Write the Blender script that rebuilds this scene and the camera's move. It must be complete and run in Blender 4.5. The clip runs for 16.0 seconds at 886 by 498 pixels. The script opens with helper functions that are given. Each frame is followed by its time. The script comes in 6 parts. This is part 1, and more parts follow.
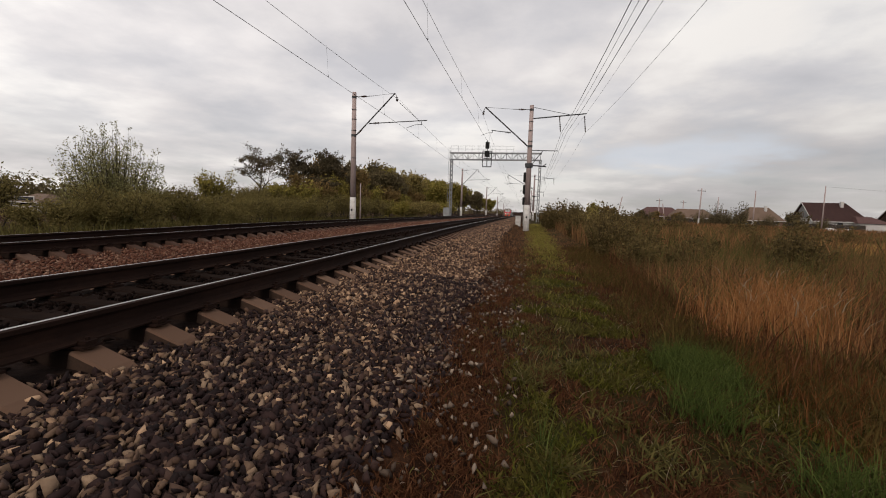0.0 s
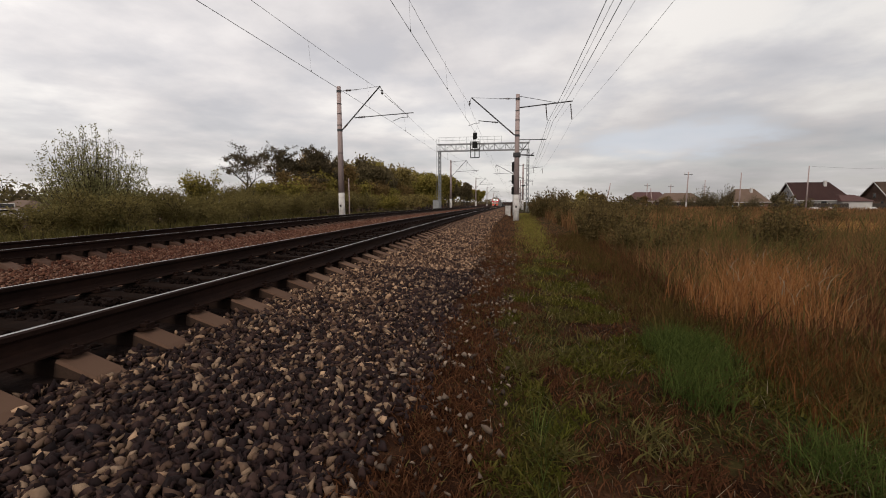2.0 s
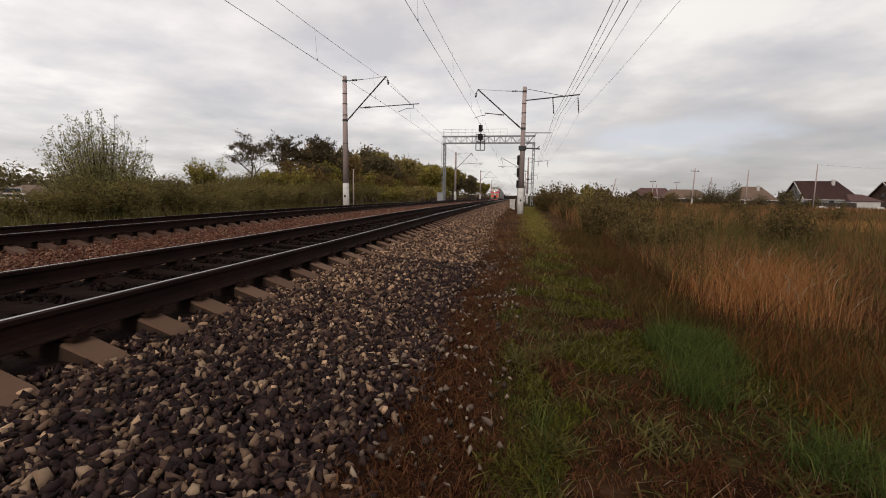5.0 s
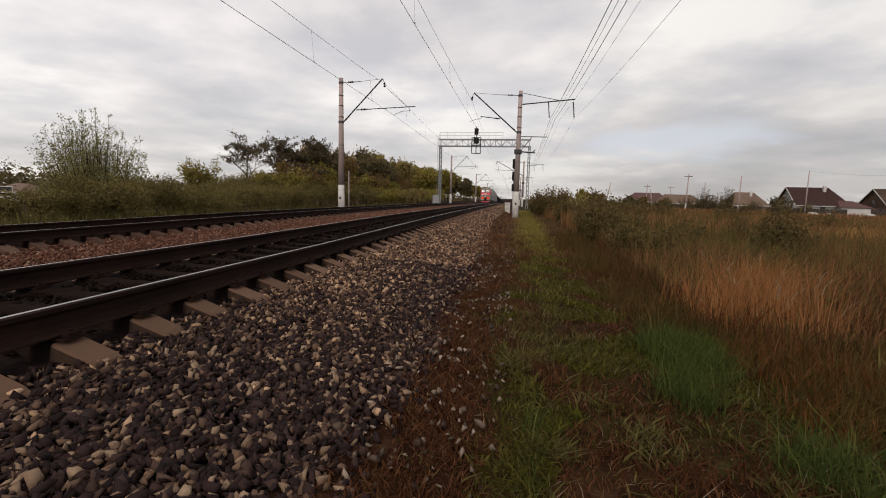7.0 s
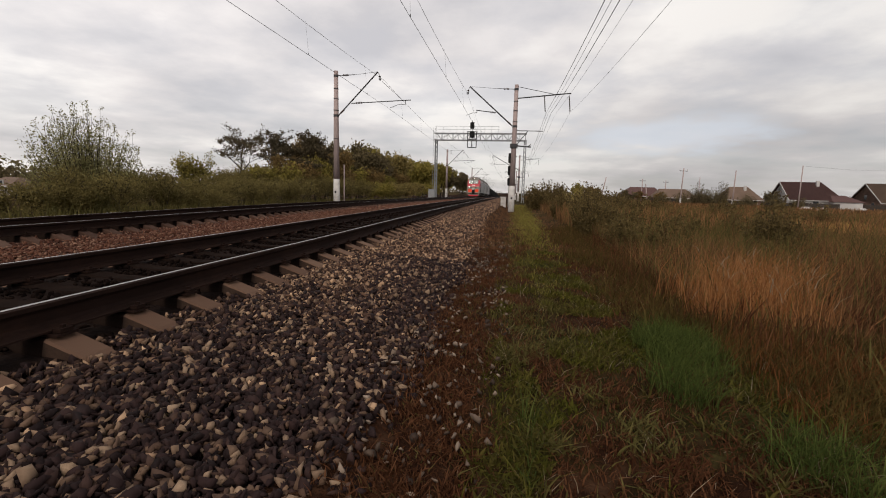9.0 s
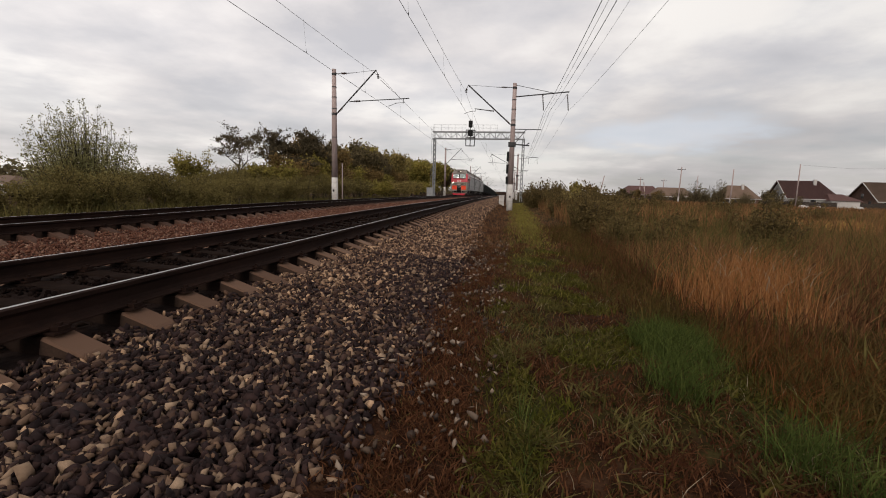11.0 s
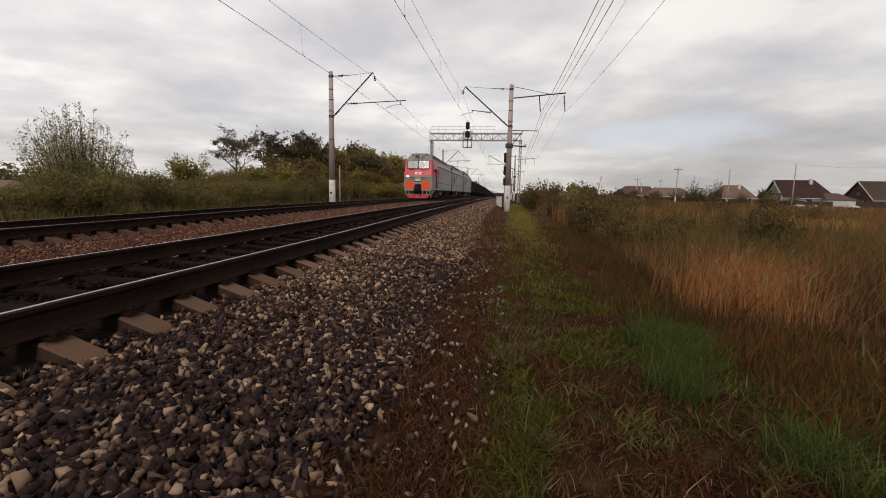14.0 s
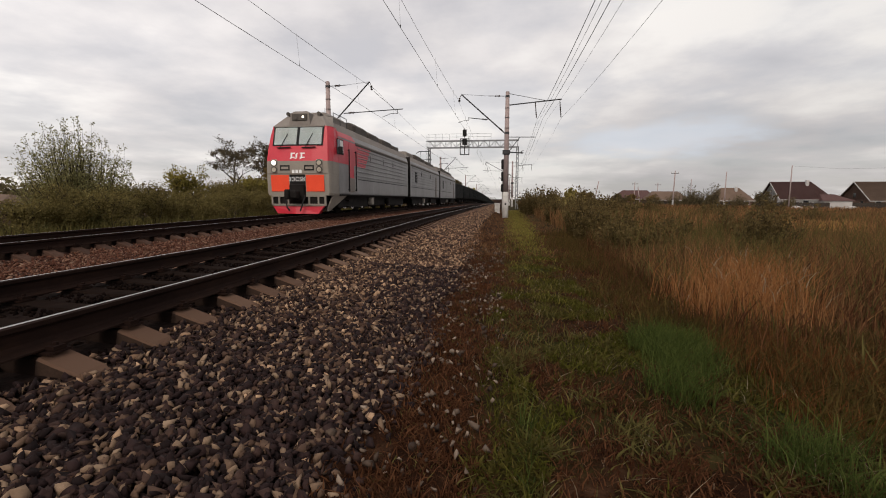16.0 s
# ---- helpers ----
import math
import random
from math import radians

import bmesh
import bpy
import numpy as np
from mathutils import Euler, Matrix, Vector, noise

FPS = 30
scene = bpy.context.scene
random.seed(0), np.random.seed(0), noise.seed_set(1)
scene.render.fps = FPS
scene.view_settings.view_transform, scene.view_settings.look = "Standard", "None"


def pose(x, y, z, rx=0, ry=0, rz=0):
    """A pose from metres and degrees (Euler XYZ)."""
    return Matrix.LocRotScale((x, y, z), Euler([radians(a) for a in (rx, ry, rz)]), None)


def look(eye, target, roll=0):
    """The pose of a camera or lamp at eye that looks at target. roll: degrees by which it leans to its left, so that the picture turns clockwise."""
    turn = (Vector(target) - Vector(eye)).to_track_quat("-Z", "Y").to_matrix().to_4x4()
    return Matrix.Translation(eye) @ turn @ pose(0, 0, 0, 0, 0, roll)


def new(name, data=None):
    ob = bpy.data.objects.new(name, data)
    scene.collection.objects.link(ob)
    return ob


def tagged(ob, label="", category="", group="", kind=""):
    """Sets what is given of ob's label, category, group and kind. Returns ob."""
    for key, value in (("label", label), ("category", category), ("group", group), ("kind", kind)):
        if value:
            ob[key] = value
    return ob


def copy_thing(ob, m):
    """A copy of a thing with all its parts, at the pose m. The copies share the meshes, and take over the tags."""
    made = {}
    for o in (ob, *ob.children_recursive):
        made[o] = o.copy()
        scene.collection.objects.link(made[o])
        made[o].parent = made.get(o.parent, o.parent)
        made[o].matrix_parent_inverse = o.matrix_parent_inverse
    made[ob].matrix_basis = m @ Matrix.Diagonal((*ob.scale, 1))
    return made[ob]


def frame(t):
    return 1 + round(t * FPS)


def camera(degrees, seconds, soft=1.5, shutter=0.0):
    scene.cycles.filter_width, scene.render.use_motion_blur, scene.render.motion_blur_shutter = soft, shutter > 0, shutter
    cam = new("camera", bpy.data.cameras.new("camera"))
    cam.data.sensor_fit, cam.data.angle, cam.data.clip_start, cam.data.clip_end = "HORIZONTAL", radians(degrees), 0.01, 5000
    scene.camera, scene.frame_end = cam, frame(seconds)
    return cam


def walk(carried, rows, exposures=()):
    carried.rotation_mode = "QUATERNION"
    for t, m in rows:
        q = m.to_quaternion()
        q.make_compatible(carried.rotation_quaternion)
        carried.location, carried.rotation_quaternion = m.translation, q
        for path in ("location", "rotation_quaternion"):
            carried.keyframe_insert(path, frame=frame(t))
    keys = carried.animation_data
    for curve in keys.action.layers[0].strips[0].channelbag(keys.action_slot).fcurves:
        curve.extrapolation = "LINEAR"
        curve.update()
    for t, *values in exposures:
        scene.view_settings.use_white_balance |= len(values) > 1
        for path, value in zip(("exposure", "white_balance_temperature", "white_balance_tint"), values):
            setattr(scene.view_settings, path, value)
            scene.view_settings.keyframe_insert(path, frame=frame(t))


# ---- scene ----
CAM = camera(91.0, 16.0, soft=1.0)
PATH = [
    (0.0, pose(-0.021, -0.008, 0.732, 84.820, -1.863, 10.780)),
    (0.5, pose(-0.025, -0.001, 0.731, 84.239, -2.077, 10.635)),
    (1.0, pose(-0.013, 0.002, 0.731, 84.316, -1.394, 10.228)),
    (1.5, pose(-0.010, 0.004, 0.730, 83.952, -0.974, 9.898)),
    (2.0, pose(-0.006, 0.005, 0.731, 83.836, 0.130, 9.449)),
    (2.5, pose(-0.006, 0.010, 0.727, 83.377, -0.097, 9.947)),
    (3.0, pose(-0.007, 0.010, 0.729, 83.283, -0.255, 10.215)),
    (3.5, pose(-0.011, 0.012, 0.725, 82.907, -0.665, 10.346)),
    (4.0, pose(-0.012, 0.017, 0.725, 82.578, -0.656, 10.205)),
    (6.5, pose(-0.008, 0.002, 0.729, 83.292, -1.391, 9.594)),
    (7.0, pose(-0.004, -0.001, 0.730, 83.190, -1.453, 9.416)),
    (7.5, pose(-0.007, 0.004, 0.728, 82.801, -1.579, 9.123)),
    (8.0, pose(-0.010, 0.006, 0.728, 82.708, -1.657, 9.113)),
    (8.5, pose(-0.010, 0.008, 0.730, 82.572, -1.650, 9.069)),
    (9.0, pose(-0.005, 0.005, 0.732, 82.453, -1.516, 8.858)),
    (11.5, pose(0.003, 0.000, 0.729, 82.126, -1.522, 8.641)),
    (12.0, pose(-0.002, 0.005, 0.728, 81.876, -1.389, 8.648)),
    (12.5, pose(0.001, 0.002, 0.730, 82.011, -1.273, 8.324)),
    (13.0, pose(0.002, 0.002, 0.731, 82.132, -1.234, 8.429)),
    (13.5, pose(-0.001, 0.004, 0.731, 82.202, -1.127, 8.440)),
    (14.0, pose(-0.002, 0.003, 0.731, 82.487, -1.151, 8.328)),
    (14.5, pose(-0.000, 0.000, 0.735, 82.879, -1.047, 8.347)),
    (15.0, pose(0.005, -0.003, 0.735, 83.492, -0.852, 8.369)),
    (15.5, pose(0.001, -0.002, 0.736, 83.196, -0.363, 8.414)),
    (16.0, pose(0.004, -0.004, 0.736, 83.425, -0.230, 8.086)),
]
walk(CAM, PATH, [(0.0, -0.02, 6720, 12), (3.5, -0.03, 6720, 12), (4.1, 0.03, 6720, 12), (16.0, 0.03, 6720, 12)])

# ---------------------------------------------------------------- sky and sun
SUN_DIR = Vector((-0.10, -0.80, 0.58)).normalized()


def build_world():
    w = bpy.data.worlds.new("overcast_sky")
    w.use_nodes = True
    scene.world = w
    nt = w.node_tree
    nt.nodes.clear()
    N, L = nt.nodes.new, nt.links.new
    out, bg = N("ShaderNodeOutputWorld"), N("ShaderNodeBackground")
    co = N("ShaderNodeTexCoord")
    sep = N("ShaderNodeSeparateXYZ")
    L(co.outputs["Generated"], sep.inputs[0])

    def math_node(op, a, b=None, clamp=False):
        m = N("ShaderNodeMath")
        m.operation, m.use_clamp = op, clamp
        for i, v in enumerate((a, b)):
            if v is None:
                continue
            if isinstance(v, (int, float)):
                m.inputs[i].default_value = v
            else:
                L(v, m.inputs[i])
        return m.outputs[0]

    # cloud deck: directions laid onto a flat sheet far overhead
    up = math_node("ADD", math_node("MAXIMUM", sep.outputs[2], 0.0), 0.16)
    comb = N("ShaderNodeCombineXYZ")
    L(math_node("DIVIDE", sep.outputs[0], up), comb.inputs[0])
    L(math_node("DIVIDE", sep.outputs[1], up), comb.inputs[1])
    drift = N("ShaderNodeVectorMath")
    drift.inputs[1].default_value = (2.6, 1.2, 0.0)
    L(comb.outputs[0], drift.inputs[0])
    big, fine = N("ShaderNodeTexNoise"), N("ShaderNodeTexNoise")
    for n, s, d, r in ((big, 0.55, 4.0, 0.48), (fine, 1.7, 6.0, 0.55)):
        n.inputs["Scale"].default_value, n.inputs["Detail"].default_value, n.inputs["Roughness"].default_value = s, d, r
        L(drift.outputs[0], n.inputs["Vector"])
    mixed = math_node("ADD", math_node("MULTIPLY", big.outputs[0], 0.68), math_node("MULTIPLY", fine.outputs[0], 0.32))
    ramp = N("ShaderNodeValToRGB")
    e = ramp.color_ramp.elements
    e[0].position, e[0].color = 0.38, (0.58, 0.575, 0.595, 1)
    e[1].position, e[1].color = 0.585, (0.965, 0.955, 0.935, 1)
    m = e.new(0.50)
    m.color = (0.765, 0.752, 0.758, 1)
    L(mixed, ramp.inputs[0])
    # brighter towards the veiled sun
    dot = N("ShaderNodeVectorMath")
    dot.operation = "DOT_PRODUCT"
    dot.inputs[1].default_value = SUN_DIR
    L(co.outputs["Generated"], dot.inputs[0])
    glow = math_node("MULTIPLY_ADD", dot.outputs["Value"], 0.30)
    glow.node.inputs[2].default_value = 1.15
    # the deck is thinner to the west and thickens eastwards
    bank = N("ShaderNodeValToRGB")
    e = bank.color_ramp.elements
    e[0].position, e[0].color = 0.0, (0.92, 0.92, 0.92, 1)
    e[1].position, e[1].color = 1.0, (0.84, 0.84, 0.84, 1)
    for p_, v_ in ((0.10, 0.95), (0.34, 1.0), (0.5, 0.93), (0.66, 0.83), (0.80, 0.76)):
        e.new(p_).color = (v_, v_, v_ * 1.005, 1)
    bank.color_ramp.interpolation = "B_SPLINE"
    L(math_node("MULTIPLY_ADD", sep.outputs[0], 0.5), bank.inputs[0])
    bank.inputs[0].links[0].from_node.inputs[2].default_value = 0.5
    # and greyer towards the horizon
    low = N("ShaderNodeMapRange")
    low.interpolation_type = "SMOOTHSTEP"
    low.inputs[1].default_value, low.inputs[2].default_value = 0.02, 0.30
    low.inputs[3].default_value, low.inputs[4].default_value = 0.93, 1.13
    L(sep.outputs[2], low.inputs[0])
    lit = N("ShaderNodeVectorMath")
    lit.operation = "SCALE"
    L(ramp.outputs[0], lit.inputs[0])
    L(math_node("MULTIPLY", math_node("MULTIPLY", glow, low.outputs[0]), bank.outputs[0]), lit.inputs["Scale"])
    sky = N("ShaderNodeTexSky")
    sky.sky_type, sky.sun_disc = "NISHITA", False
    sky.sun_elevation = math.asin(SUN_DIR.z)
    sky.sun_rotation = math.atan2(SUN_DIR.x, SUN_DIR.y)
    blue = N("ShaderNodeVectorMath")
    blue.operation = "SCALE"
    blue.inputs["Scale"].default_value = 0.10
    L(sky.outputs[0], blue.inputs[0])
    # thin places in the deck let some of the clear sky through
    thin = N("ShaderNodeMapRange")
    thin.inputs[1].default_value, thin.inputs[2].default_value = 0.60, 0.40
    thin.inputs[3].default_value, thin.inputs[4].default_value = 0.02, 0.14
    L(fine.outputs[0], thin.inputs[0])
    mix = N("ShaderNodeMix")
    mix.data_type = "RGBA"
    L(thin.outputs[0], mix.inputs["Factor"])
    L(lit.outputs[0], mix.inputs["A"])
    L(blue.outputs[0], mix.inputs["B"])
    # one ragged gap low in the north-east shows pale clear sky
    gap = N("ShaderNodeMapping")
    gap.vector_type = "TEXTURE"
    gap.inputs["Location"].default_value = (0.30, 0.94, 0.122)
    gap.inputs["Scale"].default_value = (0.15, 0.30, 0.030)
    L(co.outputs["Generated"], gap.inputs[0])
    far = N("ShaderNodeVectorMath")
    far.operation = "LENGTH"
    L(gap.outputs[0], far.inputs[0])
    edge = N("ShaderNodeMapRange")
    edge.interpolation_type = "SMOOTHSTEP"
    edge.inputs[1].default_value, edge.inputs[2].default_value = 1.5, 0.5
    edge.inputs[3].default_value, edge.inputs[4].default_value = 0.0, 0.6
    L(math_node("ADD", far.outputs["Value"], math_node("MULTIPLY_ADD", fine.outputs[0], 2.4)), edge.inputs[0])
    edge.inputs[0].links[0].from_node.inputs[1].links[0].from_node.inputs[2].default_value = -1.2
    clear = N("ShaderNodeMix")
    clear.data_type = "RGBA"
    clear.inputs["B"].default_value = (0.66, 0.73, 0.82, 1)
    L(edge.outputs[0], clear.inputs["Factor"])
    L(mix.outputs["Result"], clear.inputs["A"])
    L(clear.outputs["Result"], bg.inputs["Color"])
    bg.inputs["Strength"].default_value = 1.0
    L(bg.outputs[0], out.inputs[0])


build_world()
sun = new("sun", bpy.data.lights.new("sun", "SUN"))
sun.data.energy, sun.data.angle, sun.data.color = 1.5, radians(12), (1.0, 0.90, 0.78)
sun.matrix_world = look((0, 0, 0), -SUN_DIR)

# ---------------------------------------------------------------- materials


def mat(name, cols, scale=4.0, rough=0.8, metal=0.0, bump=0.0, bscale=None, rand="", fine=None, spec=0.12, stretch=None, emit=None, span=(0.3, 0.7), coords="Object"):
    """Colours run along a ramp, driven by a coarse and a fine noise, or by a piece's own random number."""
    m = bpy.data.materials.new(name)
    m.use_nodes = True
    nt = m.node_tree
    N, L = nt.nodes.new, nt.links.new
    b = nt.nodes["Principled BSDF"]
    b.inputs["Roughness"].default_value, b.inputs["Metallic"].default_value = rough, metal
    b.inputs["Specular IOR Level"].default_value = spec
    tc = N("ShaderNodeTexCoord")
    vec = tc.outputs[coords]
    if stretch:
        mp = N("ShaderNodeMapping")
        mp.inputs["Scale"].default_value = stretch
        L(vec, mp.inputs[0])
        vec = mp.outputs[0]
    n1, n2 = N("ShaderNodeTexNoise"), N("ShaderNodeTexNoise")
    for n, s in ((n1, scale), (n2, fine or scale * 9)):
        n.inputs["Scale"].default_value, n.inputs["Detail"].default_value = s, 5
        L(vec, n.inputs["Vector"])
    add = N("ShaderNodeMix")
    add.inputs["Factor"].default_value = 0.35
    L(n1.outputs[0], add.inputs["A"])
    L(n2.outputs[0], add.inputs["B"])
    fac = add.outputs["Result"]
    mr = N("ShaderNodeMapRange")
    mr.inputs[1].default_value, mr.inputs[2].default_value = span
    L(fac, mr.inputs[0])
    fac = mr.outputs[0]
    if rand:
        if rand == "object":
            r = N("ShaderNodeObjectInfo").outputs["Random"]
        else:
            r = N("ShaderNodeNewGeometry").outputs["Random Per Island"]
        mx = N("ShaderNodeMix")
        mx.inputs["Factor"].default_value = 0.92
        L(fac, mx.inputs["A"])
        L(r, mx.inputs["B"])
        fac = mx.outputs["Result"]
    ramp = N("ShaderNodeValToRGB")
    e = ramp.color_ramp.elements
    k = len(cols)
    e[0].color, e[1].color = (*cols[0], 1), (*cols[-1], 1)
    for i in range(1, k - 1):
        e.new(i / (k - 1)).color = (*cols[i], 1)
    L(fac, ramp.inputs[0])
    L(ramp.outputs[0], b.inputs["Base Color"])
    if bump:
        bp = N("ShaderNodeBump")
        bp.inputs["Strength"].default_value = min(1.0, bump * 20)
        bp.inputs["Distance"].default_value = bump
        n3 = N("ShaderNodeTexNoise")
        n3.inputs["Scale"].default_value, n3.inputs["Detail"].default_value = bscale or scale * 6, 6
        L(vec, n3.inputs["Vector"])
        L(n3.outputs[0], bp.inputs["Height"])
        L(bp.outputs[0], b.inputs["Normal"])
    if emit:
        b.inputs["Emission Color"].default_value, b.inputs["Emission Strength"].default_value = (*emit[0], 1), emit[1]
    return m


M = {}
STONE_COLOURS = [(0.0070, 0.0034, 0.0033), (0.0098, 0.0048, 0.0047), (0.0128, 0.0064, 0.0062), (0.0166, 0.0084, 0.0080), (0.0218, 0.0112, 0.0103), (0.0370, 0.0200, 0.0160), (0.0980, 0.0600, 0.0390), (0.27, 0.188, 0.125)]
M["steel_top"] = mat("polished_rail_head", [(0.26, 0.25, 0.245), (0.40, 0.385, 0.375)], 3, rough=0.36, metal=1.0, stretch=(1, 0.05, 1))
M["rail_rust"] = mat("rusted_rail_side", [(0.0088, 0.0046, 0.0036), (0.0145, 0.0075, 0.0057), (0.0250, 0.0125, 0.0084)], 6, rough=0.8, spec=0.06, bump=0.002, stretch=(1, 0.3, 1))
M["sleeper"] = mat("dusty_concrete", [(0.0740, 0.0415, 0.0275), (0.1020, 0.0600, 0.0405), (0.1320, 0.0830, 0.0570)], 5, rough=0.9, bump=0.003, bscale=60, rand="object")
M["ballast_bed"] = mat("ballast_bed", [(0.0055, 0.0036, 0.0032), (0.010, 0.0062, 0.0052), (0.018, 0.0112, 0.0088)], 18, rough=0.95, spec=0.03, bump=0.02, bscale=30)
M["stone_obj"] = mat("crushed_stone_single", STONE_COLOURS, 9, rough=0.82, spec=0.14, bump=0.004, bscale=40, rand="object")
M["stone"] = mat("crushed_stone", STONE_COLOURS, 9, rough=0.82, spec=0.14, bump=0.004, bscale=40, rand="island")
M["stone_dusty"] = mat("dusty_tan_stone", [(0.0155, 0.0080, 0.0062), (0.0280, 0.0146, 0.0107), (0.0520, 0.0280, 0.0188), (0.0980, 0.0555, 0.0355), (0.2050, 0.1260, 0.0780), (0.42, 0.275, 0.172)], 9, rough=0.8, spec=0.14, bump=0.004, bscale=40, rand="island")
M["stone_rust"] = mat("rust_stained_stone", [(0.0408, 0.0150, 0.0094), (0.0696, 0.0270, 0.0168), (0.0996, 0.0432, 0.0264), (0.1920, 0.1140, 0.0792)], 9, rough=0.9, bump=0.004, bscale=40, rand="island")
M["rust_bed"] = mat("rust_stained_bed", [(0.0213, 0.0088, 0.0060), (0.0382, 0.0168, 0.0112), (0.0595, 0.0288, 0.0192)], 7, rough=0.95, bump=0.02, bscale=25)
M["mast"] = mat("weathered_concrete_mast", [(0.20, 0.155, 0.15), (0.28, 0.22, 0.21), (0.34, 0.275, 0.26)], 2, rough=0.85, bump=0.002, stretch=(1, 1, 0.35))
M["white_paint"] = mat("flaked_white_paint", [(0.22, 0.205, 0.19), (0.40, 0.38, 0.36), (0.50, 0.48, 0.46)], 3, rough=0.7)
M["dark_steel"] = mat("dark_galvanised_steel", [(0.03, 0.03, 0.032), (0.06, 0.06, 0.062)], 5, rough=0.6, metal=0.3)
M["grey_steel"] = mat("grey_painted_steel", [(0.16, 0.165, 0.17), (0.25, 0.255, 0.26)], 3, rough=0.6)
M["wire"] = mat("wire_metal", [(0.03, 0.03, 0.03), (0.05, 0.05, 0.05)], 3, rough=0.5, metal=0.5)
M["insulator"] = mat("brown_porcelain", [(0.03, 0.018, 0.014), (0.05, 0.03, 0.022)], 4, rough=0.25)
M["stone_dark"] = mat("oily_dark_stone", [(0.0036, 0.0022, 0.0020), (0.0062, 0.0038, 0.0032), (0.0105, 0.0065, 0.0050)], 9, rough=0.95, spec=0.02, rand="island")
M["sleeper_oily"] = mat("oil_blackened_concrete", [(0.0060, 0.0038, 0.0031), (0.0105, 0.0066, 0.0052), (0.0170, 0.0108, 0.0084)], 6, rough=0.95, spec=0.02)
M["black"] = mat("black_paint", [(0.008, 0.008, 0.008), (0.016, 0.016, 0.016)], 4, rough=0.6)

# ---------------------------------------------------------------- mesh helpers


def part(name, bm, material, parent=None, label="", smooth=False):
    me = bpy.data.meshes.new(name)
    bm.to_mesh(me)
    bm.free()
    for m in material if isinstance(material, (list, tuple)) else [material]:
        me.materials.append(m)
    if smooth:
        for p in me.polygons:
            p.use_smooth = True
    ob = new(name, me)
    if parent:
        ob.parent = parent
    if label:
        ob["label"] = label
    return ob


def share(name, me, parent, m):
    """One more object on a mesh that is there already."""
    ob = new(name, me)
    ob.parent = parent
    ob.matrix_basis = m
    return ob


def empty(name, m, label, category, group="", kind=""):
    ob = new(name)
    ob.matrix_basis = m
    return tagged(ob, label, category, group, kind)


def box(bm, x0, x1, y0, y1, z0, z1, bevel=0.0):
    r = bmesh.ops.create_cube(bm, size=1, matrix=Matrix.Translation(((x0 + x1) / 2, (y0 + y1) / 2, (z0 + z1) / 2)) @ Matrix.Diagonal((abs(x1 - x0), abs(y1 - y0), abs(z1 - z0), 1)))
    if bevel:
        es = list({e for v in r["verts"] for e in v.link_edges})
        bmesh.ops.bevel(bm, geom=es, offset=bevel, segments=1, affect="EDGES")


def rod(bm, a, b, r0, r1=None, seg=8):
    a, b = Vector(a), Vector(b)
    d = b - a
    m = Matrix.Translation((a + b) / 2) @ d.to_track_quat("Z", "Y").to_matrix().to_4x4()
    bmesh.ops.create_cone(bm, cap_ends=True, segments=seg, radius1=r0, radius2=r0 if r1 is None else r1, depth=d.length, matrix=m)


def loft(bm, rings, close=True, caps=True, mats=None):
    """Faces between rings of equally many points."""
    vs = [[bm.verts.new(p) for p in r] for r in rings]
    n = len(rings[0])
    for i in range(len(vs) - 1):
        for j in range(n if close else n - 1):
            k = (j + 1) % n
            fa = bm.faces.new((vs[i][j], vs[i][k], vs[i + 1][k], vs[i + 1][j]))
            if mats:
                fa.material_index = mats[j]
    if caps and close:
        bm.faces.new(list(reversed(vs[0])))
        bm.faces.new(vs[-1])
    return vs


def raw_mesh(name, verts, faces, material, smooth=False):
    """A mesh from big arrays: verts (n, 3), faces (m, k)."""
    me = bpy.data.meshes.new(name)
    k = faces.shape[1]
    me.vertices.add(len(verts))
    me.vertices.foreach_set("co", np.ascontiguousarray(verts, dtype=np.float32).ravel())
    me.loops.add(faces.size)
    me.loops.foreach_set("vertex_index", np.ascontiguousarray(faces, dtype=np.int32).ravel())
    me.polygons.add(len(faces))
    me.polygons.foreach_set("loop_start", np.arange(0, faces.size, k, dtype=np.int32))
    me.polygons.foreach_set("loop_total", np.full(len(faces), k, dtype=np.int32))
    if smooth:
        me.polygons.foreach_set("use_smooth", np.ones(len(faces), dtype=bool))
    me.materials.append(material)
    me.update(calc_edges=True)
    me.validate()
    return me


# ---------------------------------------------------------------- the ground
AXIS_A, AXIS_B = -3.595, -9.64          # the two tracks' centre lines
RAIL_B = -0.086                         # the far track's rail level; the near one's is 0
PROFILE_X = [-400, -60, -22, -15.5, -13.6, -12.6, -11.4, -8.9, -8.15, -7.3, -6.3, -5.3, -4.9, -4.1, -3.6, -2.85, -2.55, -2.2, -0.80, -0.4, 0.6, 2.5, 10, 30, 60, 400]
PROFILE_Z = [-1.6, -1.3, -1.0, -0.75, -0.45, -0.34, -0.34, -0.375, -0.425, -0.38, -0.36, -0.270, -0.195, -0.185, -0.225, -0.252, -0.278, -0.336, -0.435, -0.46, -0.46, -0.50, -0.62, -1.0, -1.3, -1.6]


CREST_Y = [-60, 6, 10, 15, 20, 30, 40, 55, 70, 90, 110, 125, 145, 165, 185, 210, 240, 300, 400, 900]
CREST_Z = [0.0, 0.0, 0.025, 0.055, 0.065, 0.06, 0.04, -0.02, -0.08, -0.14, -0.24, -0.36, -0.62, -0.95, -1.35, -1.95, -2.75, -4.6, -7.6, -7.6]


def fall(y):
    """The line rises a hand's width, then dips away over a crest."""
    return np.interp(np.asarray(y, dtype=float), CREST_Y, CREST_Z)


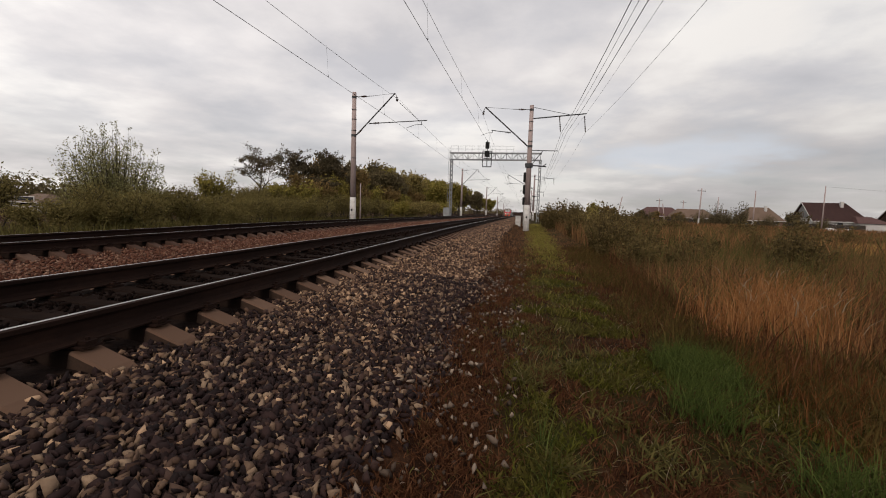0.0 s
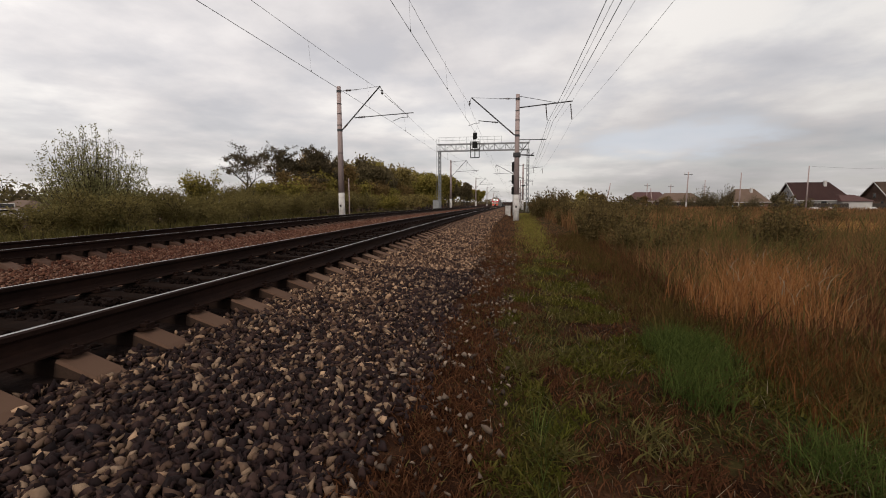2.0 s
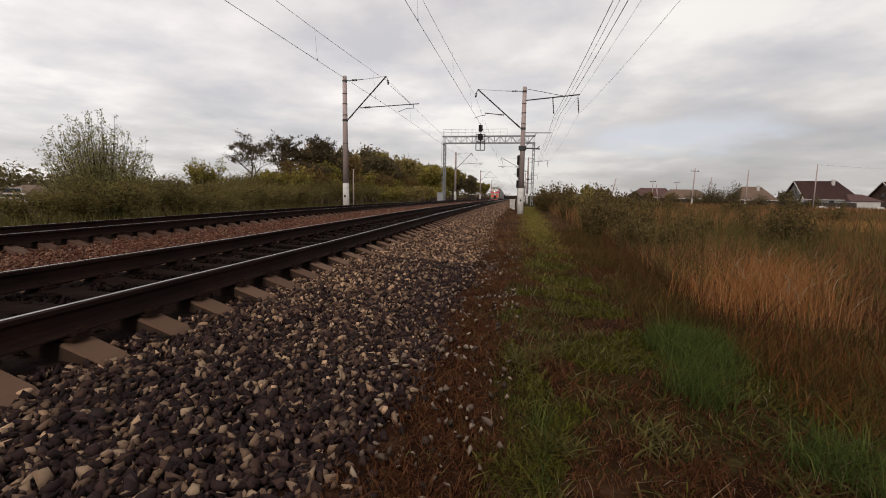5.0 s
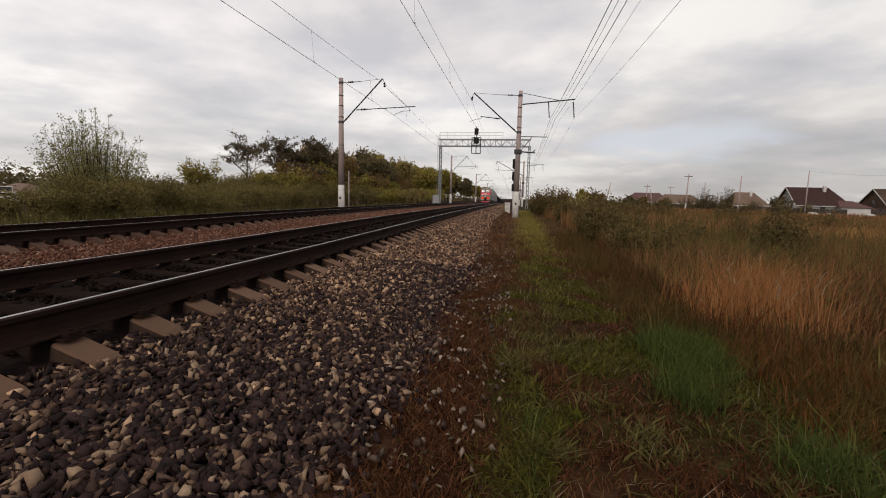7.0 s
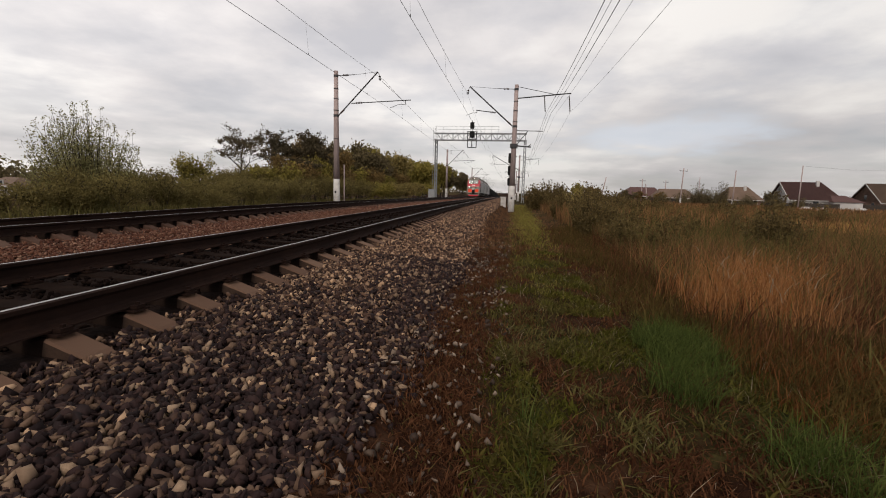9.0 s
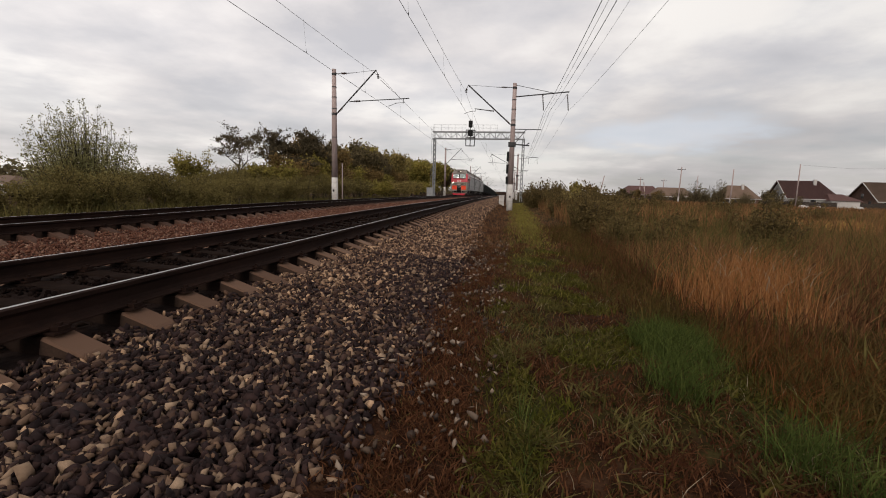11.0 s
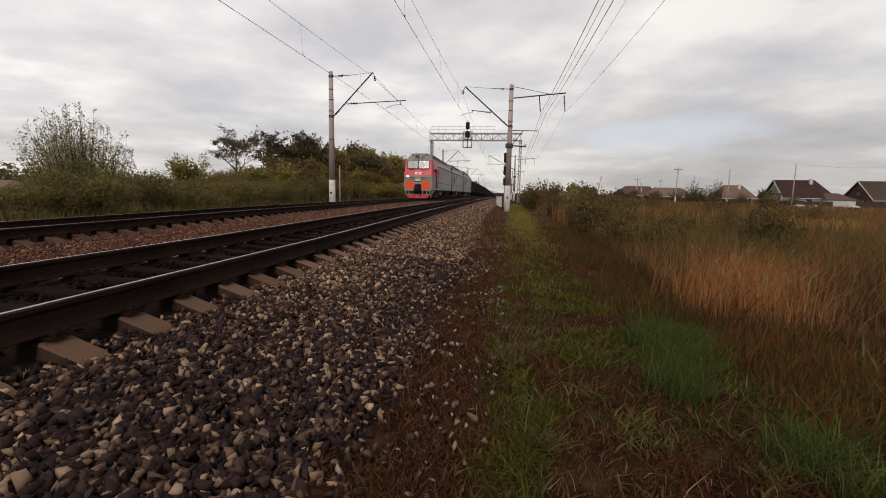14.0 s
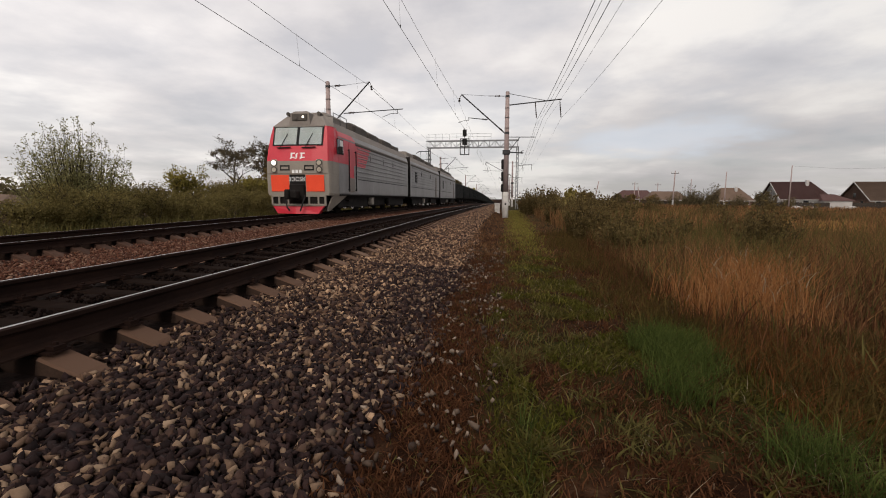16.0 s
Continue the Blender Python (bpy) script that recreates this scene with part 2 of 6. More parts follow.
def gz(x, y):
    """Height of the bare ground."""
    side = np.clip((12.0 - x) / 8.0, 0, 1) * np.clip((x + 20.0) / 5.0, 0, 1)
    dip = -0.34 * np.clip((y - 12.0) / 22.0, 0, 1) * np.clip((x + 1.2) / 0.9, 0, 1) * np.clip((3.2 - x) / 1.6, 0, 1)
    return np.interp(x, PROFILE_X, PROFILE_Z) + fall(y) * side + dip


def wave(x, y, s):
    return np.sin(x * 1.7 * s + 1.3 * np.sin(y * 0.9 * s)) * np.sin(y * 1.3 * s + 1.1 * np.sin(x * 1.1 * s + 2.0))


def sheet(name, xs, ys, zf, material):
    X, Y = np.meshgrid(xs, ys)
    V = np.c_[X.ravel(), Y.ravel(), zf(X, Y).ravel()]
    nx, ny = len(xs), len(ys)
    i = (np.arange(ny - 1)[:, None] * nx + np.arange(nx - 1)[None, :]).ravel()
    return new(name, raw_mesh(name, V, np.c_[i, i + 1, i + 1 + nx, i + nx], material, True))


def ground_mat():
    """Autumn verge: brown litter, green tufts and a trodden green strip, with a rusty fringe by the ballast."""
    m = bpy.data.materials.new("autumn_verge")
    m.use_nodes = True
    nt = m.node_tree
    N, L = nt.nodes.new, nt.links.new
    b = nt.nodes["Principled BSDF"]
    b.inputs["Roughness"].default_value = 0.95
    b.inputs["Specular IOR Level"].default_value = 0.03
    tc = N("ShaderNodeTexCoord")

    def noise_node(s, d=5):
        n = N("ShaderNodeTexNoise")
        n.inputs["Scale"].default_value, n.inputs["Detail"].default_value = s, d
        L(tc.outputs["Object"], n.inputs["Vector"])
        return n.outputs[0]

    def ramp(fac, stops):
        r = N("ShaderNodeValToRGB")
        e = r.color_ramp.elements
        e[0].position, e[0].color = stops[0][0], (*stops[0][1], 1)
        e[1].position, e[1].color = stops[-1][0], (*stops[-1][1], 1)
        for p, c in stops[1:-1]:
            e.new(p).color = (*c, 1)
        L(fac, r.inputs[0])
        return r.outputs[0]

    litter = ramp(noise_node(5.0, 8), [(0.3, (0.010, 0.0042, 0.0024)), (0.5, (0.023, 0.0100, 0.0055)), (0.7, (0.052, 0.026, 0.014))])
    green = ramp(noise_node(9.0, 8), [(0.3, (0.011, 0.0112, 0.0035)), (0.5, (0.024, 0.0240, 0.0066)), (0.7, (0.046, 0.0445, 0.013))])
    where = ramp(noise_node(0.9, 4), [(0.42, (0, 0, 0)), (0.58, (1, 1, 1))])
    # no green on the gravelly foot of the ballast
    sx = N("ShaderNodeSeparateXYZ")
    L(tc.outputs["Object"], sx.inputs[0])
    foot = N("ShaderNodeMapRange")
    foot.inputs[1].default_value, foot.inputs[2].default_value = -0.25, 0.15
    L(sx.outputs[0], foot.inputs[0])
    grown = N("ShaderNodeMath")
    grown.operation = "MULTIPLY"
    L(where, grown.inputs[0])
    L(foot.outputs[0], grown.inputs[1])
    mx = N("ShaderNodeMix")
    mx.data_type = "RGBA"
    L(grown.outputs[0], mx.inputs["Factor"])
    L(litter, mx.inputs["A"])
    L(green, mx.inputs["B"])
    L(mx.outputs["Result"], b.inputs["Base Color"])
    bp = N("ShaderNodeBump")
    bp.inputs["Strength"].default_value, bp.inputs["Distance"].default_value = 1.0, 0.03
    L(noise_node(35.0, 8), bp.inputs["Height"])
    L(bp.outputs[0], b.inputs["Normal"])
    return m


M["verge"] = ground_mat()


def ground_z(x, y):
    z = gz(x, y) + 0.02 * wave(x, y, 2.1) + 0.035 * wave(x, y, 0.5) * (x > 1)
    return np.where((x > -11.2) & (x < -0.95), z - 0.10, z)


near_x = np.arange(-2.0, 8.0, 0.1)
xs = np.unique(np.r_[-4000, -1500, -400, -150, -60, -40, np.arange(-30, -10, 0.5), np.arange(-10, -2, 0.4), near_x, np.arange(8, 30, 0.8), 40, 60, 90, 150, 400, 1500, 4000])
ys = np.unique(np.r_[-4000, -1000, -200, -60, -20, np.arange(-6, 0, 1.0), np.arange(0, 14, 0.12), np.arange(14, 40, 0.5), np.arange(40, 120, 3), np.arange(120, 260, 10), 300, 350, 400, 500, 1000, 4000])
ground = tagged(sheet("ground", xs, ys, ground_z, M["verge"]), "autumn verge of brown litter and green grass tufts beside the tracks", "ground", kind="structure")

Y0, Y1 = -60.0, 900.0
bed_y = np.unique(np.r_[Y0, -10, np.arange(0, 30, 0.25), np.arange(30, 120, 2), np.arange(120, 250, 10), 300, 350, 400, Y1])
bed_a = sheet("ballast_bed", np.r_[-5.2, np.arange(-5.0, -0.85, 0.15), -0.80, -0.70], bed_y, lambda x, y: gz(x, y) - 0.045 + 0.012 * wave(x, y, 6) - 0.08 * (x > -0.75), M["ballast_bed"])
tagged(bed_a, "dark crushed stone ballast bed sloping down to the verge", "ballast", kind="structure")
bed_b = sheet("track_bed", np.r_[-11.6, np.arange(-11.3, -5.1, 0.2)], bed_y, lambda x, y: gz(x, y) - 0.02 + 0.015 * wave(x, y, 3), M["rust_bed"])
tagged(bed_b, "rust-stained gravel bed between and under the tracks", "ballast", kind="structure")

# ---------------------------------------------------------------- rails
RAIL = [(0.075, -0.18), (0.075, -0.169), (0.020, -0.150), (0.0095, -0.125), (0.0095, -0.062), (0.018, -0.046), (0.0375, -0.036), (0.0375, -0.010), (0.030, -0.001)]


def rail_thing(x, z, label):
    t = empty("rail", pose(x, 0, z), label, "rail", "running rails")
    ends = (Y0, 0, *CREST_Y[1:-1], Y1)
    dz = [float(fall(y)) for y in ends]
    low = RAIL[:6]
    prof = low + [(-a, b) for a, b in reversed(low)]
    bm = bmesh.new()
    loft(bm, [[(a, y, b + d) for a, b in prof] for y, d in zip(ends, dz)])
    part("web_and_foot", bm, M["rail_rust"], t)
    head = [(0.018, -0.046), (0.0375, -0.036), (0.0375, -0.008), (0.015, -0.0005), (-0.015, -0.0005), (-0.0375, -0.008), (-0.0375, -0.036), (-0.018, -0.046)]
    bm = bmesh.new()
    loft(bm, [[(a, y, b + d) for a, b in head] for y, d in zip(ends, dz)], mats=[0, 0, 0, 1, 0, 0, 0, 0])
    part("rail_head", bm, [M["rail_rust"], M["steel_top"]], t, "polished steel running surface")
    return t


for ax, z in ((AXIS_A, 0.0), (AXIS_B, RAIL_B)):
    for s in (0.795, -0.795):
        rail_thing(ax + s, z, "rusty brown steel rail with a polished running head")

# ---------------------------------------------------------------- overhead line


def insulator(bm, a, b, r=0.07, n=4, core=0.03):
    a, b = Vector(a), Vector(b)
    rod(bm, a, b, core)
    for i in range(n):
        c = a.lerp(b, (i + 0.5) / n)
        d = (b - a).normalized() * 0.022
        rod(bm, c - d, c + d, r, r * 0.6, 10)


def mast(x, y, side, base_z, feeder=False, small=False, reach=0.0):
    """A concrete mast. side: +1 where its bracket reaches towards +x, -1 towards -x."""
    t = empty("catenary_mast", pose(x, y, base_z), "concrete catenary mast with white painted foot and steel bracket", "catenary mast", "catenary masts")
    top = 9.35
    seg = 10 if small else 20

    def rad(z):
        return 0.235 - 0.0095 * z
    bm = bmesh.new()
    rod(bm, (0, 0, 1.75), (0, 0, top), rad(1.75), rad(top), seg)
    part("pole", bm, M["mast"], t, smooth=True)
    bm = bmesh.new()
    rod(bm, (0, 0, -0.8), (0, 0, 1.752), rad(-0.8), rad(1.75), seg)
    part("painted_foot", bm, M["white_paint"], t, "flaking white paint band", smooth=True)
    bm = bmesh.new()
    box(bm, -0.06, 0.06, -rad(0.9) - 0.012, -rad(0.9) + 0.02, 0.72, 0.88)
    part("number_plate", bm, M["black"], t)
    s = side
    off = reach or (3.55 if s < 0 else 3.1)        # reach to above the track
    bm = bmesh.new()
    tip = (s * off, 0, 9.25)
    rod(bm, (s * 0.2, 0, 6.3), tip, 0.05, seg=8)
    part("bracket", bm, M["dark_steel"], t)
    bm = bmesh.new()
    rod(bm, (s * 0.15, 0, 9.03), (s * 1.4, 0, 9.08), 0.025)
    rod(bm, (s * 1.4, 0, 9.08), tip, 0.012)
    part("tie_rod", bm, M["dark_steel"], t)
    for z, hh in ((6.18, 0.16), (8.93, 0.15), (6.6, 0.05), (7.4, 0.05), (8.1, 0.05), (4.6, 0.05)):
        bm = bmesh.new()
        rod(bm, (0, 0, z), (0, 0, z + hh), rad(z) + 0.015, seg=seg)
        part("clamp", bm, M["dark_steel"], t)
    for a, b in (((s * 0.32, 0, 6.42), (s * 0.62, 0, 6.68)), ((s * 0.55, 0, 9.045), (s * 0.95, 0, 9.06))):
        bm = bmesh.new()
        insulator(bm, a, b, 0.085)
        part("insulator", bm, M["insulator"], t)
    # messenger hanger
    bm = bmesh.new()
    rod(bm, tip, (tip[0] + s * 0.12, 0, 8.98), 0.02)
    insulator(bm, (tip[0] + s * 0.12, 0, 8.98), (tip[0] + s * 0.16, 0, 8.66), 0.1, 3)
    part("hanger", bm, M["insulator"], t)
    # registration arm and steady arm
    bm = bmesh.new()
    if s > 0:
        rod(bm, (s * 1.15, 0, 7.12), (s * 5.5, 0, 7.33), 0.032)
        rod(bm, (s * 5.1, 0, 7.30), (s * 5.1, 0, 7.0), 0.02)
        rod(bm, (s * 5.1, 0, 7.04), (s * 4.6, 0, 7.02), 0.018)
        rod(bm, (s * 4.6, 0, 7.02), (s * 4.0, 0, 6.80), 0.018)
        rod(bm, (tip[0] + 0.3, 0, 8.6), (s * 4.9, 0, 7.32), 0.014)
    else:
        k = off - 3.55
        rod(bm, (s * 1.5, 0, 7.3), (s * (3.0 + 1.6 * k), 0, 7.48), 0.032)
        rod(bm, (s * (2.95 + k), 0, 7.48), (s * (2.95 + k), 0, 7.28), 0.02)
        rod(bm, (s * (2.95 + k), 0, 7.3), (s * (3.3 + k), 0, 7.28), 0.018)
        rod(bm, (s * (3.3 + k), 0, 7.28), (s * (3.8 + k), 0, 7.1), 0.018)
        if reach:
            rod(bm, tip, (s * (3.2 + k), 0, 7.44), 0.03)
    part("registration_arm", bm, M["dark_steel"], t)
    bm = bmesh.new()
    insulator(bm, (s * 1.5, 0, 7.14 if s > 0 else 7.3), (s * 1.95, 0, 7.16 if s > 0 else 7.35), 0.085)
    part("arm_insulator", bm, M["insulator"], t)
    if feeder:
        bm = bmesh.new()
        rod(bm, (0.15, 0, 8.36), (4.05, 0, 8.70), 0.045)
        rod(bm, (0.15, 0, 9.2), (2.9, 0, 8.62), 0.02)
        part("feeder_arm", bm, M["dark_steel"], t)
        for xx in (2.1, 3.92):
            bm = bmesh.new()
            insulator(bm, (xx, 0, 8.5), (xx + 0.12, 0, 7.35), 0.06, 7)
            part("insulator_string", bm, M["insulator"], t)
        bm = bmesh.new()
        rod(bm, (0.1, 0, 5.96), (2.15, 0, 5.93), 0.03)
        rod(bm, (0.1, 0, 4.75), (1.0, 0, 5.93), 0.025)
        rod(bm, (0.1, 0, 4.82), (1.3, 0, 4.74), 0.05)
        box(bm, -0.3, 0.28, -0.26, 0.26, 4.66, 4.96)
        rod(bm, (1.0, 0, 4.72), (1.3, 0, 4.95), 0.03)
        part("lower_bracket", bm, M["dark_steel"], t)
    return t


LEFT_Y = [-24.2, 30.8, 86.0, 141.0, 196.0, 251.0]
RIGHT_Y = [-20.2, 34.8, 95.0, 150.0, 205.0, 260.0]


def drop(y):
    """The far masts stand lower, down the grade."""
    return float(fall(y)) if y > 60 else 0.0


for y in LEFT_Y:
    mast(-12.74, y, 1, -0.33 + drop(y), small=y > 60)
for y in RIGHT_Y:
    mast(0.02 if y < 60 else 1.4, y, -1, -0.46 if y < 60 else -0.5 + drop(y), True, small=y > 60, reach=5.6 if 60 < y < 100 else 0.0)


def wire(name, pts, r, label):
    c = bpy.data.curves.new(name, "CURVE")
    c.dimensions, c.bevel_depth, c.bevel_resolution = "3D", r, 1
    sp = c.splines.new("POLY")
    sp.points.add(len(pts) - 1)
    for p, q in zip(sp.points, pts):
        p.co = (*q, 1)
    c.materials.append(M["wire"])
    return tagged(new(name, c), label, "overhead wire", "overhead wires")


def span_points(ys, x, z, sag, zig=0.0, n=14):
    out = []
    for i in range(len(ys) - 1):
        for k in range(n + (i == len(ys) - 2)):
            u = k / n
            xx = x + zig * (1 if i % 2 else -1) * (1 - 2 * u)
            out.append((xx, ys[i] + (ys[i + 1] - ys[i]) * u, z - 4 * sag * u * (1 - u) + drop(ys[i]) * (1 - u) + drop(ys[i + 1]) * u))
    return out


def droppers(name, ys, x, zt, sag, zb, zig):
    bm = bmesh.new()
    for i in range(len(ys) - 1):
        for u in (0.08, 0.22, 0.36, 0.5, 0.64, 0.78, 0.92):
            yy = ys[i] + (ys[i + 1] - ys[i]) * u
            xx = x + zig * (1 if i % 2 else -1) * (1 - 2 * u)
            dz = drop(ys[i]) * (1 - u) + drop(ys[i + 1]) * u
            rod(bm, (xx, yy, zb + dz), (x, yy, zt - 4 * sag * u * (1 - u) + dz), 0.0035, seg=4)
            rod(bm, (xx, yy, zb - 0.03 + dz), (xx, yy, zb + 0.05 + dz), 0.018, seg=5)
    return tagged(part(name, bm, M["wire"]), "thin dropper wires hanging the contact wire", "dropper", kind="stuff")


for ys_, ax, x in ((LEFT_Y, AXIS_B, -9.1), (RIGHT_Y, AXIS_A, -3.65)):
    wire("contact_wire", span_points(ys_, x, 6.48, 0.04, 0.2), 0.0092, "taut copper contact wire above the track")
    wire("messenger_wire", span_points(ys_, x - 0.1, 8.35, 0.75), 0.008, "sagging messenger wire above the contact wire")
    droppers("dropper_wires", ys_, x, 8.35, 0.75, 6.48, 0.2)
for x, z, r, sag in ((2.30, 6.8, 0.012, 0.75), (2.46, 6.8, 0.007, 0.8), (2.68, 6.8, 0.012, 0.8), (3.0, 6.75, 0.005, 0.8), (4.10, 6.9, 0.006, 0.85)):
    wire("feeder_wire", span_points(RIGHT_Y, x, z, sag), r, "dark feeder wire sagging between the masts")

# ---------------------------------------------------------------- gantry, signals and cabinets


def gantry():
    t = empty("signal_gantry", pose(-12.85, 74.0, -0.5), "grey steel lattice gantry spanning both tracks with a handrail", "signal gantry")
    W, zb, zt = 14.7, 9.75, 10.85
    for x in (0.0, W):
        bm = bmesh.new()
        for dx in (-0.16, 0.16):
            for dy in (-0.22, 0.22):
                rod(bm, (x + dx, dy, -0.7), (x + dx, dy, zb), 0.055, seg=4)
        n = 13
        for i in range(n):
            z0, z1 = zb * i / n, zb * (i + 1) / n
            for dy in (-0.22, 0.22):
                rod(bm, (x - 0.16, dy, z0), (x + 0.16, dy, z1), 0.022, seg=4)
                rod(bm, (x + 0.16, dy, z0), (x - 0.16, dy, z1), 0.022, seg=4)
        part("leg", bm, M["grey_steel"], t)
    for z in (zb, zt):
        for y in (-0.5, 0.5):
            bm = bmesh.new()
            box(bm, -0.35, W + 0.2, y - 0.05, y + 0.05, z - 0.07, z + 0.07)
            part("chord", bm, M["grey_steel"], t)
    n = 16
    for i in range(n + 1):
        x = W * i / n
        for y in (-0.5, 0.5):
            bm = bmesh.new()
            rod(bm, (x, y, zb), (x, y, zt), 0.03, seg=4)
            if i < n:
                a, b = (zb, zt) if i % 2 else (zt, zb)
                rod(bm, (x, y, a), (x + W / n, y, b), 0.03, seg=4)
            part("lattice_bay", bm, M["grey_steel"], t)
    bm = bmesh.new()
    for i in range(10):
        rod(bm, (i * 1.15, -0.5, zt), (i * 1.15, -0.5, zt + 1.1), 0.018, seg=4)
    for z in (0.6, 1.1):
        rod(bm, (-0.2, -0.5, zt + z), (10.4, -0.5, zt + z), 0.02, seg=4)
    part("handrail", bm, M["grey_steel"], t)
    bm = bmesh.new()
    for dx in (-0.50, -0.22):
        rod(bm, (dx, -0.3, -0.4), (dx, -0.3, zt + 0.9), 0.02, seg=4)
    for i in range(28):
        rod(bm, (-0.50, -0.3, 0.4 * i), (-0.22, -0.3, 0.4 * i), 0.015, seg=4)
    part("ladder", bm, M["grey_steel"], t)
    # the signal in the middle, with its cage hanging below
    s = empty("gantry_signal", pose(-6.84, 73.3, 9.1), "black railway signal head fixed on the gantry", "signal")
    bm = bmesh.new()
    box(bm, -0.33, 0.33, -0.1, 0.05, 1.9, 3.0, 0.08)
    part("upper_head", bm, M["black"], s)
    bm = bmesh.new()
    box(bm, -0.4, 0.4, -0.1, 0.05, 0.5, 1.5, 0.08)
    part("lower_head", bm, M["black"], s)
    for z in (0.8, 1.2, 2.2, 2.7):
        bm = bmesh.new()
        rod(bm, (0, -0.32, z), (0, -0.1, z), 0.13, seg=12)
        part("hood", bm, M["black"], s)
    bm = bmesh.new()
    rod(bm, (0, 0.1, -0.2), (0, 0.1, 3.3), 0.05)
    part("post", bm, M["black"], s)
    bm = bmesh.new()
    for x in (-0.72, 0.0, 0.72):
        for y in (-0.25, 0.5):
            rod(bm, (x, y, -1.05), (x, y, 1.5), 0.035, seg=4)
    for z in (-1.05, 0.3, 1.5):
        for y in (-0.25, 0.5):
            rod(bm, (-0.72, y, z), (0.72, y, z), 0.035, seg=4)
    box(bm, -0.72, 0.72, -0.25, 0.5, -1.08, -1.03)
    part("cage", bm, M["dark_steel"], s)


gantry()


def mast_signal(x, y):
    s = empty("mast_signal", pose(x, y, -0.62), "railway signal with black heads on a pale post", "signal")
    bm = bmesh.new()
    rod(bm, (0, 0, 0), (0, 0, 5.2), 0.09, 0.075, 12)
    part("post", bm, M["white_paint"], s, smooth=True)
    for z, hh in ((4.75, 0.95), (3.55, 0.9), (2.45, 0.75)):
        bm = bmesh.new()
        box(bm, -0.20, 0.20, -0.3, -0.12, z - hh / 2, z + hh / 2, 0.06)
        for k in (-1, 1):
            rod(bm, (0, -0.5, z + k * 0.2), (0, -0.3, z + k * 0.2), 0.11, seg=12)
        part("signal_head", bm, M["black"], s)
    bm = bmesh.new()
    for z in np.arange(0.4, 5.0, 0.35):
        rod(bm, (0.16, 0.1, z), (0.46, 0.1, z), 0.014, seg=4)
    for xx in (0.16, 0.46):
        rod(bm, (xx, 0.1, 0), (xx, 0.1, 5.2), 0.016, seg=4)
    part("ladder", bm, M["dark_steel"], s)
    return s


mast_signal(-0.25, 44.0)


def cabinet(x, y, z, w, d, h, label, m):
    t = empty("relay_cabinet", pose(x, y, z), label, "relay cabinet")
    bm = bmesh.new()
    box(bm, -w / 2, w / 2, -d / 2, d / 2, 0, h, 0.02)
    part("body", bm, m, t)
    bm = bmesh.new()
    box(bm, -w / 2 - 0.04, w / 2 + 0.04, -d / 2 - 0.04, d / 2 + 0.04, h, h + 0.06, 0.01)
    part("lid", bm, m, t)
    bm = bmesh.new()
    box(bm, -w / 2 + 0.05, w / 2 - 0.05, -d / 2 - 0.02, -d / 2 + 0.01, 0.1, h - 0.08, 0.006)
    part("door", bm, m, t)


cabinet(-0.75, 43.0, -0.70, 0.5, 0.4, 1.0, "small pale relay cabinet at the foot of the signal", M["white_paint"])
cabinet(-12.0, 66.0, -0.72, 1.0, 0.7, 1.7, "grey steel relay cabinet standing beside the far track", M["grey_steel"])


def thin_post(x, y, z, h, lean, label, crossarm=False, white=0.0, r=0.12):
    t = empty("utility_pole", pose(x, y, z, 0, lean, 0), label, "utility pole", "utility poles")
    bm = bmesh.new()
    rod(bm, (0, 0, -0.5), (0, 0, h), r, r * 0.7, 10)
    part("pole", bm, M["mast"], t, smooth=True)
    if white:
        bm = bmesh.new()
        rod(bm, (0, 0, 0), (0, 0, white), 0.15, 0.14, 10)
        part("stub", bm, M["white_paint"], t, "pale concrete stub")
    if crossarm:
        bm = bmesh.new()
        box(bm, -0.7, 0.7, -0.05, 0.05, h - 0.55, h - 0.45)
        part("crossarm", bm, M["dark_steel"], t)
        for dx in (-0.6, 0.6, 0):
            bm = bmesh.new()
            rod(bm, (dx, 0, h - 0.45), (dx, 0, h - 0.2), 0.05, 0.03)
            part("insulator", bm, M["white_paint"], t)


# ---------------------------------------------------------------- the train
M["red"] = mat("dusty_red_enamel", [(0.3900, 0.0150, 0.0300), (0.4600, 0.0215, 0.0385), (0.5000, 0.0310, 0.0480)], 1.2, rough=0.38, fine=14, spec=0.35)
M["orange"] = mat("orange_red_enamel", [(0.66, 0.062, 0.028), (0.74, 0.080, 0.036)], 2.0, rough=0.4)
M["loco_grey"] = mat("light_grey_enamel", [(0.165, 0.159, 0.157), (0.212, 0.203, 0.202), (0.255, 0.248, 0.245)], 1.0, rough=0.36, stretch=(1, 1, 0.4))
M["warm_grey"] = mat("warm_grey_enamel", [(0.205, 0.178, 0.152), (0.262, 0.234, 0.200)], 1.5, rough=0.5)
M["roof_grey"] = mat("sooty_grey_roof", [(0.15, 0.13, 0.115), (0.22, 0.195, 0.175)], 1.0, rough=0.7)
M["roof_dark"] = mat("sooty_brown_roof_gear", [(0.05, 0.043, 0.038), (0.10, 0.088, 0.078)], 1.5, rough=0.7)
M["under"] = mat("grimy_underframe", [(0.007, 0.006, 0.006), (0.02, 0.017, 0.015)], 3, rough=0.9)
M["wagon"] = mat("dark_wagon_paint", [(0.012, 0.013, 0.013), (0.022, 0.023, 0.022), (0.035, 0.033, 0.03)], 0.8, rough=0.75)
M["coal"] = mat("coal_load", [(0.006, 0.006, 0.006), (0.016, 0.016, 0.016)], 6, rough=0.8, bump=0.05, bscale=8)
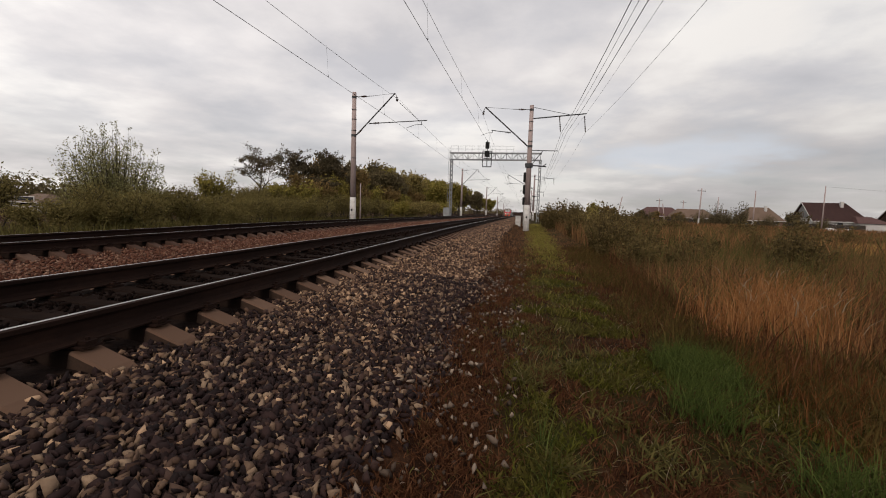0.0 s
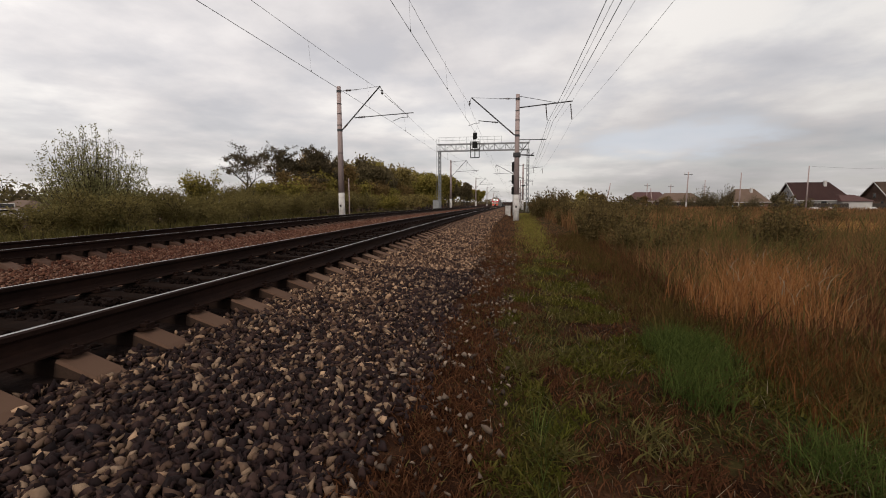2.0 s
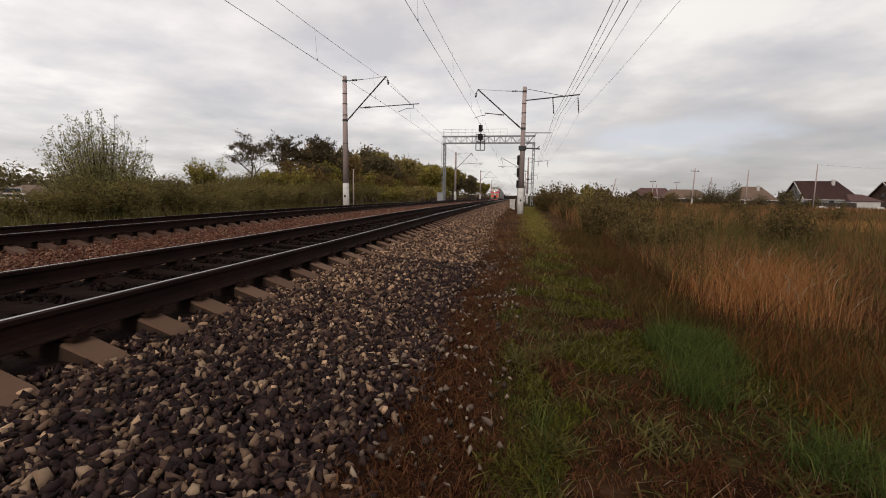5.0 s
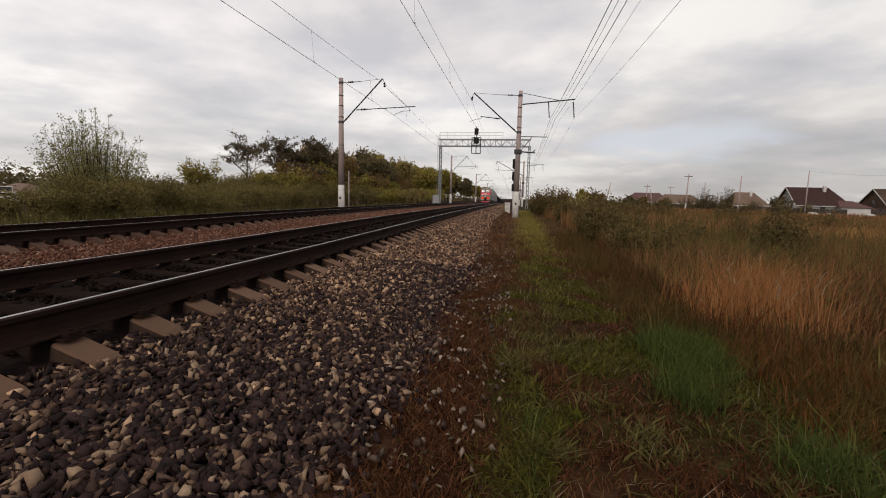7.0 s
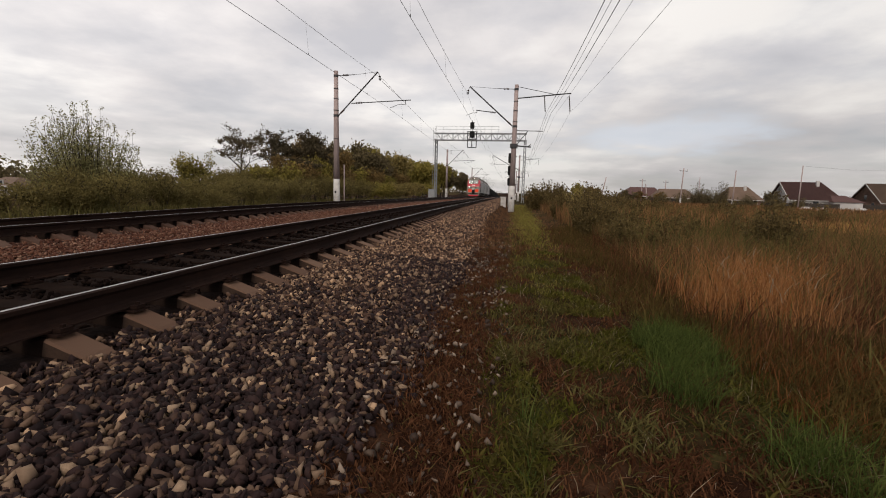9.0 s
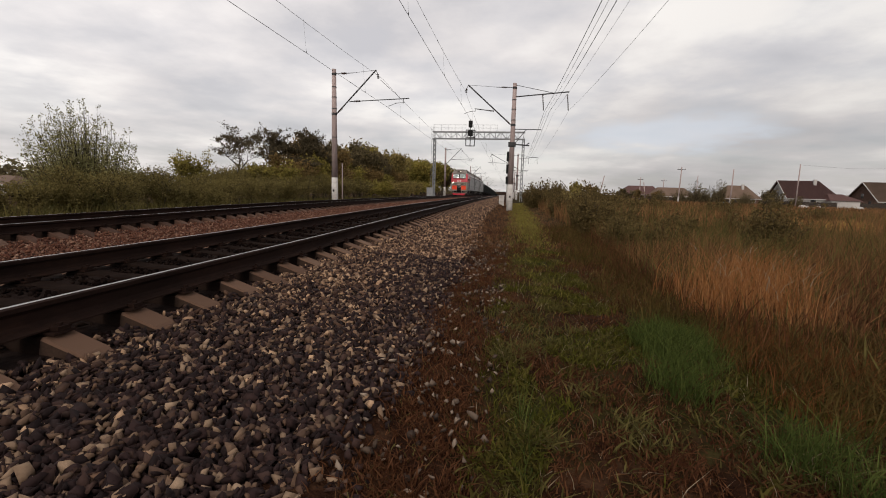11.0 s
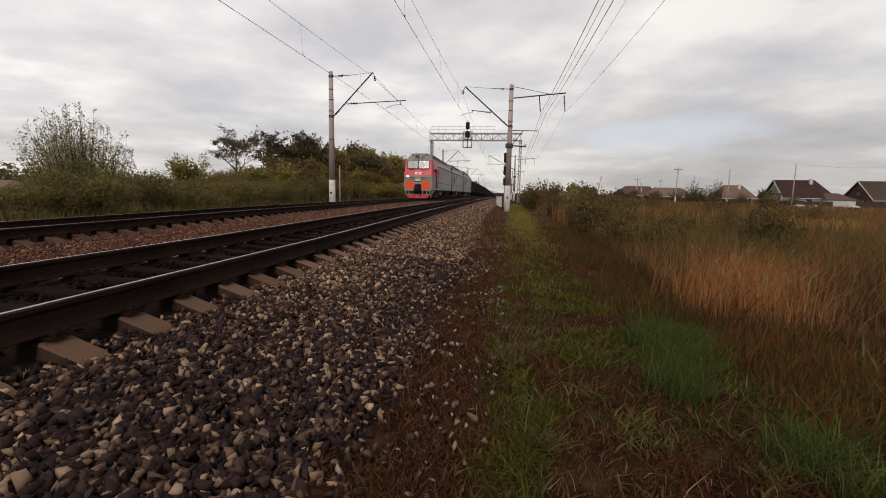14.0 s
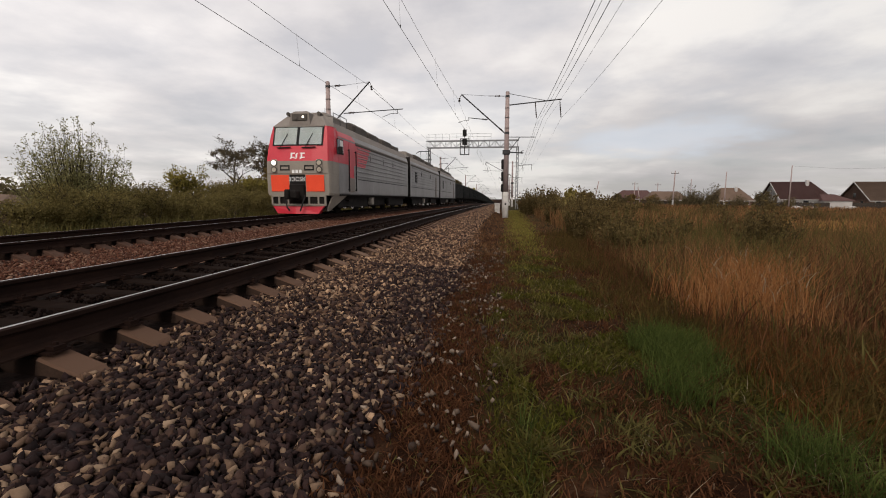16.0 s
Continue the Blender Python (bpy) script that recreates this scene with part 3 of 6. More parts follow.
M["rubber"] = mat("black_rubber", [(0.012, 0.012, 0.012), (0.02, 0.02, 0.02)], 4, rough=0.7)
M["cream"] = mat("cream_blind", [(0.6250, 0.6125, 0.5813), (0.7500, 0.7375, 0.7125)], 3, rough=0.9)
M["white_mark"] = mat("white_lettering", [(0.6, 0.6, 0.6), (0.7, 0.7, 0.7)], 3, rough=0.5)
M["lamp_on"] = mat("lit_lamp", [(0.9, 0.85, 0.75), (1, 0.95, 0.85)], 3, rough=0.3, emit=((1.0, 0.93, 0.82), 3.0))
M["lamp_off"] = mat("unlit_lamp_glass", [(0.2640, 0.2310, 0.1900), (0.4400, 0.3990, 0.3230)], 3, rough=0.15)


def glass_mat(name, tint, rough=0.04):
    m = bpy.data.materials.new(name)
    m.use_nodes = True
    b = m.node_tree.nodes["Principled BSDF"]
    b.inputs["Base Color"].default_value = (*tint, 1)
    b.inputs["Transmission Weight"].default_value, b.inputs["Roughness"].default_value, b.inputs["IOR"].default_value = 1.0, rough, 1.18
    return m


M["glass"] = glass_mat("windscreen_glass", (0.8, 0.85, 0.85))
M["dark_glass"] = mat("dark_window", [(0.01, 0.011, 0.012), (0.02, 0.021, 0.022)], 3, rough=0.08, spec=0.6)

SEC_L = 16.45
# cross-section of the carbody from the floor up, right half
BODY = [(1.50, 1.02), (1.55, 1.12), (1.55, 3.72), (1.47, 4.02), (1.22, 4.42), (0.95, 4.56), (0.0, 4.60)]


def bogie(parent, y, wheels=True):
    bm = bmesh.new()
    for x in (-1.08, 1.08):
        box(bm, x - 0.09, x + 0.09, y - 2.0, y + 2.0, 0.55, 0.85, 0.04)
        for k in (-1.45, 1.45):
            box(bm, x - 0.14, x + 0.14, y + k - 0.25, y + k + 0.25, 0.42, 0.78, 0.04)
        for k in (-0.8, 0.0, 0.8):
            rod(bm, (x, y + k, 0.5), (x, y + k, 1.0), 0.12, seg=10)
    box(bm, -1.0, 1.0, y - 0.3, y + 0.3, 0.5, 0.9)
    f = part("bogie", bm, M["under"], parent)
    for k in (-1.45, 1.45):
        bm = bmesh.new()
        rod(bm, (-0.8, y + k, 0.6), (0.8, y + k, 0.6), 0.08, seg=10)
        for x in (-0.78, 0.78):
            rod(bm, (x - 0.065, y + k, 0.6), (x + 0.065, y + k, 0.6), 0.6, seg=28)
        part("wheelset", bm, M["under"], f)
    return f


def loco_section(name, cab, label):
    s = empty(name, pose(0, 0, 0), label, "locomotive", "locomotive sections")
    y0 = 1.15 if cab else 0.0
    ring = BODY + [(-a, b) for a, b in reversed(BODY[:-1])]
    bm = bmesh.new()
    mats = [0] * len(ring)
    for j in range(3, 9):
        mats[j] = 1
    loft(bm, [[(a, y, b) for a, b in ring] for y in (y0, SEC_L)], mats=mats)
    part("body", bm, [M["loco_grey"], M["roof_grey"]], s)
    # eaves strip, waist line and pressed ribs along the sides
    for x in (1, -1):
        bm = bmesh.new()
        box(bm, x * 1.53, x * 1.575, (3.6 if cab else 0.1), SEC_L - 0.05, 3.70, 3.77)
        part("eaves_strip", bm, M["roof_grey"], s)
        bm = bmesh.new()
        box(bm, x * 1.53, x * 1.572, y0 + 0.1, SEC_L - 0.05, 1.0, 1.07)
        part("sill_strip", bm, M["under"], s)
        start = 3.9 if cab else 0.5
        for i in range(7):
            z = 2.05 + 0.24 * i
            bm = bmesh.new()
            yy = np.array([start, SEC_L - 0.5])
            h = 0.030
            vs = [(1.545, -h), (1.590, -h * 0.5), (1.590, h * 0.5), (1.545, h)]
            loft(bm, [[(x * a, y, z + b) for a, b in vs] for y in yy])
            part("side_rib", bm, M["loco_grey"], s)
        bm = bmesh.new()
        box(bm, x * 1.545, x * 1.562, (4.0 if cab else 0.3), SEC_L - 0.3, 1.86, 1.90)
        part("waist_line", bm, M["black"], s)
        bm = bmesh.new()
        box(bm, x * 1.52, x * 1.566, (3.6 if cab else 0.1), SEC_L - 0.05, 3.60, 3.69)
        part("eaves_gutter", bm, M["roof_dark"], s)
        # round filter ports and a small window
        for yy in ((6.2, 9.0, 11.5) if cab else (4.8, 9.8)):
            bm = bmesh.new()
            box(bm, x * 1.54, x * 1.58, yy, yy + 0.22, 2.95, 3.35, 0.03)
            part("port", bm, M["black"] if not cab else M["loco_grey"], s)
        if not cab and x > 0:
            # black plate added on the end: paints the shade of the gap between sections
            bm = bmesh.new()
            box(bm, -1.5, 1.5, -0.03, 0.0, 1.05, 4.3)
            part("end_wall", bm, M["under"], s)
        if not cab:
            bm = bmesh.new()
            box(bm, x * 1.54, x * 1.582, 1.9, 2.75, 2.25, 3.2, 0.04)
            part("side_window", bm, M["black"], s)
            bm = bmesh.new()
            box(bm, x * 1.54, x * 1.58, 13.4, 14.2, 1.15, 3.3, 0.04)
            part("side_door", bm, M["roof_grey"], s)
    # roof equipment
    for yy, w, l, h in ((1.6, 0.95, 2.6, 0.46), (4.9, 1.05, 2.5, 0.52), (8.0, 1.0, 2.2, 0.48), (10.9, 1.1, 2.2, 0.42), (13.8, 1.0, 2.0, 0.36)):
        bm = bmesh.new()
        rings = [[(a * w * k, y, 4.5 + b) for a, b in ((1, 0), (1, h * 0.7), (0.8, h), (-0.8, h), (-1, h * 0.7), (-1, 0))] for y, k in ((yy, 0.9), (yy + 0.25, 1), (yy + l - 0.25, 1), (yy + l, 0.9))]
        loft(bm, rings)
        part("roof_box", bm, M["roof_dark"] if yy > 3 else M["roof_grey"], s)
        bm = bmesh.new()
        insulator(bm, (w - 0.25, yy + l + 0.25, 4.5), (w - 0.25, yy + l + 0.25, 4.95), 0.09, 4)
        insulator(bm, (0.25 - w, yy + l + 0.25, 4.5), (0.25 - w, yy + l + 0.25, 4.95), 0.09, 4)
        part("roof_insulator", bm, M["insulator"], s)
    bm = bmesh.new()
    rod(bm, (0.6, 3.0, 4.95), (0.6, 16.4, 4.95), 0.025, seg=6)
    rod(bm, (-0.6, 3.0, 4.95), (-0.6, 16.4, 4.95), 0.025, seg=6)
    part("roof_bus_bar", bm, M["dark_steel"], s)
    bogie(s, 4.3)
    bogie(s, 13.0)
    bm = bmesh.new()
    box(bm, -1.25, 1.25, 6.9, 10.4, 0.42, 1.02, 0.05)
    box(bm, -1.35, 1.35, 0.9, SEC_L - 0.2, 0.86, 1.03)
    part("underframe", bm, M["under"], s)
    for yy, pale in ((6.75, True), (10.7, False)):
        bm = bmesh.new()
        box(bm, 1.30, 1.52, yy - 0.24, yy + 0.24, 0.52, 0.93, 0.02)
        part("under_box", bm, M["warm_grey"] if pale else M["under"], s)
    for x in (-1, 1):
        # plain dark boxes added beside the bogies to shade the band under the body
        for y_a, y_b in ((1.6, 6.3), (10.8, 15.6)):
            bm = bmesh.new()
            box(bm, x * 1.22, x * 1.34, y_a, y_b, 0.40, 0.95, 0.03)
            part("brake_rigging", bm, M["under"], s)
        # pale V-shaped rods added to stand for bright glints at the wheels
        for yy in (2.35, 3.5, 5.1, 11.1, 14.95):
            bm = bmesh.new()
            rod(bm, (x * 1.36, yy - 0.14, 0.42), (x * 1.36, yy, 0.34), 0.022, seg=6)
            rod(bm, (x * 1.36, yy, 0.34), (x * 1.36, yy + 0.14, 0.42), 0.022, seg=6)
            part("sand_pipe", bm, M["white_paint"], s, "pale V-shaped piece standing for a glint at the wheels")
    bm = bmesh.new()
    box(bm, -1.1, 1.1, SEC_L - 0.02, SEC_L + 1.07, 1.05, 4.1)
    part("gangway_bellows", bm, M["rubber"], s)
    if cab:
        cab_front(s)
    # the superstructure hangs low over the bogies and is 3.2 m wide
    for ob in s.children:
        if ob.type == "MESH" and not ob.name.startswith("bogie"):
            for pc in (ob, *ob.children):
                if pc.type == "MESH":
                    for v in pc.data.vertices:
                        v.co.z = 4.85 - (4.85 - v.co.z) * 1.028
                        v.co.x *= 1.03
                else:
                    pc.location.z = 4.85 - (4.85 - pc.location.z) * 1.028
    return s


def face_y(z):
    """How far the cab's front lies back at height z."""
    return float(np.interp(z, [0.95, 1.95, 2.0, 2.55, 3.2, 4.15, 4.72], [0.07, 0.03, 0.0, 0.0, 0.14, 0.40, 0.85]))


def cab_ring(z, hw, side=1.55):
    f = face_y(z)
    c = min(hw + 0.05, side - 0.01)
    return [(side, 1.2, z), (side, f + 0.46, z), (c, f + 0.14, z), (hw, f + 0.04, z), (hw * 0.5, f, z), (-hw * 0.5, f, z), (-hw, f + 0.04, z), (-c, f + 0.14, z), (-side, f + 0.46, z), (-side, 1.2, z)]


def on_face(x0, x1, z0, z1, out, bm, thick=0.02):
    """A plate that lies on the cab's front."""
    a, b = face_y(z0) - out, face_y(z1) - out
    loft(bm, [[(x0, a, z0), (x1, a, z0), (x1, a + thick, z0), (x0, a + thick, z0)], [(x0, b, z1), (x1, b, z1), (x1, b + thick, z1), (x0, b + thick, z1)]])


def cab_front(s):
    bm = bmesh.new()
    loft(bm, [cab_ring(z, w, sd) for z, w, sd in ((1.0, 1.44, 1.53), (1.1, 1.48, 1.55), (1.95, 1.48, 1.55), (2.0, 1.46, 1.553), (2.55, 1.45, 1.553))], close=False, caps=False)
    part("cab_lower", bm, M["warm_grey"], s, "warm grey lower cab front", smooth=False)
    bm = bmesh.new()
    loft(bm, [cab_ring(z, w, sd) for z, w, sd in ((2.55, 1.45, 1.554), (3.2, 1.41, 1.55), (3.72, 1.36, 1.53), (4.15, 1.28, 1.44))], close=False, caps=False)
    part("cab_upper", bm, M["red"], s, "glossy red upper cab front")
    bm = bmesh.new()
    a = cab_ring(4.15, 1.29, 1.46)
    b = [(x * (0.80 if abs(x) < 1.4 else 0.84), max(y, face_y(4.72)) + (0.1 if abs(x) < 1.3 else 0.15), 4.70) for x, y, z in cab_ring(4.72, 1.05, 1.44)]
    b[0], b[-1] = (1.1, 1.25, 4.62), (-1.1, 1.25, 4.62)
    a[0], a[-1] = (1.45, 1.25, 4.15), (-1.45, 1.25, 4.15)
    vs = loft(bm, [a, b], close=False, caps=False)
    bm.faces.new(vs[1])
    bm.faces.new([vs[1][0], vs[0][0], vs[0][-1], vs[1][-1]][::-1])
    part("cab_roof", bm, M["roof_grey"], s)
    bm = bmesh.new()
    on_face(-1.2, 1.2, 4.10, 4.17, 0.05, bm, 0.1)
    part("visor", bm, M["roof_grey"], s)
    # red flank with its slanted rear edge
    for x in (1, -1):
        bm = bmesh.new()
        loft(bm, [[(x * 1.551, 1.1, 2.55), (x * 1.551, 5.2, 2.55), (x * 1.551, 6.2, 3.69), (x * 1.551, 1.1, 3.69)], [(x * 1.558, 1.1, 2.55), (x * 1.558, 5.2, 2.55), (x * 1.558, 6.2, 3.69), (x * 1.558, 1.1, 3.69)]])
        part("red_flank", bm, M["red"], s)
        bm = bmesh.new()
        loft(bm, [[(x * 1.556, 1.1, 3.77), (x * 1.54, 1.1, 3.77), (x * 1.54, 3.6, 3.77), (x * 1.556, 3.6, 3.77)], [(x * 1.482, 1.1, 4.02), (x * 1.46, 1.1, 4.02), (x * 1.46, 3.2, 4.02), (x * 1.482, 3.2, 4.02)]])
        part("cab_side_top", bm, M["red"], s)
        for i in range(5):
            z = 2.65 + 0.235 * i
            bm = bmesh.new()
            h = 0.03
            loft(bm, [[(x * a, y, z + b) for a, b in ((1.55, -h), (1.578, -h * 0.4), (1.578, h * 0.4), (1.55, h))] for y in (3.85, 5.25 + 0.24 * i)])
            part("flank_rib", bm, M["red"], s)
        # side window, mirror, door and its grab rails
        bm = bmesh.new()
        box(bm, x * 1.55, x * 1.585, 0.95, 1.75, 2.95, 3.66, 0.03)
        part("cab_side_window", bm, M["dark_glass"], s)
        bm = bmesh.new()
        box(bm, x * 1.58, x * 1.60, 1.3, 1.66, 3.05, 3.60)
        part("window_blind", bm, M["cream"], s)
        bm = bmesh.new()
        box(bm, x * 1.6, x * 1.80, 0.98, 1.10, 2.92, 3.28, 0.03)
        part("mirror", bm, M["black"], s)
        bm = bmesh.new()
        box(bm, x * 1.555, x * 1.57, 2.55, 3.3, 1.2, 3.62, 0.006)
        part("cab_door", bm, M["red"], s)
        for yy in (2.4, 3.45):
            bm = bmesh.new()
            rod(bm, (x * 1.63, yy, 1.25), (x * 1.63, yy, 3.3), 0.03)
            rod(bm, (x * 1.55, yy, 1.3), (x * 1.63, yy, 1.3), 0.02)
            rod(bm, (x * 1.55, yy, 3.25), (x * 1.63, yy, 3.25), 0.02)
            part("grab_rail", bm, M["black"], s)
        bm = bmesh.new()
        box(bm, x * 1.56, x * 1.60, 2.5, 3.35, 1.2, 1.9, 0.01)
        part("door_step_recess", bm, M["roof_grey"], s)
        for zz in (0.45, 0.75):
            bm = bmesh.new()
            box(bm, x * 1.2, x * 1.5, 2.6, 3.2, zz, zz + 0.05)
            part("step", bm, M["under"], s)
    # windscreens in a black surround, blinds behind them
    bm = bmesh.new()
    on_face(-1.2, 1.2, 3.24, 4.12, 0.012, bm, 0.02)
    part("windscreen_surround", bm, M["rubber"], s)
    for a, b in ((-1.14, -0.05), (0.05, 1.14)):
        bm = bmesh.new()
        on_face(a + 0.02, b - 0.02, 3.30, 4.07, 0.022, bm, 0.012)
        part("window_blind", bm, M["cream"], s, "pale sun blind behind glass")
        bm = bmesh.new()
        on_face(a, b, 3.28, 4.09, 0.045, bm, 0.010)
        part("windscreen", bm, M["glass"], s)
        bm = bmesh.new()
        m = (a + b) / 2
        rod(bm, (m - 0.2, face_y(3.2) - 0.08, 3.15), (m + 0.12, face_y(3.75) - 0.08, 3.78), 0.018, seg=6)
        rod(bm, (m - 0.35, face_y(3.1) - 0.06, 3.14), (m + 0.3, face_y(3.1) - 0.06, 3.16), 0.03, seg=6)
        part("wiper", bm, M["black"], s)
        # lower panels
        lo, hi = (-1.27, -0.40) if a < 0 else (0.42, 1.27)
        bm = bmesh.new()
        on_face(lo, hi, 1.18, 1.92, 0.018, bm, 0.03)
        part("front_panel", bm, M["orange"], s, "orange-red front panel")
        lo = -0.80 if a < 0 else 0.36
        bm = bmesh.new()
        on_face(lo, lo + 0.46, 2.12, 2.36, 0.014, bm, 0.03)
        part("grab_recess", bm, M["black"], s)
        bm = bmesh.new()
        on_face(lo + 0.06, lo + 0.40, 2.18, 2.29, 0.022, bm, 0.02)
        part("recess_plate", bm, M["warm_grey"], s)
        bm = bmesh.new()
        xx = -1.08 if a < 0 else 1.08
        box(bm, xx - 0.17, xx + 0.17, -0.03, 0.08, 2.0, 2.62, 0.05)
        part("lamp_cluster", bm, M["warm_grey"], s)
        for z, on in ((2.46, a < 0), (2.16, False)):
            bm = bmesh.new()
            rod(bm, (xx, -0.045, z), (xx, 0.03, z), 0.15, seg=20)
            part("lamp_rim", bm, M["roof_dark"], s)
            bm = bmesh.new()
            rod(bm, (xx, -0.06, z), (xx, -0.03, z), 0.10, seg=20)
            part("marker_lamp", bm, M["lamp_on"] if on else M["lamp_off"], s)
    # horns, aerial and hand rails on the cab roof
    for xx in (-0.75, 0.75):
        bm = bmesh.new()
        rod(bm, (xx, 0.85, 4.78), (xx, 1.35, 4.78), 0.09, 0.03, 12)
        rod(bm, (xx, 1.2, 4.6), (xx, 1.2, 4.78), 0.03)
        part("horn", bm, M["roof_dark"], s)
        bm = bmesh.new()
        for yy in (1.7, 2.6, 3.5):
            rod(bm, (xx * 1.5, yy, 4.45), (xx * 1.5, yy, 4.95), 0.018, seg=5)
        rod(bm, (xx * 1.5, 1.7, 4.95), (xx * 1.5, 3.5, 4.95), 0.018, seg=5)
        part("roof_rail", bm, M["dark_steel"], s)
    bm = bmesh.new()
    rod(bm, (0.35, 2.6, 4.6), (0.35, 2.6, 5.35), 0.025, 0.012)
    part("aerial", bm, M["dark_steel"], s)
    # headlamp housing on the roof
    bm = bmesh.new()
    loft(bm, [[(0.5, 0.42, 4.2), (0.5, 1.3, 4.2), (-0.5, 1.3, 4.2), (-0.5, 0.42, 4.2)], [(0.44, 0.5, 4.74), (0.44, 1.4, 4.74), (-0.44, 1.4, 4.74), (-0.44, 0.5, 4.74)], [(0.3, 0.62, 4.84), (0.3, 1.5, 4.84), (-0.3, 1.5, 4.84), (-0.3, 0.62, 4.84)]])
    h = part("headlamp_housing", bm, M["roof_grey"], s)
    bm = bmesh.new()
    box(bm, -0.36, 0.36, 0.405, 0.48, 4.38, 4.70, 0.02)
    part("headlamp_bezel", bm, M["roof_dark"], h)
    for xx, on in ((-0.19, False), (0.19, True)):
        bm = bmesh.new()
        rod(bm, (xx, 0.38, 4.55), (xx, 0.43, 4.55), 0.12 if not on else 0.05, seg=20)
        part("headlamp", bm, M["lamp_on"] if on else M["roof_dark"], h)
    # coupler recess, plate with the type number, number bars and emblem
    bm = bmesh.new()
    on_face(-0.36, 0.38, 1.0, 1.94, 0.02, bm, 0.04)
    part("coupler_recess", bm, M["under"], s)
    bm = bmesh.new()
    on_face(-0.36, 0.38, 1.58, 1.86, 0.03, bm, 0.02)
    plate = part("type_plate", bm, M["black"], s)
    c = bpy.data.curves.new("type_lettering", "FONT")
    c.body, c.size, c.align_x, c.align_y, c.extrude = "3ЭС5К", 0.27, "CENTER", "CENTER", 0.004
    c.materials.append(M["white_mark"])
    tx = new("type_lettering", c)
    tx.parent, tx.matrix_basis = plate, pose(0.01, -0.012, 1.72, 90, 0, 0)
    for i, xx in enumerate((-0.17, 0.0, 0.17)):
        bm = bmesh.new()
        on_face(xx - 0.06, xx + 0.06, 2.0, 2.15, 0.012, bm, 0.02)
        part("number_bar", bm, M["white_mark"], s)
    bm = bmesh.new()
    for k in range(3):
        xx = -0.34 + 0.24 * k
        rings = []
        for u in (0, 0.25, 0.5, 0.75, 1):
            z = 2.64 + 0.26 * u
            sh = 0.1 * u + 0.03 * math.sin(u * 6.3)
            f = face_y(z) - 0.012
            rings.append([(xx + sh, f, z), (xx + sh + 0.07, f, z), (xx + sh + 0.07, f + 0.02, z), (xx + sh, f + 0.02, z)])
        loft(bm, rings)
    for z in (2.68, 2.87):
        on_face(-0.30, -0.10, z, z + 0.05, 0.013, bm, 0.02)
        on_face(0.15, 0.38, z, z + 0.05, 0.013, bm, 0.02)
    part("emblem", bm, M["white_mark"], s, "white swoosh emblem")
    bm = bmesh.new()
    box(bm, -0.34, 0.36, -0.14, 0.2, 0.72, 1.52, 0.05)
    box(bm, -0.17, 0.17, -0.55, 0.3, 0.86, 1.22, 0.05)
    box(bm, -0.3, -0.1, -0.72, -0.4, 0.82, 1.26, 0.05)
    box(bm, 0.12, 0.26, -0.66, -0.4, 0.86, 1.2, 0.04)
    part("coupler", bm, M["under"], s)
    # slanted skirts beside the plough
    for x in (1, -1):
        bm = bmesh.new()
        loft(bm, [[(x * 1.50, 0.5, 1.0), (x * 1.50, 2.3, 1.0), (x * 1.44, 2.3, 1.0), (x * 1.44, 0.5, 1.0)], [(x * 1.26, 0.35, 0.30), (x * 1.26, 0.75, 0.30), (x * 1.20, 0.75, 0.30), (x * 1.20, 0.35, 0.30)]])
        part("cab_skirt", bm, M["warm_grey"], s)
    # buffer beam and plough
    bm = bmesh.new()
    for z in (0.58, 0.98):
        box(bm, -1.32, 1.32, 0.08, 0.16, z - 0.04, z + 0.04)
    for x in (-1.28, -0.95, -0.5, 0.5, 0.95, 1.28):
        box(bm, x - 0.035, x + 0.035, 0.08, 0.16, 0.55, 1.0)
    part("buffer_beam", bm, M["warm_grey"], s)
    bm = bmesh.new()
    box(bm, -1.26, 1.26, 0.17, 0.5, 0.3, 1.0)
    part("beam_back", bm, M["under"], s)
    bm = bmesh.new()
    loft(bm, [[(-1.24, 0.04, 0.52), (0, -0.14, 0.52), (1.24, 0.04, 0.52), (1.24, 0.35, 0.52), (-1.24, 0.35, 0.52)], [(-0.98, 0.0, 0.17), (0, -0.2, 0.17), (0.98, 0.0, 0.17), (0.98, 0.3, 0.17), (-0.98, 0.3, 0.17)]])
    part("plough", bm, M["red"], s, "crimson track plough")
    bm = bmesh.new()
    for z in (0.51,):
        loft(bm, [[(-1.22, 0.02, z), (0, -0.18, z), (1.22, 0.02, z)], [(-1.22, 0.02, z + 0.05), (0, -0.18, z + 0.05), (1.22, 0.02, z + 0.05)]], close=False)
    bmesh.ops.solidify(bm, geom=bm.faces[:], thickness=0.01)
    part("plough_stripe", bm, M["warm_grey"], s)
    for x in (-0.42, 0.42):
        bm = bmesh.new()
        pts = [(x, -0.1, 1.0), (x * 0.95, -0.32, 0.7), (x * 0.8, -0.36, 0.45), (x * 0.6, -0.3, 0.3)]
        for a, b in zip(pts, pts[1:]):
            rod(bm, a, b, 0.035)
        part("brake_hose", bm, M["rubber"], s)


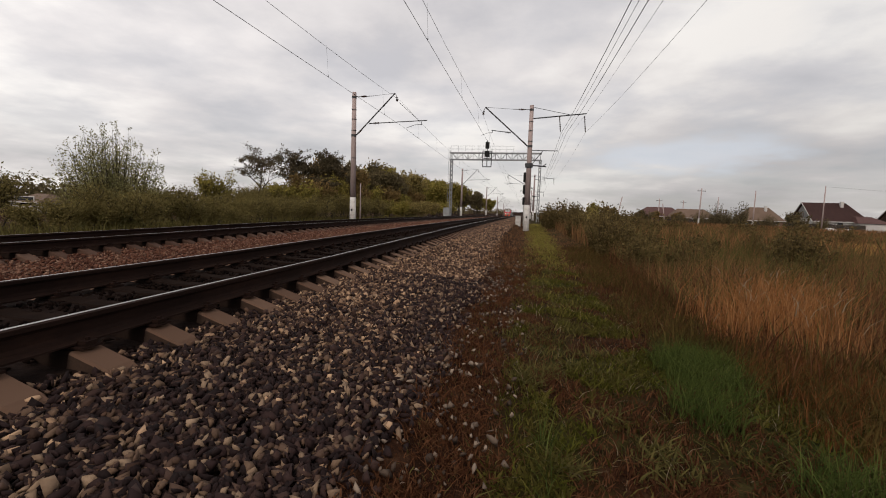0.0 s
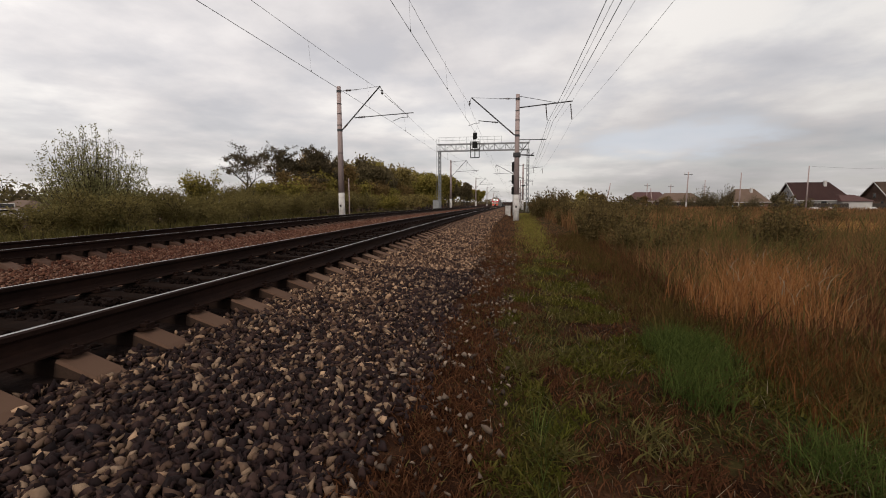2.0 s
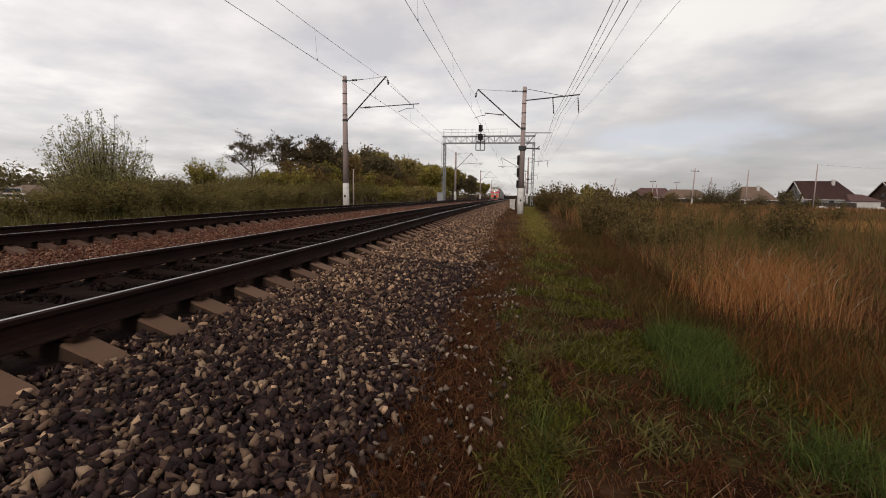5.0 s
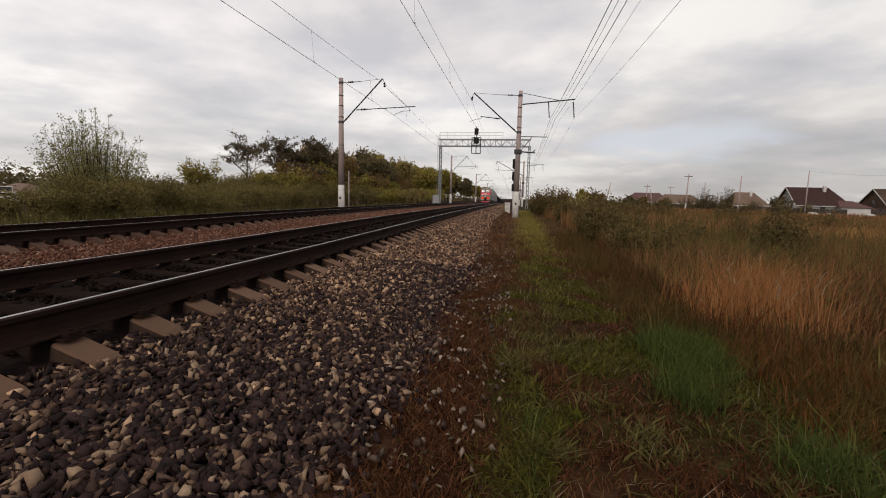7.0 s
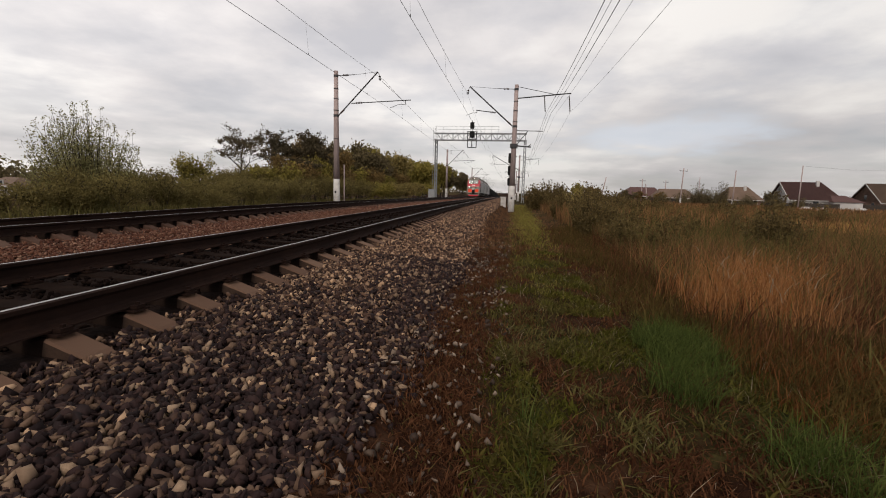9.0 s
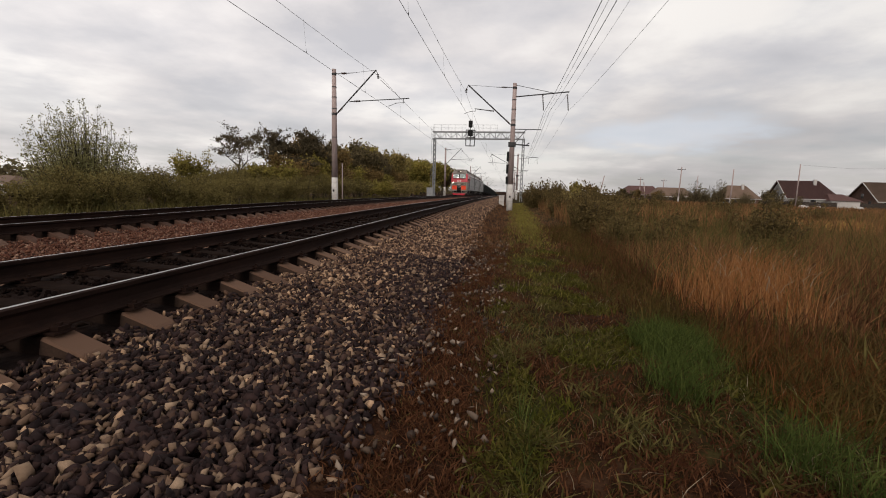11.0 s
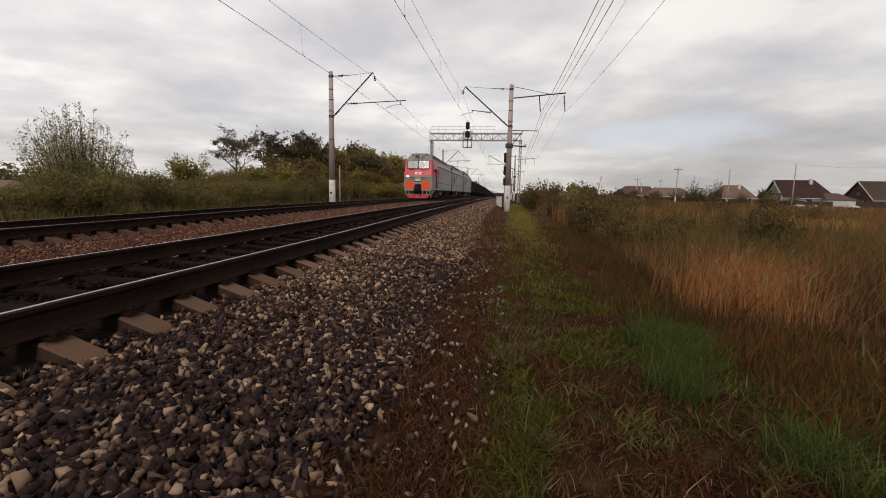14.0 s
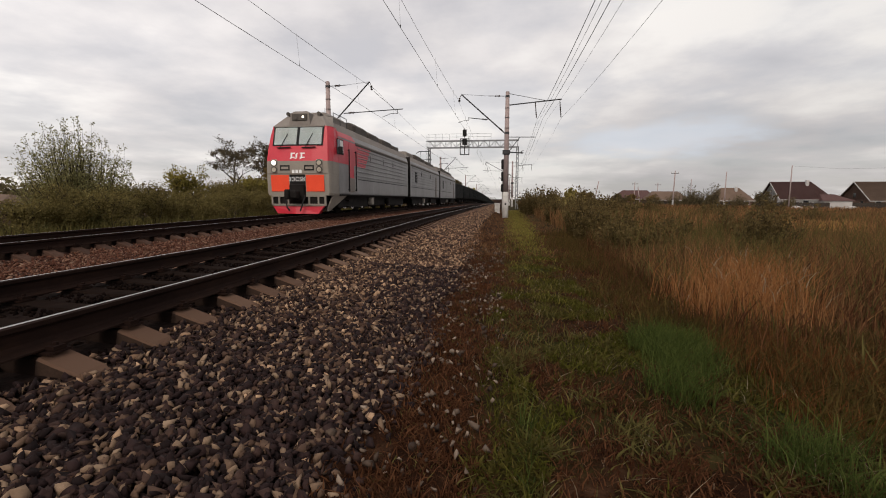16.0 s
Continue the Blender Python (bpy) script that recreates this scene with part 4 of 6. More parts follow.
def pantograph(parent, y):
    bm = bmesh.new()
    for x in (-0.5, 0.5):
        rod(bm, (x, y - 0.9, 4.75), (x * 1.2, y + 0.9, 5.55), 0.03)
        rod(bm, (x * 1.2, y + 0.9, 5.55), (x * 0.9, y - 0.2, 6.35), 0.022)
    rod(bm, (-0.7, y + 0.9, 5.55), (0.7, y + 0.9, 5.55), 0.03)
    for k in (-0.18, 0.18):
        rod(bm, (-0.6, y - 0.2 + k, 6.42), (0.6, y - 0.2 + k, 6.42), 0.025)
        for x in (-1, 1):
            rod(bm, (x * 0.6, y - 0.2 + k, 6.42), (x * 1.0, y - 0.2 + k, 6.18), 0.02)
    box(bm, -0.7, 0.7, y - 1.0, y + 1.0, 4.68, 4.78)
    part("pantograph", bm, M["dark_steel"], parent)


def wagon():
    w = empty("gondola_wagon", pose(0, 0, 0), "dark steel gondola wagon with ribbed sides loaded with coal", "freight wagon", "freight wagons")
    L = 13.0
    bm = bmesh.new()
    ring = [(1.5, 1.15), (1.5, 3.45), (1.42, 3.45), (1.42, 3.15), (-1.42, 3.15), (-1.42, 3.45), (-1.5, 3.45), (-1.5, 1.15)]
    loft(bm, [[(a, y, b) for a, b in ring] for y in (0.3, L)])
    part("body", bm, M["wagon"], w)
    for y in (0.3, L - 0.08):
        bm = bmesh.new()
        box(bm, -1.5, 1.5, y, y + 0.08, 1.15, 3.45)
        part("end_wall", bm, M["wagon"], w)
    for x in (-1, 1):
        bm = bmesh.new()
        box(bm, x * 1.48, x * 1.58, 0.25, L + 0.05, 3.40, 3.52)
        part("top_rail", bm, M["wagon"], w)
        for i in range(8):
            y = 0.4 + (L - 0.8) * i / 7
            bm = bmesh.new()
            box(bm, x * 1.49, x * 1.6, y - 0.1, y + 0.1, 1.1, 3.42, 0.03)
            part("side_rib", bm, M["wagon"], w)
    bm = bmesh.new()
    box(bm, -0.4, 0.4, -0.45, L + 0.45, 0.85, 1.15)
    box(bm, -1.45, 1.45, 0.3, L, 1.05, 1.15)
    part("underframe", bm, M["under"], w)
    for y in (2.3, L - 2.0):
        bm = bmesh.new()
        for x in (-1.02, 1.02):
            box(bm, x - 0.1, x + 0.1, y - 1.2, y + 1.2, 0.42, 0.8, 0.08)
        box(bm, -1, 1, y - 0.2, y + 0.2, 0.4, 0.85)
        b = part("bogie", bm, M["under"], w)
        for k in (-0.92, 0.92):
            bm = bmesh.new()
            rod(bm, (-0.8, y + k, 0.475), (0.8, y + k, 0.475), 0.07, seg=8)
            for x in (-0.78, 0.78):
                rod(bm, (x - 0.06, y + k, 0.475), (x + 0.06, y + k, 0.475), 0.475, seg=20)
            part("wheelset", bm, M["under"], b)
    bm = bmesh.new()
    bmesh.ops.create_grid(bm, x_segments=8, y_segments=24, size=1, matrix=Matrix.Translation((0, L / 2 + 0.1, 3.3)) @ Matrix.Diagonal((1.4, L / 2 - 0.3, 1, 1)))
    for v in bm.verts:
        v.co.z += 0.22 * (1 - (v.co.x / 1.4) ** 2) + 0.1 * noise.noise(v.co * 1.3) - 0.1
    part("coal_heap", bm, M["coal"], w)
    return w


lead = loco_section("locomotive_section", True, "red and grey electric locomotive cab section with lit headlamp")
mid = loco_section("locomotive_section", False, "grey ribbed middle section of the electric locomotive")
pantograph(mid, 15.2)
rear = copy_thing(mid, pose(0, 0, 0))
first = wagon()
TRAIN = [(lead, 0.0), (mid, 17.5), (rear, 35.0), (first, 52.3)]
for i in range(1, 22):
    TRAIN.append((copy_thing(first, pose(0, 0, 0)), 52.3 + 13.92 * i))
NOSE_Y = [(0, 232.0), (3, 196.0), (5, 169.5), (7, 141.5), (9, 112.0), (10.2, 94.8), (11.5, 77.0), (12.5, 65.2), (13, 59.5), (14, 46.8), (15, 33.6), (15.5, 26.45), (16, 19.4)]


def motions():
    """The train rolls along the far track towards the camera."""
    for ob, back in TRAIN:
        walk(ob, [(t, pose(AXIS_B, y + back, RAIL_B + float(fall(y + back)), math.degrees(math.atan(float(fall(y + back + 14) - fall(y + back)) / 14)))) for t, y in NOSE_Y])

# ---------------------------------------------------------------- houses and poles across the field
M["roof_brown"] = mat("brown_metal_roof", [(0.0605, 0.0315, 0.0289), (0.0825, 0.0432, 0.0382)], 0.8, rough=0.6, stretch=(6, 1, 1))
M["roof_tan"] = mat("weathered_slate_roof", [(0.0935, 0.0617, 0.0450), (0.1320, 0.0902, 0.0675)], 0.8, rough=0.8)
M["wall_white"] = mat("whitewashed_wall", [(0.33, 0.31, 0.30), (0.45, 0.43, 0.41)], 0.7, rough=0.9)
M["wall_brick"] = mat("brown_brick_wall", [(0.10, 0.06, 0.045), (0.16, 0.10, 0.075)], 1.5, rough=0.9)
M["fence"] = mat("dark_weathered_boards", [(0.03, 0.024, 0.02), (0.06, 0.048, 0.04)], 1.5, rough=0.9)
M["blue_tarp"] = mat("blue_plastic", [(0.10, 0.22, 0.33), (0.14, 0.28, 0.40)], 2, rough=0.5)


def house(x, y, z, w, d, eave, ridge, hip, wall, roof, label, chimney=None, porch=False, turn=0):
    t = empty("house", pose(x, y, z, 0, 0, turn), label, "house", "houses across the field")
    bm = bmesh.new()
    box(bm, -w / 2, w / 2, -d / 2, d / 2, -0.5, eave)
    part("wall", bm, wall, t)
    o = 0.45
    bm = bmesh.new()
    A = [(-w / 2 - o, -d / 2 - o, eave - 0.1), (w / 2 + o, -d / 2 - o, eave - 0.1), (w / 2 + o, d / 2 + o, eave - 0.1), (-w / 2 - o, d / 2 + o, eave - 0.1)]
    B = [(-w / 2 + hip[0], 0, ridge), (w / 2 - hip[1], 0, ridge)]
    v = [bm.verts.new(p) for p in A + B]
    gabled = hip[0] < 0
    for f in ((0, 1, 5, 4), (2, 3, 4, 5), (1, 2, 5)) + (() if gabled else ((3, 0, 4), (3, 2, 1, 0))):
        bm.faces.new([v[i] for i in f])
    if gabled:
        bmesh.ops.solidify(bm, geom=bm.faces[:], thickness=0.14)
    part("roof", bm, roof, t)
    bm = bmesh.new()
    box(bm, -w / 2 - o, w / 2 + o, -d / 2 - o - 0.03, -d / 2 - o + 0.05, eave - 0.22, eave - 0.06)
    part("fascia", bm, M["wall_white"], t)
    for i, xx in enumerate(np.linspace(-w / 2 + 1.3, w / 2 - 1.3, 3)):
        bm = bmesh.new()
        box(bm, xx - 0.55, xx + 0.55, -d / 2 - 0.05, -d / 2 + 0.05, 0.9, 2.1)
        fr = part("window", bm, M["wall_white"], t)
        bm = bmesh.new()
        box(bm, xx - 0.47, xx + 0.47, -d / 2 - 0.06, -d / 2 - 0.04, 0.98, 2.02)
        part("pane", bm, M["dark_glass"], fr)
    if chimney:
        bm = bmesh.new()
        box(bm, chimney - 0.25, chimney + 0.25, -1.2, -0.7, ridge - 2.2, ridge + 0.25)
        part("chimney", bm, M["wall_white"], t)
    if porch:
        bm = bmesh.new()
        loft(bm, [[(w / 2 - 2.5, -d / 2 - 2.0, 1.9), (w / 2 + 3.0, -d / 2 - 2.0, 1.9), (w / 2 + 3.0, d / 2, 2.0), (w / 2 - 2.5, d / 2, 2.0)], [(w / 2 - 2.0, -d / 2 + 0.2, 3.2), (w / 2 + 0.5, -d / 2 + 0.2, 3.2), (w / 2 + 0.5, d / 2, 3.2), (w / 2 - 2.0, d / 2, 3.2)]])
        part("porch_roof", bm, roof, t)
        bm = bmesh.new()
        box(bm, w / 2 - 2.2, w / 2 + 2.6, -d / 2 - 1.7, d / 2 - 0.5, -0.5, 1.9)
        part("porch_wall", bm, M["wall_white"], t)
    if hip[0] < 0:
        for sy in (-1, 1):
            bm = bmesh.new()
            loft(bm, [[(-w / 2 - o - 0.04, sy * (d / 2 + o), eave - 0.24), (-w / 2 - o - 0.04, sy * (d / 2 + o), eave - 0.04), (-w / 2 - o + 0.06, sy * (d / 2 + o), eave - 0.04), (-w / 2 - o + 0.06, sy * (d / 2 + o), eave - 0.24)],
                      [(-w / 2 + hip[0] - 0.09, 0, ridge - 0.17), (-w / 2 + hip[0] - 0.09, 0, ridge + 0.03), (-w / 2 + hip[0] + 0.01, 0, ridge + 0.03), (-w / 2 + hip[0] + 0.01, 0, ridge - 0.17)]])
            part("bargeboard", bm, M["wall_white"], t)
        for yy, zz in ((0.0, eave + 0.5), (-d / 4, 0.9), (d / 4, 0.9)):
            bm = bmesh.new()
            box(bm, -w / 2 - 0.07, -w / 2 + 0.02, yy - 0.5, yy + 0.5, zz, zz + 1.15)
            fr = part("window", bm, M["wall_brick"], t)
            bm = bmesh.new()
            box(bm, -w / 2 - 0.085, -w / 2 - 0.06, yy - 0.42, yy + 0.42, zz + 0.08, zz + 1.07)
            part("pane", bm, M["dark_glass"], fr)
    # gable face
    bm = bmesh.new()
    vs = [bm.verts.new(p) for p in ((-w / 2 - 0.03, -d / 2, eave), (-w / 2 - 0.03, d / 2, eave), (-w / 2 + max(hip[0], 0.0) * 0.9 - 0.03, 0, ridge - 0.25))]
    bm.faces.new(vs)
    bmesh.ops.solidify(bm, geom=bm.faces[:], thickness=0.08)
    part("gable", bm, wall, t)
    return t


HG = -1.25
house(61.0, 103, HG, 8.8, 9.0, 2.2, 5.9, (-0.4, 1.7), M["wall_white"], M["roof_brown"], "white-walled house under a brown metal half-hipped roof", chimney=1.6, porch=True, turn=-6)
house(85.6, 108, HG, 18.5, 10.0, 2.0, 6.1, (-0.4, 2.4), M["wall_brick"], M["roof_tan"], "low brick house under a broad brown roof", turn=-4)
house(55.6, 119, HG, 7.4, 7.0, 1.9, 5.0, (1.6, 1.6), M["wall_brick"], M["roof_tan"], "small brick house under a weathered slate roof", chimney=1.0)
house(42.0, 124, HG, 9.0, 7.0, 2.0, 4.2, (1.2, 1.2), M["wall_brick"], M["roof_tan"], "low house with a weathered slate roof behind trees")
house(35.5, 130, HG, 10.5, 7.0, 2.2, 4.6, (2.6, 1.4), M["wall_brick"], M["roof_brown"], "distant brick house under a dark brown roof")


def fence_run(x0, x1, y, z, h):
    t = empty("board_fence", pose(0, y, z), "dark weathered board fence along the gardens", "fence")
    bm = bmesh.new()
    for x in np.arange(x0, x1, 0.16):
        box(bm, x, x + 0.14, -0.012, 0.012, -0.3, h + random.uniform(-0.06, 0.06))
    tagged(part("boarding", bm, M["fence"], t), kind="stuff")
    bm = bmesh.new()
    for zz in (0.35, h - 0.35):
        box(bm, x0, x1, 0.013, 0.06, zz, zz + 0.09)
    part("rail", bm, M["fence"], t)


fence_run(30, 56, 112, HG, 1.55)
fence_run(50, 110, 96.5, HG, 1.55)


def heap(name, x, y, z, s, m, label, cat):
    bm = bmesh.new()
    bmesh.ops.create_icosphere(bm, subdivisions=2, radius=1)
    for v in bm.verts:
        n = noise.noise(v.co * 1.7 + Vector((x, y, 0)))
        v.co = Vector((v.co.x * s[0], v.co.y * s[1], max(v.co.z, -0.2) * s[2])) * (1 + 0.35 * n)
    ob = part(name, bm, m)
    ob.matrix_basis = pose(x, y, z)
    return tagged(ob, label, cat)


heap("tarpaulin", 45.5, 104, -0.6, (1.1, 0.8, 0.7), M["blue_tarp"], "blue tarpaulin heap in a garden", "tarpaulin")
for xx, yy in ((55.5, 92.5), (57.8, 92.0), (66.0, 94.5), (75.5, 96.5)):
    heap("rubble_heap", xx, yy, -1.0, (1.2, 0.8, 0.65), M["white_paint"], "pale rubble heap behind the weeds", "rubble")

thin_post(30.6, 86, -0.95, 7.0, 1.0, "grey concrete utility pole with a crossarm", True, 1.6)
thin_post(41.7, 91, -1.0, 7.1, 0.4, "grey wooden utility pole on a pale stub", False, 1.5)
thin_post(54.2, 93, -1.0, 8.35, -0.2, "tall grey utility pole beside the white house", False, 0.0)
thin_post(18.2, 95, -0.9, 5.5, 10.0, "leaning grey wooden pole", False, 0.0)
thin_post(30.5, 105, -0.9, 4.6, -9.0, "leaning grey pole at a garden", False)
thin_post(31.0, 112, -1.0, 6.0, 0.0, "thin grey utility pole with a crossarm", True)
thin_post(40.5, 125, -1.0, 6.2, 0.0, "thin grey utility pole with a crossarm", True)
thin_post(50.0, 128, -1.0, 7.4, 0.0, "thin grey utility pole beside garden trees", False)
thin_post(-13.1, 33.2, -0.5, 3.1, 0.0, "short grey post behind the mast", False, 0.0, 0.05)
wire("service_wire", [(54.7, 93, 7.2), (62, 92, 6.6), (72, 91, 6.7), (86, 90, 7.6)], 0.012, "thin service wire to the houses")

# ---------------------------------------------------------------- vegetation
RNG = np.random.default_rng(7)


def blades(name, P, H, W, lean, mats_, label, cat, heads=0.0, curl=0.5):
    """Grass: narrow bent strips, P (n, 3) their roots."""
    n = len(P)
    az = RNG.uniform(0, 2 * np.pi, n)
    face = RNG.uniform(0, np.pi, n)
    L = np.abs(RNG.normal(lean, lean * 0.6, n)) * H
    D = np.c_[np.cos(az), np.sin(az), np.zeros(n)]
    S = np.c_[np.cos(face), np.sin(face), np.zeros(n)] * (W * 0.5)[:, None]
    up = np.array([0, 0, 1.0])
    rows = []
    for u, k in ((0.0, 1.0), (0.5, 0.8), (1.0, 0.12 if not heads else 0.6)):
        c = P + D * (L * u ** (1 + curl * 1.6))[:, None] + up * (H * (u - 0.12 * u * u))[:, None]
        rows += [c - S * k, c + S * k]
    V = np.stack(rows, 1).reshape(-1, 3)
    b = np.arange(n)[:, None] * 6
    F = np.concatenate([b + np.array([[0, 1, 3, 2]]), b + np.array([[2, 3, 5, 4]])])
    ob = new(name, raw_mesh(name, V, F, mats_))
    return tagged(ob, label, cat, kind="stuff")


def leafmat(name, cols, span=(0.3, 0.7)):
    m = mat(name, cols, 0.6, rough=0.75, rand="island", spec=0.03, span=span)
    nt = m.node_tree
    b, out = nt.nodes["Principled BSDF"], nt.nodes["Material Output"]
    thin, both = nt.nodes.new("ShaderNodeBsdfTranslucent"), nt.nodes.new("ShaderNodeMixShader")
    both.inputs[0].default_value = 0.45
    nt.links.new(b.inputs["Base Color"].links[0].from_socket, thin.inputs["Color"])
    nt.links.new(b.outputs[0], both.inputs[1])
    nt.links.new(thin.outputs[0], both.inputs[2])
    nt.links.new(both.outputs[0], out.inputs["Surface"])
    return m


M["g_green"] = leafmat("fresh_grass", [(0.0259, 0.0268, 0.0046), (0.0573, 0.0564, 0.0097), (0.1155, 0.1090, 0.0203)])
M["g_path"] = leafmat("trodden_grass", [(0.1056, 0.0906, 0.0224), (0.1739, 0.1466, 0.0360), (0.2484, 0.2087, 0.0571)])
M["g_lush"] = leafmat("lush_grass", [(0.0280, 0.0403, 0.0099), (0.0549, 0.0739, 0.0179), (0.1098, 0.1277, 0.0336)])
M["g_brown"] = leafmat("withered_grass", [(0.034, 0.015, 0.008), (0.072, 0.033, 0.016), (0.125, 0.065, 0.031)])
M["g_red"] = leafmat("reddish_litter", [(0.0381, 0.0148, 0.0076), (0.0762, 0.0308, 0.0148), (0.1490, 0.0672, 0.0325)])
M["g_dry"] = leafmat("dry_tall_grass", [(0.17, 0.066, 0.022), (0.27, 0.118, 0.042), (0.40, 0.205, 0.09)])
M["g_stalk"] = leafmat("dead_stalks", [(0.060, 0.022, 0.008), (0.115, 0.045, 0.016), (0.205, 0.090, 0.034)])
M["g_foot"] = leafmat("tan_withered_plants", [(0.075, 0.036, 0.018), (0.130, 0.068, 0.034), (0.20, 0.115, 0.060)])
M["g_broad"] = leafmat("dark_broad_leaves", [(0.0297, 0.0250, 0.0074), (0.0607, 0.0513, 0.0135), (0.1242, 0.1026, 0.0270)])
M["g_yellow"] = leafmat("yellow_dry_grass", [(0.20, 0.105, 0.034), (0.32, 0.185, 0.062), (0.46, 0.29, 0.115)])
M["g_low"] = leafmat("browning_low_weeds", [(0.038, 0.026, 0.0085), (0.070, 0.048, 0.0155), (0.118, 0.080, 0.026)])
M["g_straw"] = leafmat("pale_straw", [(0.20, 0.15, 0.10), (0.34, 0.28, 0.20)])
M["g_weed"] = leafmat("brown_weeds", [(0.0638, 0.0354, 0.0170), (0.1211, 0.0658, 0.0297), (0.2019, 0.1061, 0.0467), (0.2860, 0.1479, 0.0651)])
M["g_weedgreen"] = leafmat("dull_green_weeds", [(0.0497, 0.0442, 0.0151), (0.0911, 0.0786, 0.0262), (0.1448, 0.1187, 0.0414)])


def scatter(n, x0, x1, y0, y1, keep=None, power=1.0):
    """Random roots on the ground, thinning with distance; keep(x, y) gives each one's chance."""
    x = RNG.uniform(x0, x1, n)
    y = y0 + (y1 - y0) * RNG.uniform(0, 1, n) ** power
    if keep is not None:
        k = RNG.uniform(0, 1, n) < keep(x, y)
        x, y = x[k], y[k]
    return np.c_[x, y, ground_z(x, y) - 0.01]


def patch(x, y, s, seed):
    """A smooth field between 0 and 1."""
    return 0.5 + 0.5 * np.sin(x * s * 2.1 + seed + 1.7 * np.sin(y * s * 1.3 + seed * 2)) * np.cos(y * s * 1.7 - seed + 1.4 * np.sin(x * s * 1.1))


def blob(x, y, cx, cy, rx, ry):
    return np.clip(1.35 - ((x - cx) / rx) ** 2 - ((y - cy) / ry) ** 2, 0, 1)


def tall_zone(x, y):
    return np.clip(np.maximum(blob(x, y, 2.5, 5.0, 0.75, 0.9), blob(x, y, 3.2, 6.1, 0.65, 1.0)), 0, 1)


def lush_zone(x, y):
    return np.maximum(np.maximum(blob(x, y, 1.32, 3.5, 0.30, 0.55), 0.8 * blob(x, y, 1.42, 1.95, 0.25, 0.28)), np.maximum(0.35 * blob(x, y, 0.08, 2.0, 0.10, 0.5), 0.75 * blob(x, y, 1.08, 2.75, 0.2, 0.32)))


def green_spots(x, y):
    """Where low green plants hold their own; elsewhere the verge has withered."""
    bare_ = blob(x, y, 0.64, 2.02, 0.40, 0.34)
    return ((patch(x, y, 1.5, 1.0) > 0.60) & (bare_ < 0.35)) | (blob(x, y, 0.10, 2.25, 0.15, 0.8) > 0.45) | (blob(x, y, 0.62, 3.3, 0.32, 0.42) > 0.45)


def path_zone(x, y):
    """The trodden green strip along the ballast's foot."""
    c = 0.45 + 0.012 * y
    return np.clip(1.3 - np.abs(x - c) / (0.35 + 0.012 * y), 0, 1)


def scrub_edge(y):
    """Where the low verge gives way to tall weeds."""
    return np.interp(y, [0, 3, 6, 10, 16, 30, 60], [2.6, 2.3, 1.95, 2.15, 2.1, 2.3, 3.0])


def vr(P, lo, hi):
    return RNG.uniform(lo, hi, len(P))


# low verge
P = scatter(52000, -0.55, 4.2, 0.9, 14, lambda x, y: np.clip(0.06 + 1.0 * green_spots(x, y) * (x > -0.15) + 0.6 * path_zone(x, y) * (y > 6) - 0.5 * (x < -0.15), 0, 1), 1.5)
blades("verge_grass", P, vr(P, 0.03, 0.10), vr(P, 0.004, 0.008), 0.7, M["g_green"], "short green grass of the verge", "grass")
P = scatter(96000, -1.15, 4.2, 0.9, 14, lambda x, y: np.clip(0.95 - 0.6 * path_zone(x, y) * (x > -0.1) - 0.5 * (x < -0.05) * (patch(x, y, 2.6, 3.0) > 0.45) - np.clip((-0.50 - x) * 3.0, 0, 0.95) - 0.7 * green_spots(x, y) * (x > -0.12), 0, 1), 1.5)
blades("reddish_litter", P, vr(P, 0.02, 0.07), vr(P, 0.005, 0.011), 1.0, M["g_red"], "reddish brown withered plants on the verge", "withered plants")
P = scatter(30000, -0.6, 4.5, 0.9, 14, lambda x, y: 0.25 + 0.55 * (patch(x, y, 2.3, 4.0) > 0.55), 1.5)
blades("withered_grass", P, vr(P, 0.025, 0.085), vr(P, 0.003, 0.007), 0.8, M["g_brown"], "brown withered grass on the verge", "grass")


def clumps(n, per, r, x0, x1, y0, y1, power=1.5):
    x = RNG.uniform(x0, x1, n)
    y = y0 + (y1 - y0) * RNG.uniform(0, 1, n) ** power
    rr = r * RNG.uniform(0.5, 1.5, n)
    i = np.repeat(np.arange(n), per)
    px = x[i] + RNG.normal(0, 0.5, len(i)) * rr[i]
    py = y[i] + RNG.normal(0, 0.5, len(i)) * rr[i]
    return np.c_[px, py, ground_z(px, py) - 0.005]


P = clumps(330, 110, 0.16, 0.0, 3.2, 1.0, 10)
P = P[green_spots(P[:, 0], P[:, 1])]
blades("leafy_weeds", P, vr(P, 0.02, 0.075), vr(P, 0.008, 0.018), 0.9, M["g_green"], "low leafy green weeds in clumps on the verge", "weeds")
P = clumps(220, 46, 0.12, -0.05, 2.0, 1.2, 7)
P = P[(green_spots(P[:, 0], P[:, 1]) | (patch(P[:, 0], P[:, 1], 3.3, 2.0) > 0.8)) & (blob(P[:, 0], P[:, 1], 0.64, 2.02, 0.46, 0.38) < 0.2)]
blades("broad_leaved_weeds", P, vr(P, 0.03, 0.07), vr(P, 0.012, 0.026), 1.0, M["g_broad"], "broad leaved dark green weeds in low rosettes on the verge", "weeds", curl=0.3)
P = clumps(170, 90, 0.15, 0.0, 3.4, 1.0, 10)
blades("dark_leafy_weeds", P, vr(P, 0.02, 0.09), vr(P, 0.008, 0.016), 0.9, M["g_weedgreen"], "low dull green weeds in clumps on the verge", "weeds")
P = np.concatenate([clumps(330, 110, 0.20, -0.6, 3.4, 1.0, 10), clumps(70, 80, 0.16, -0.55, -0.05, 1.0, 9)])
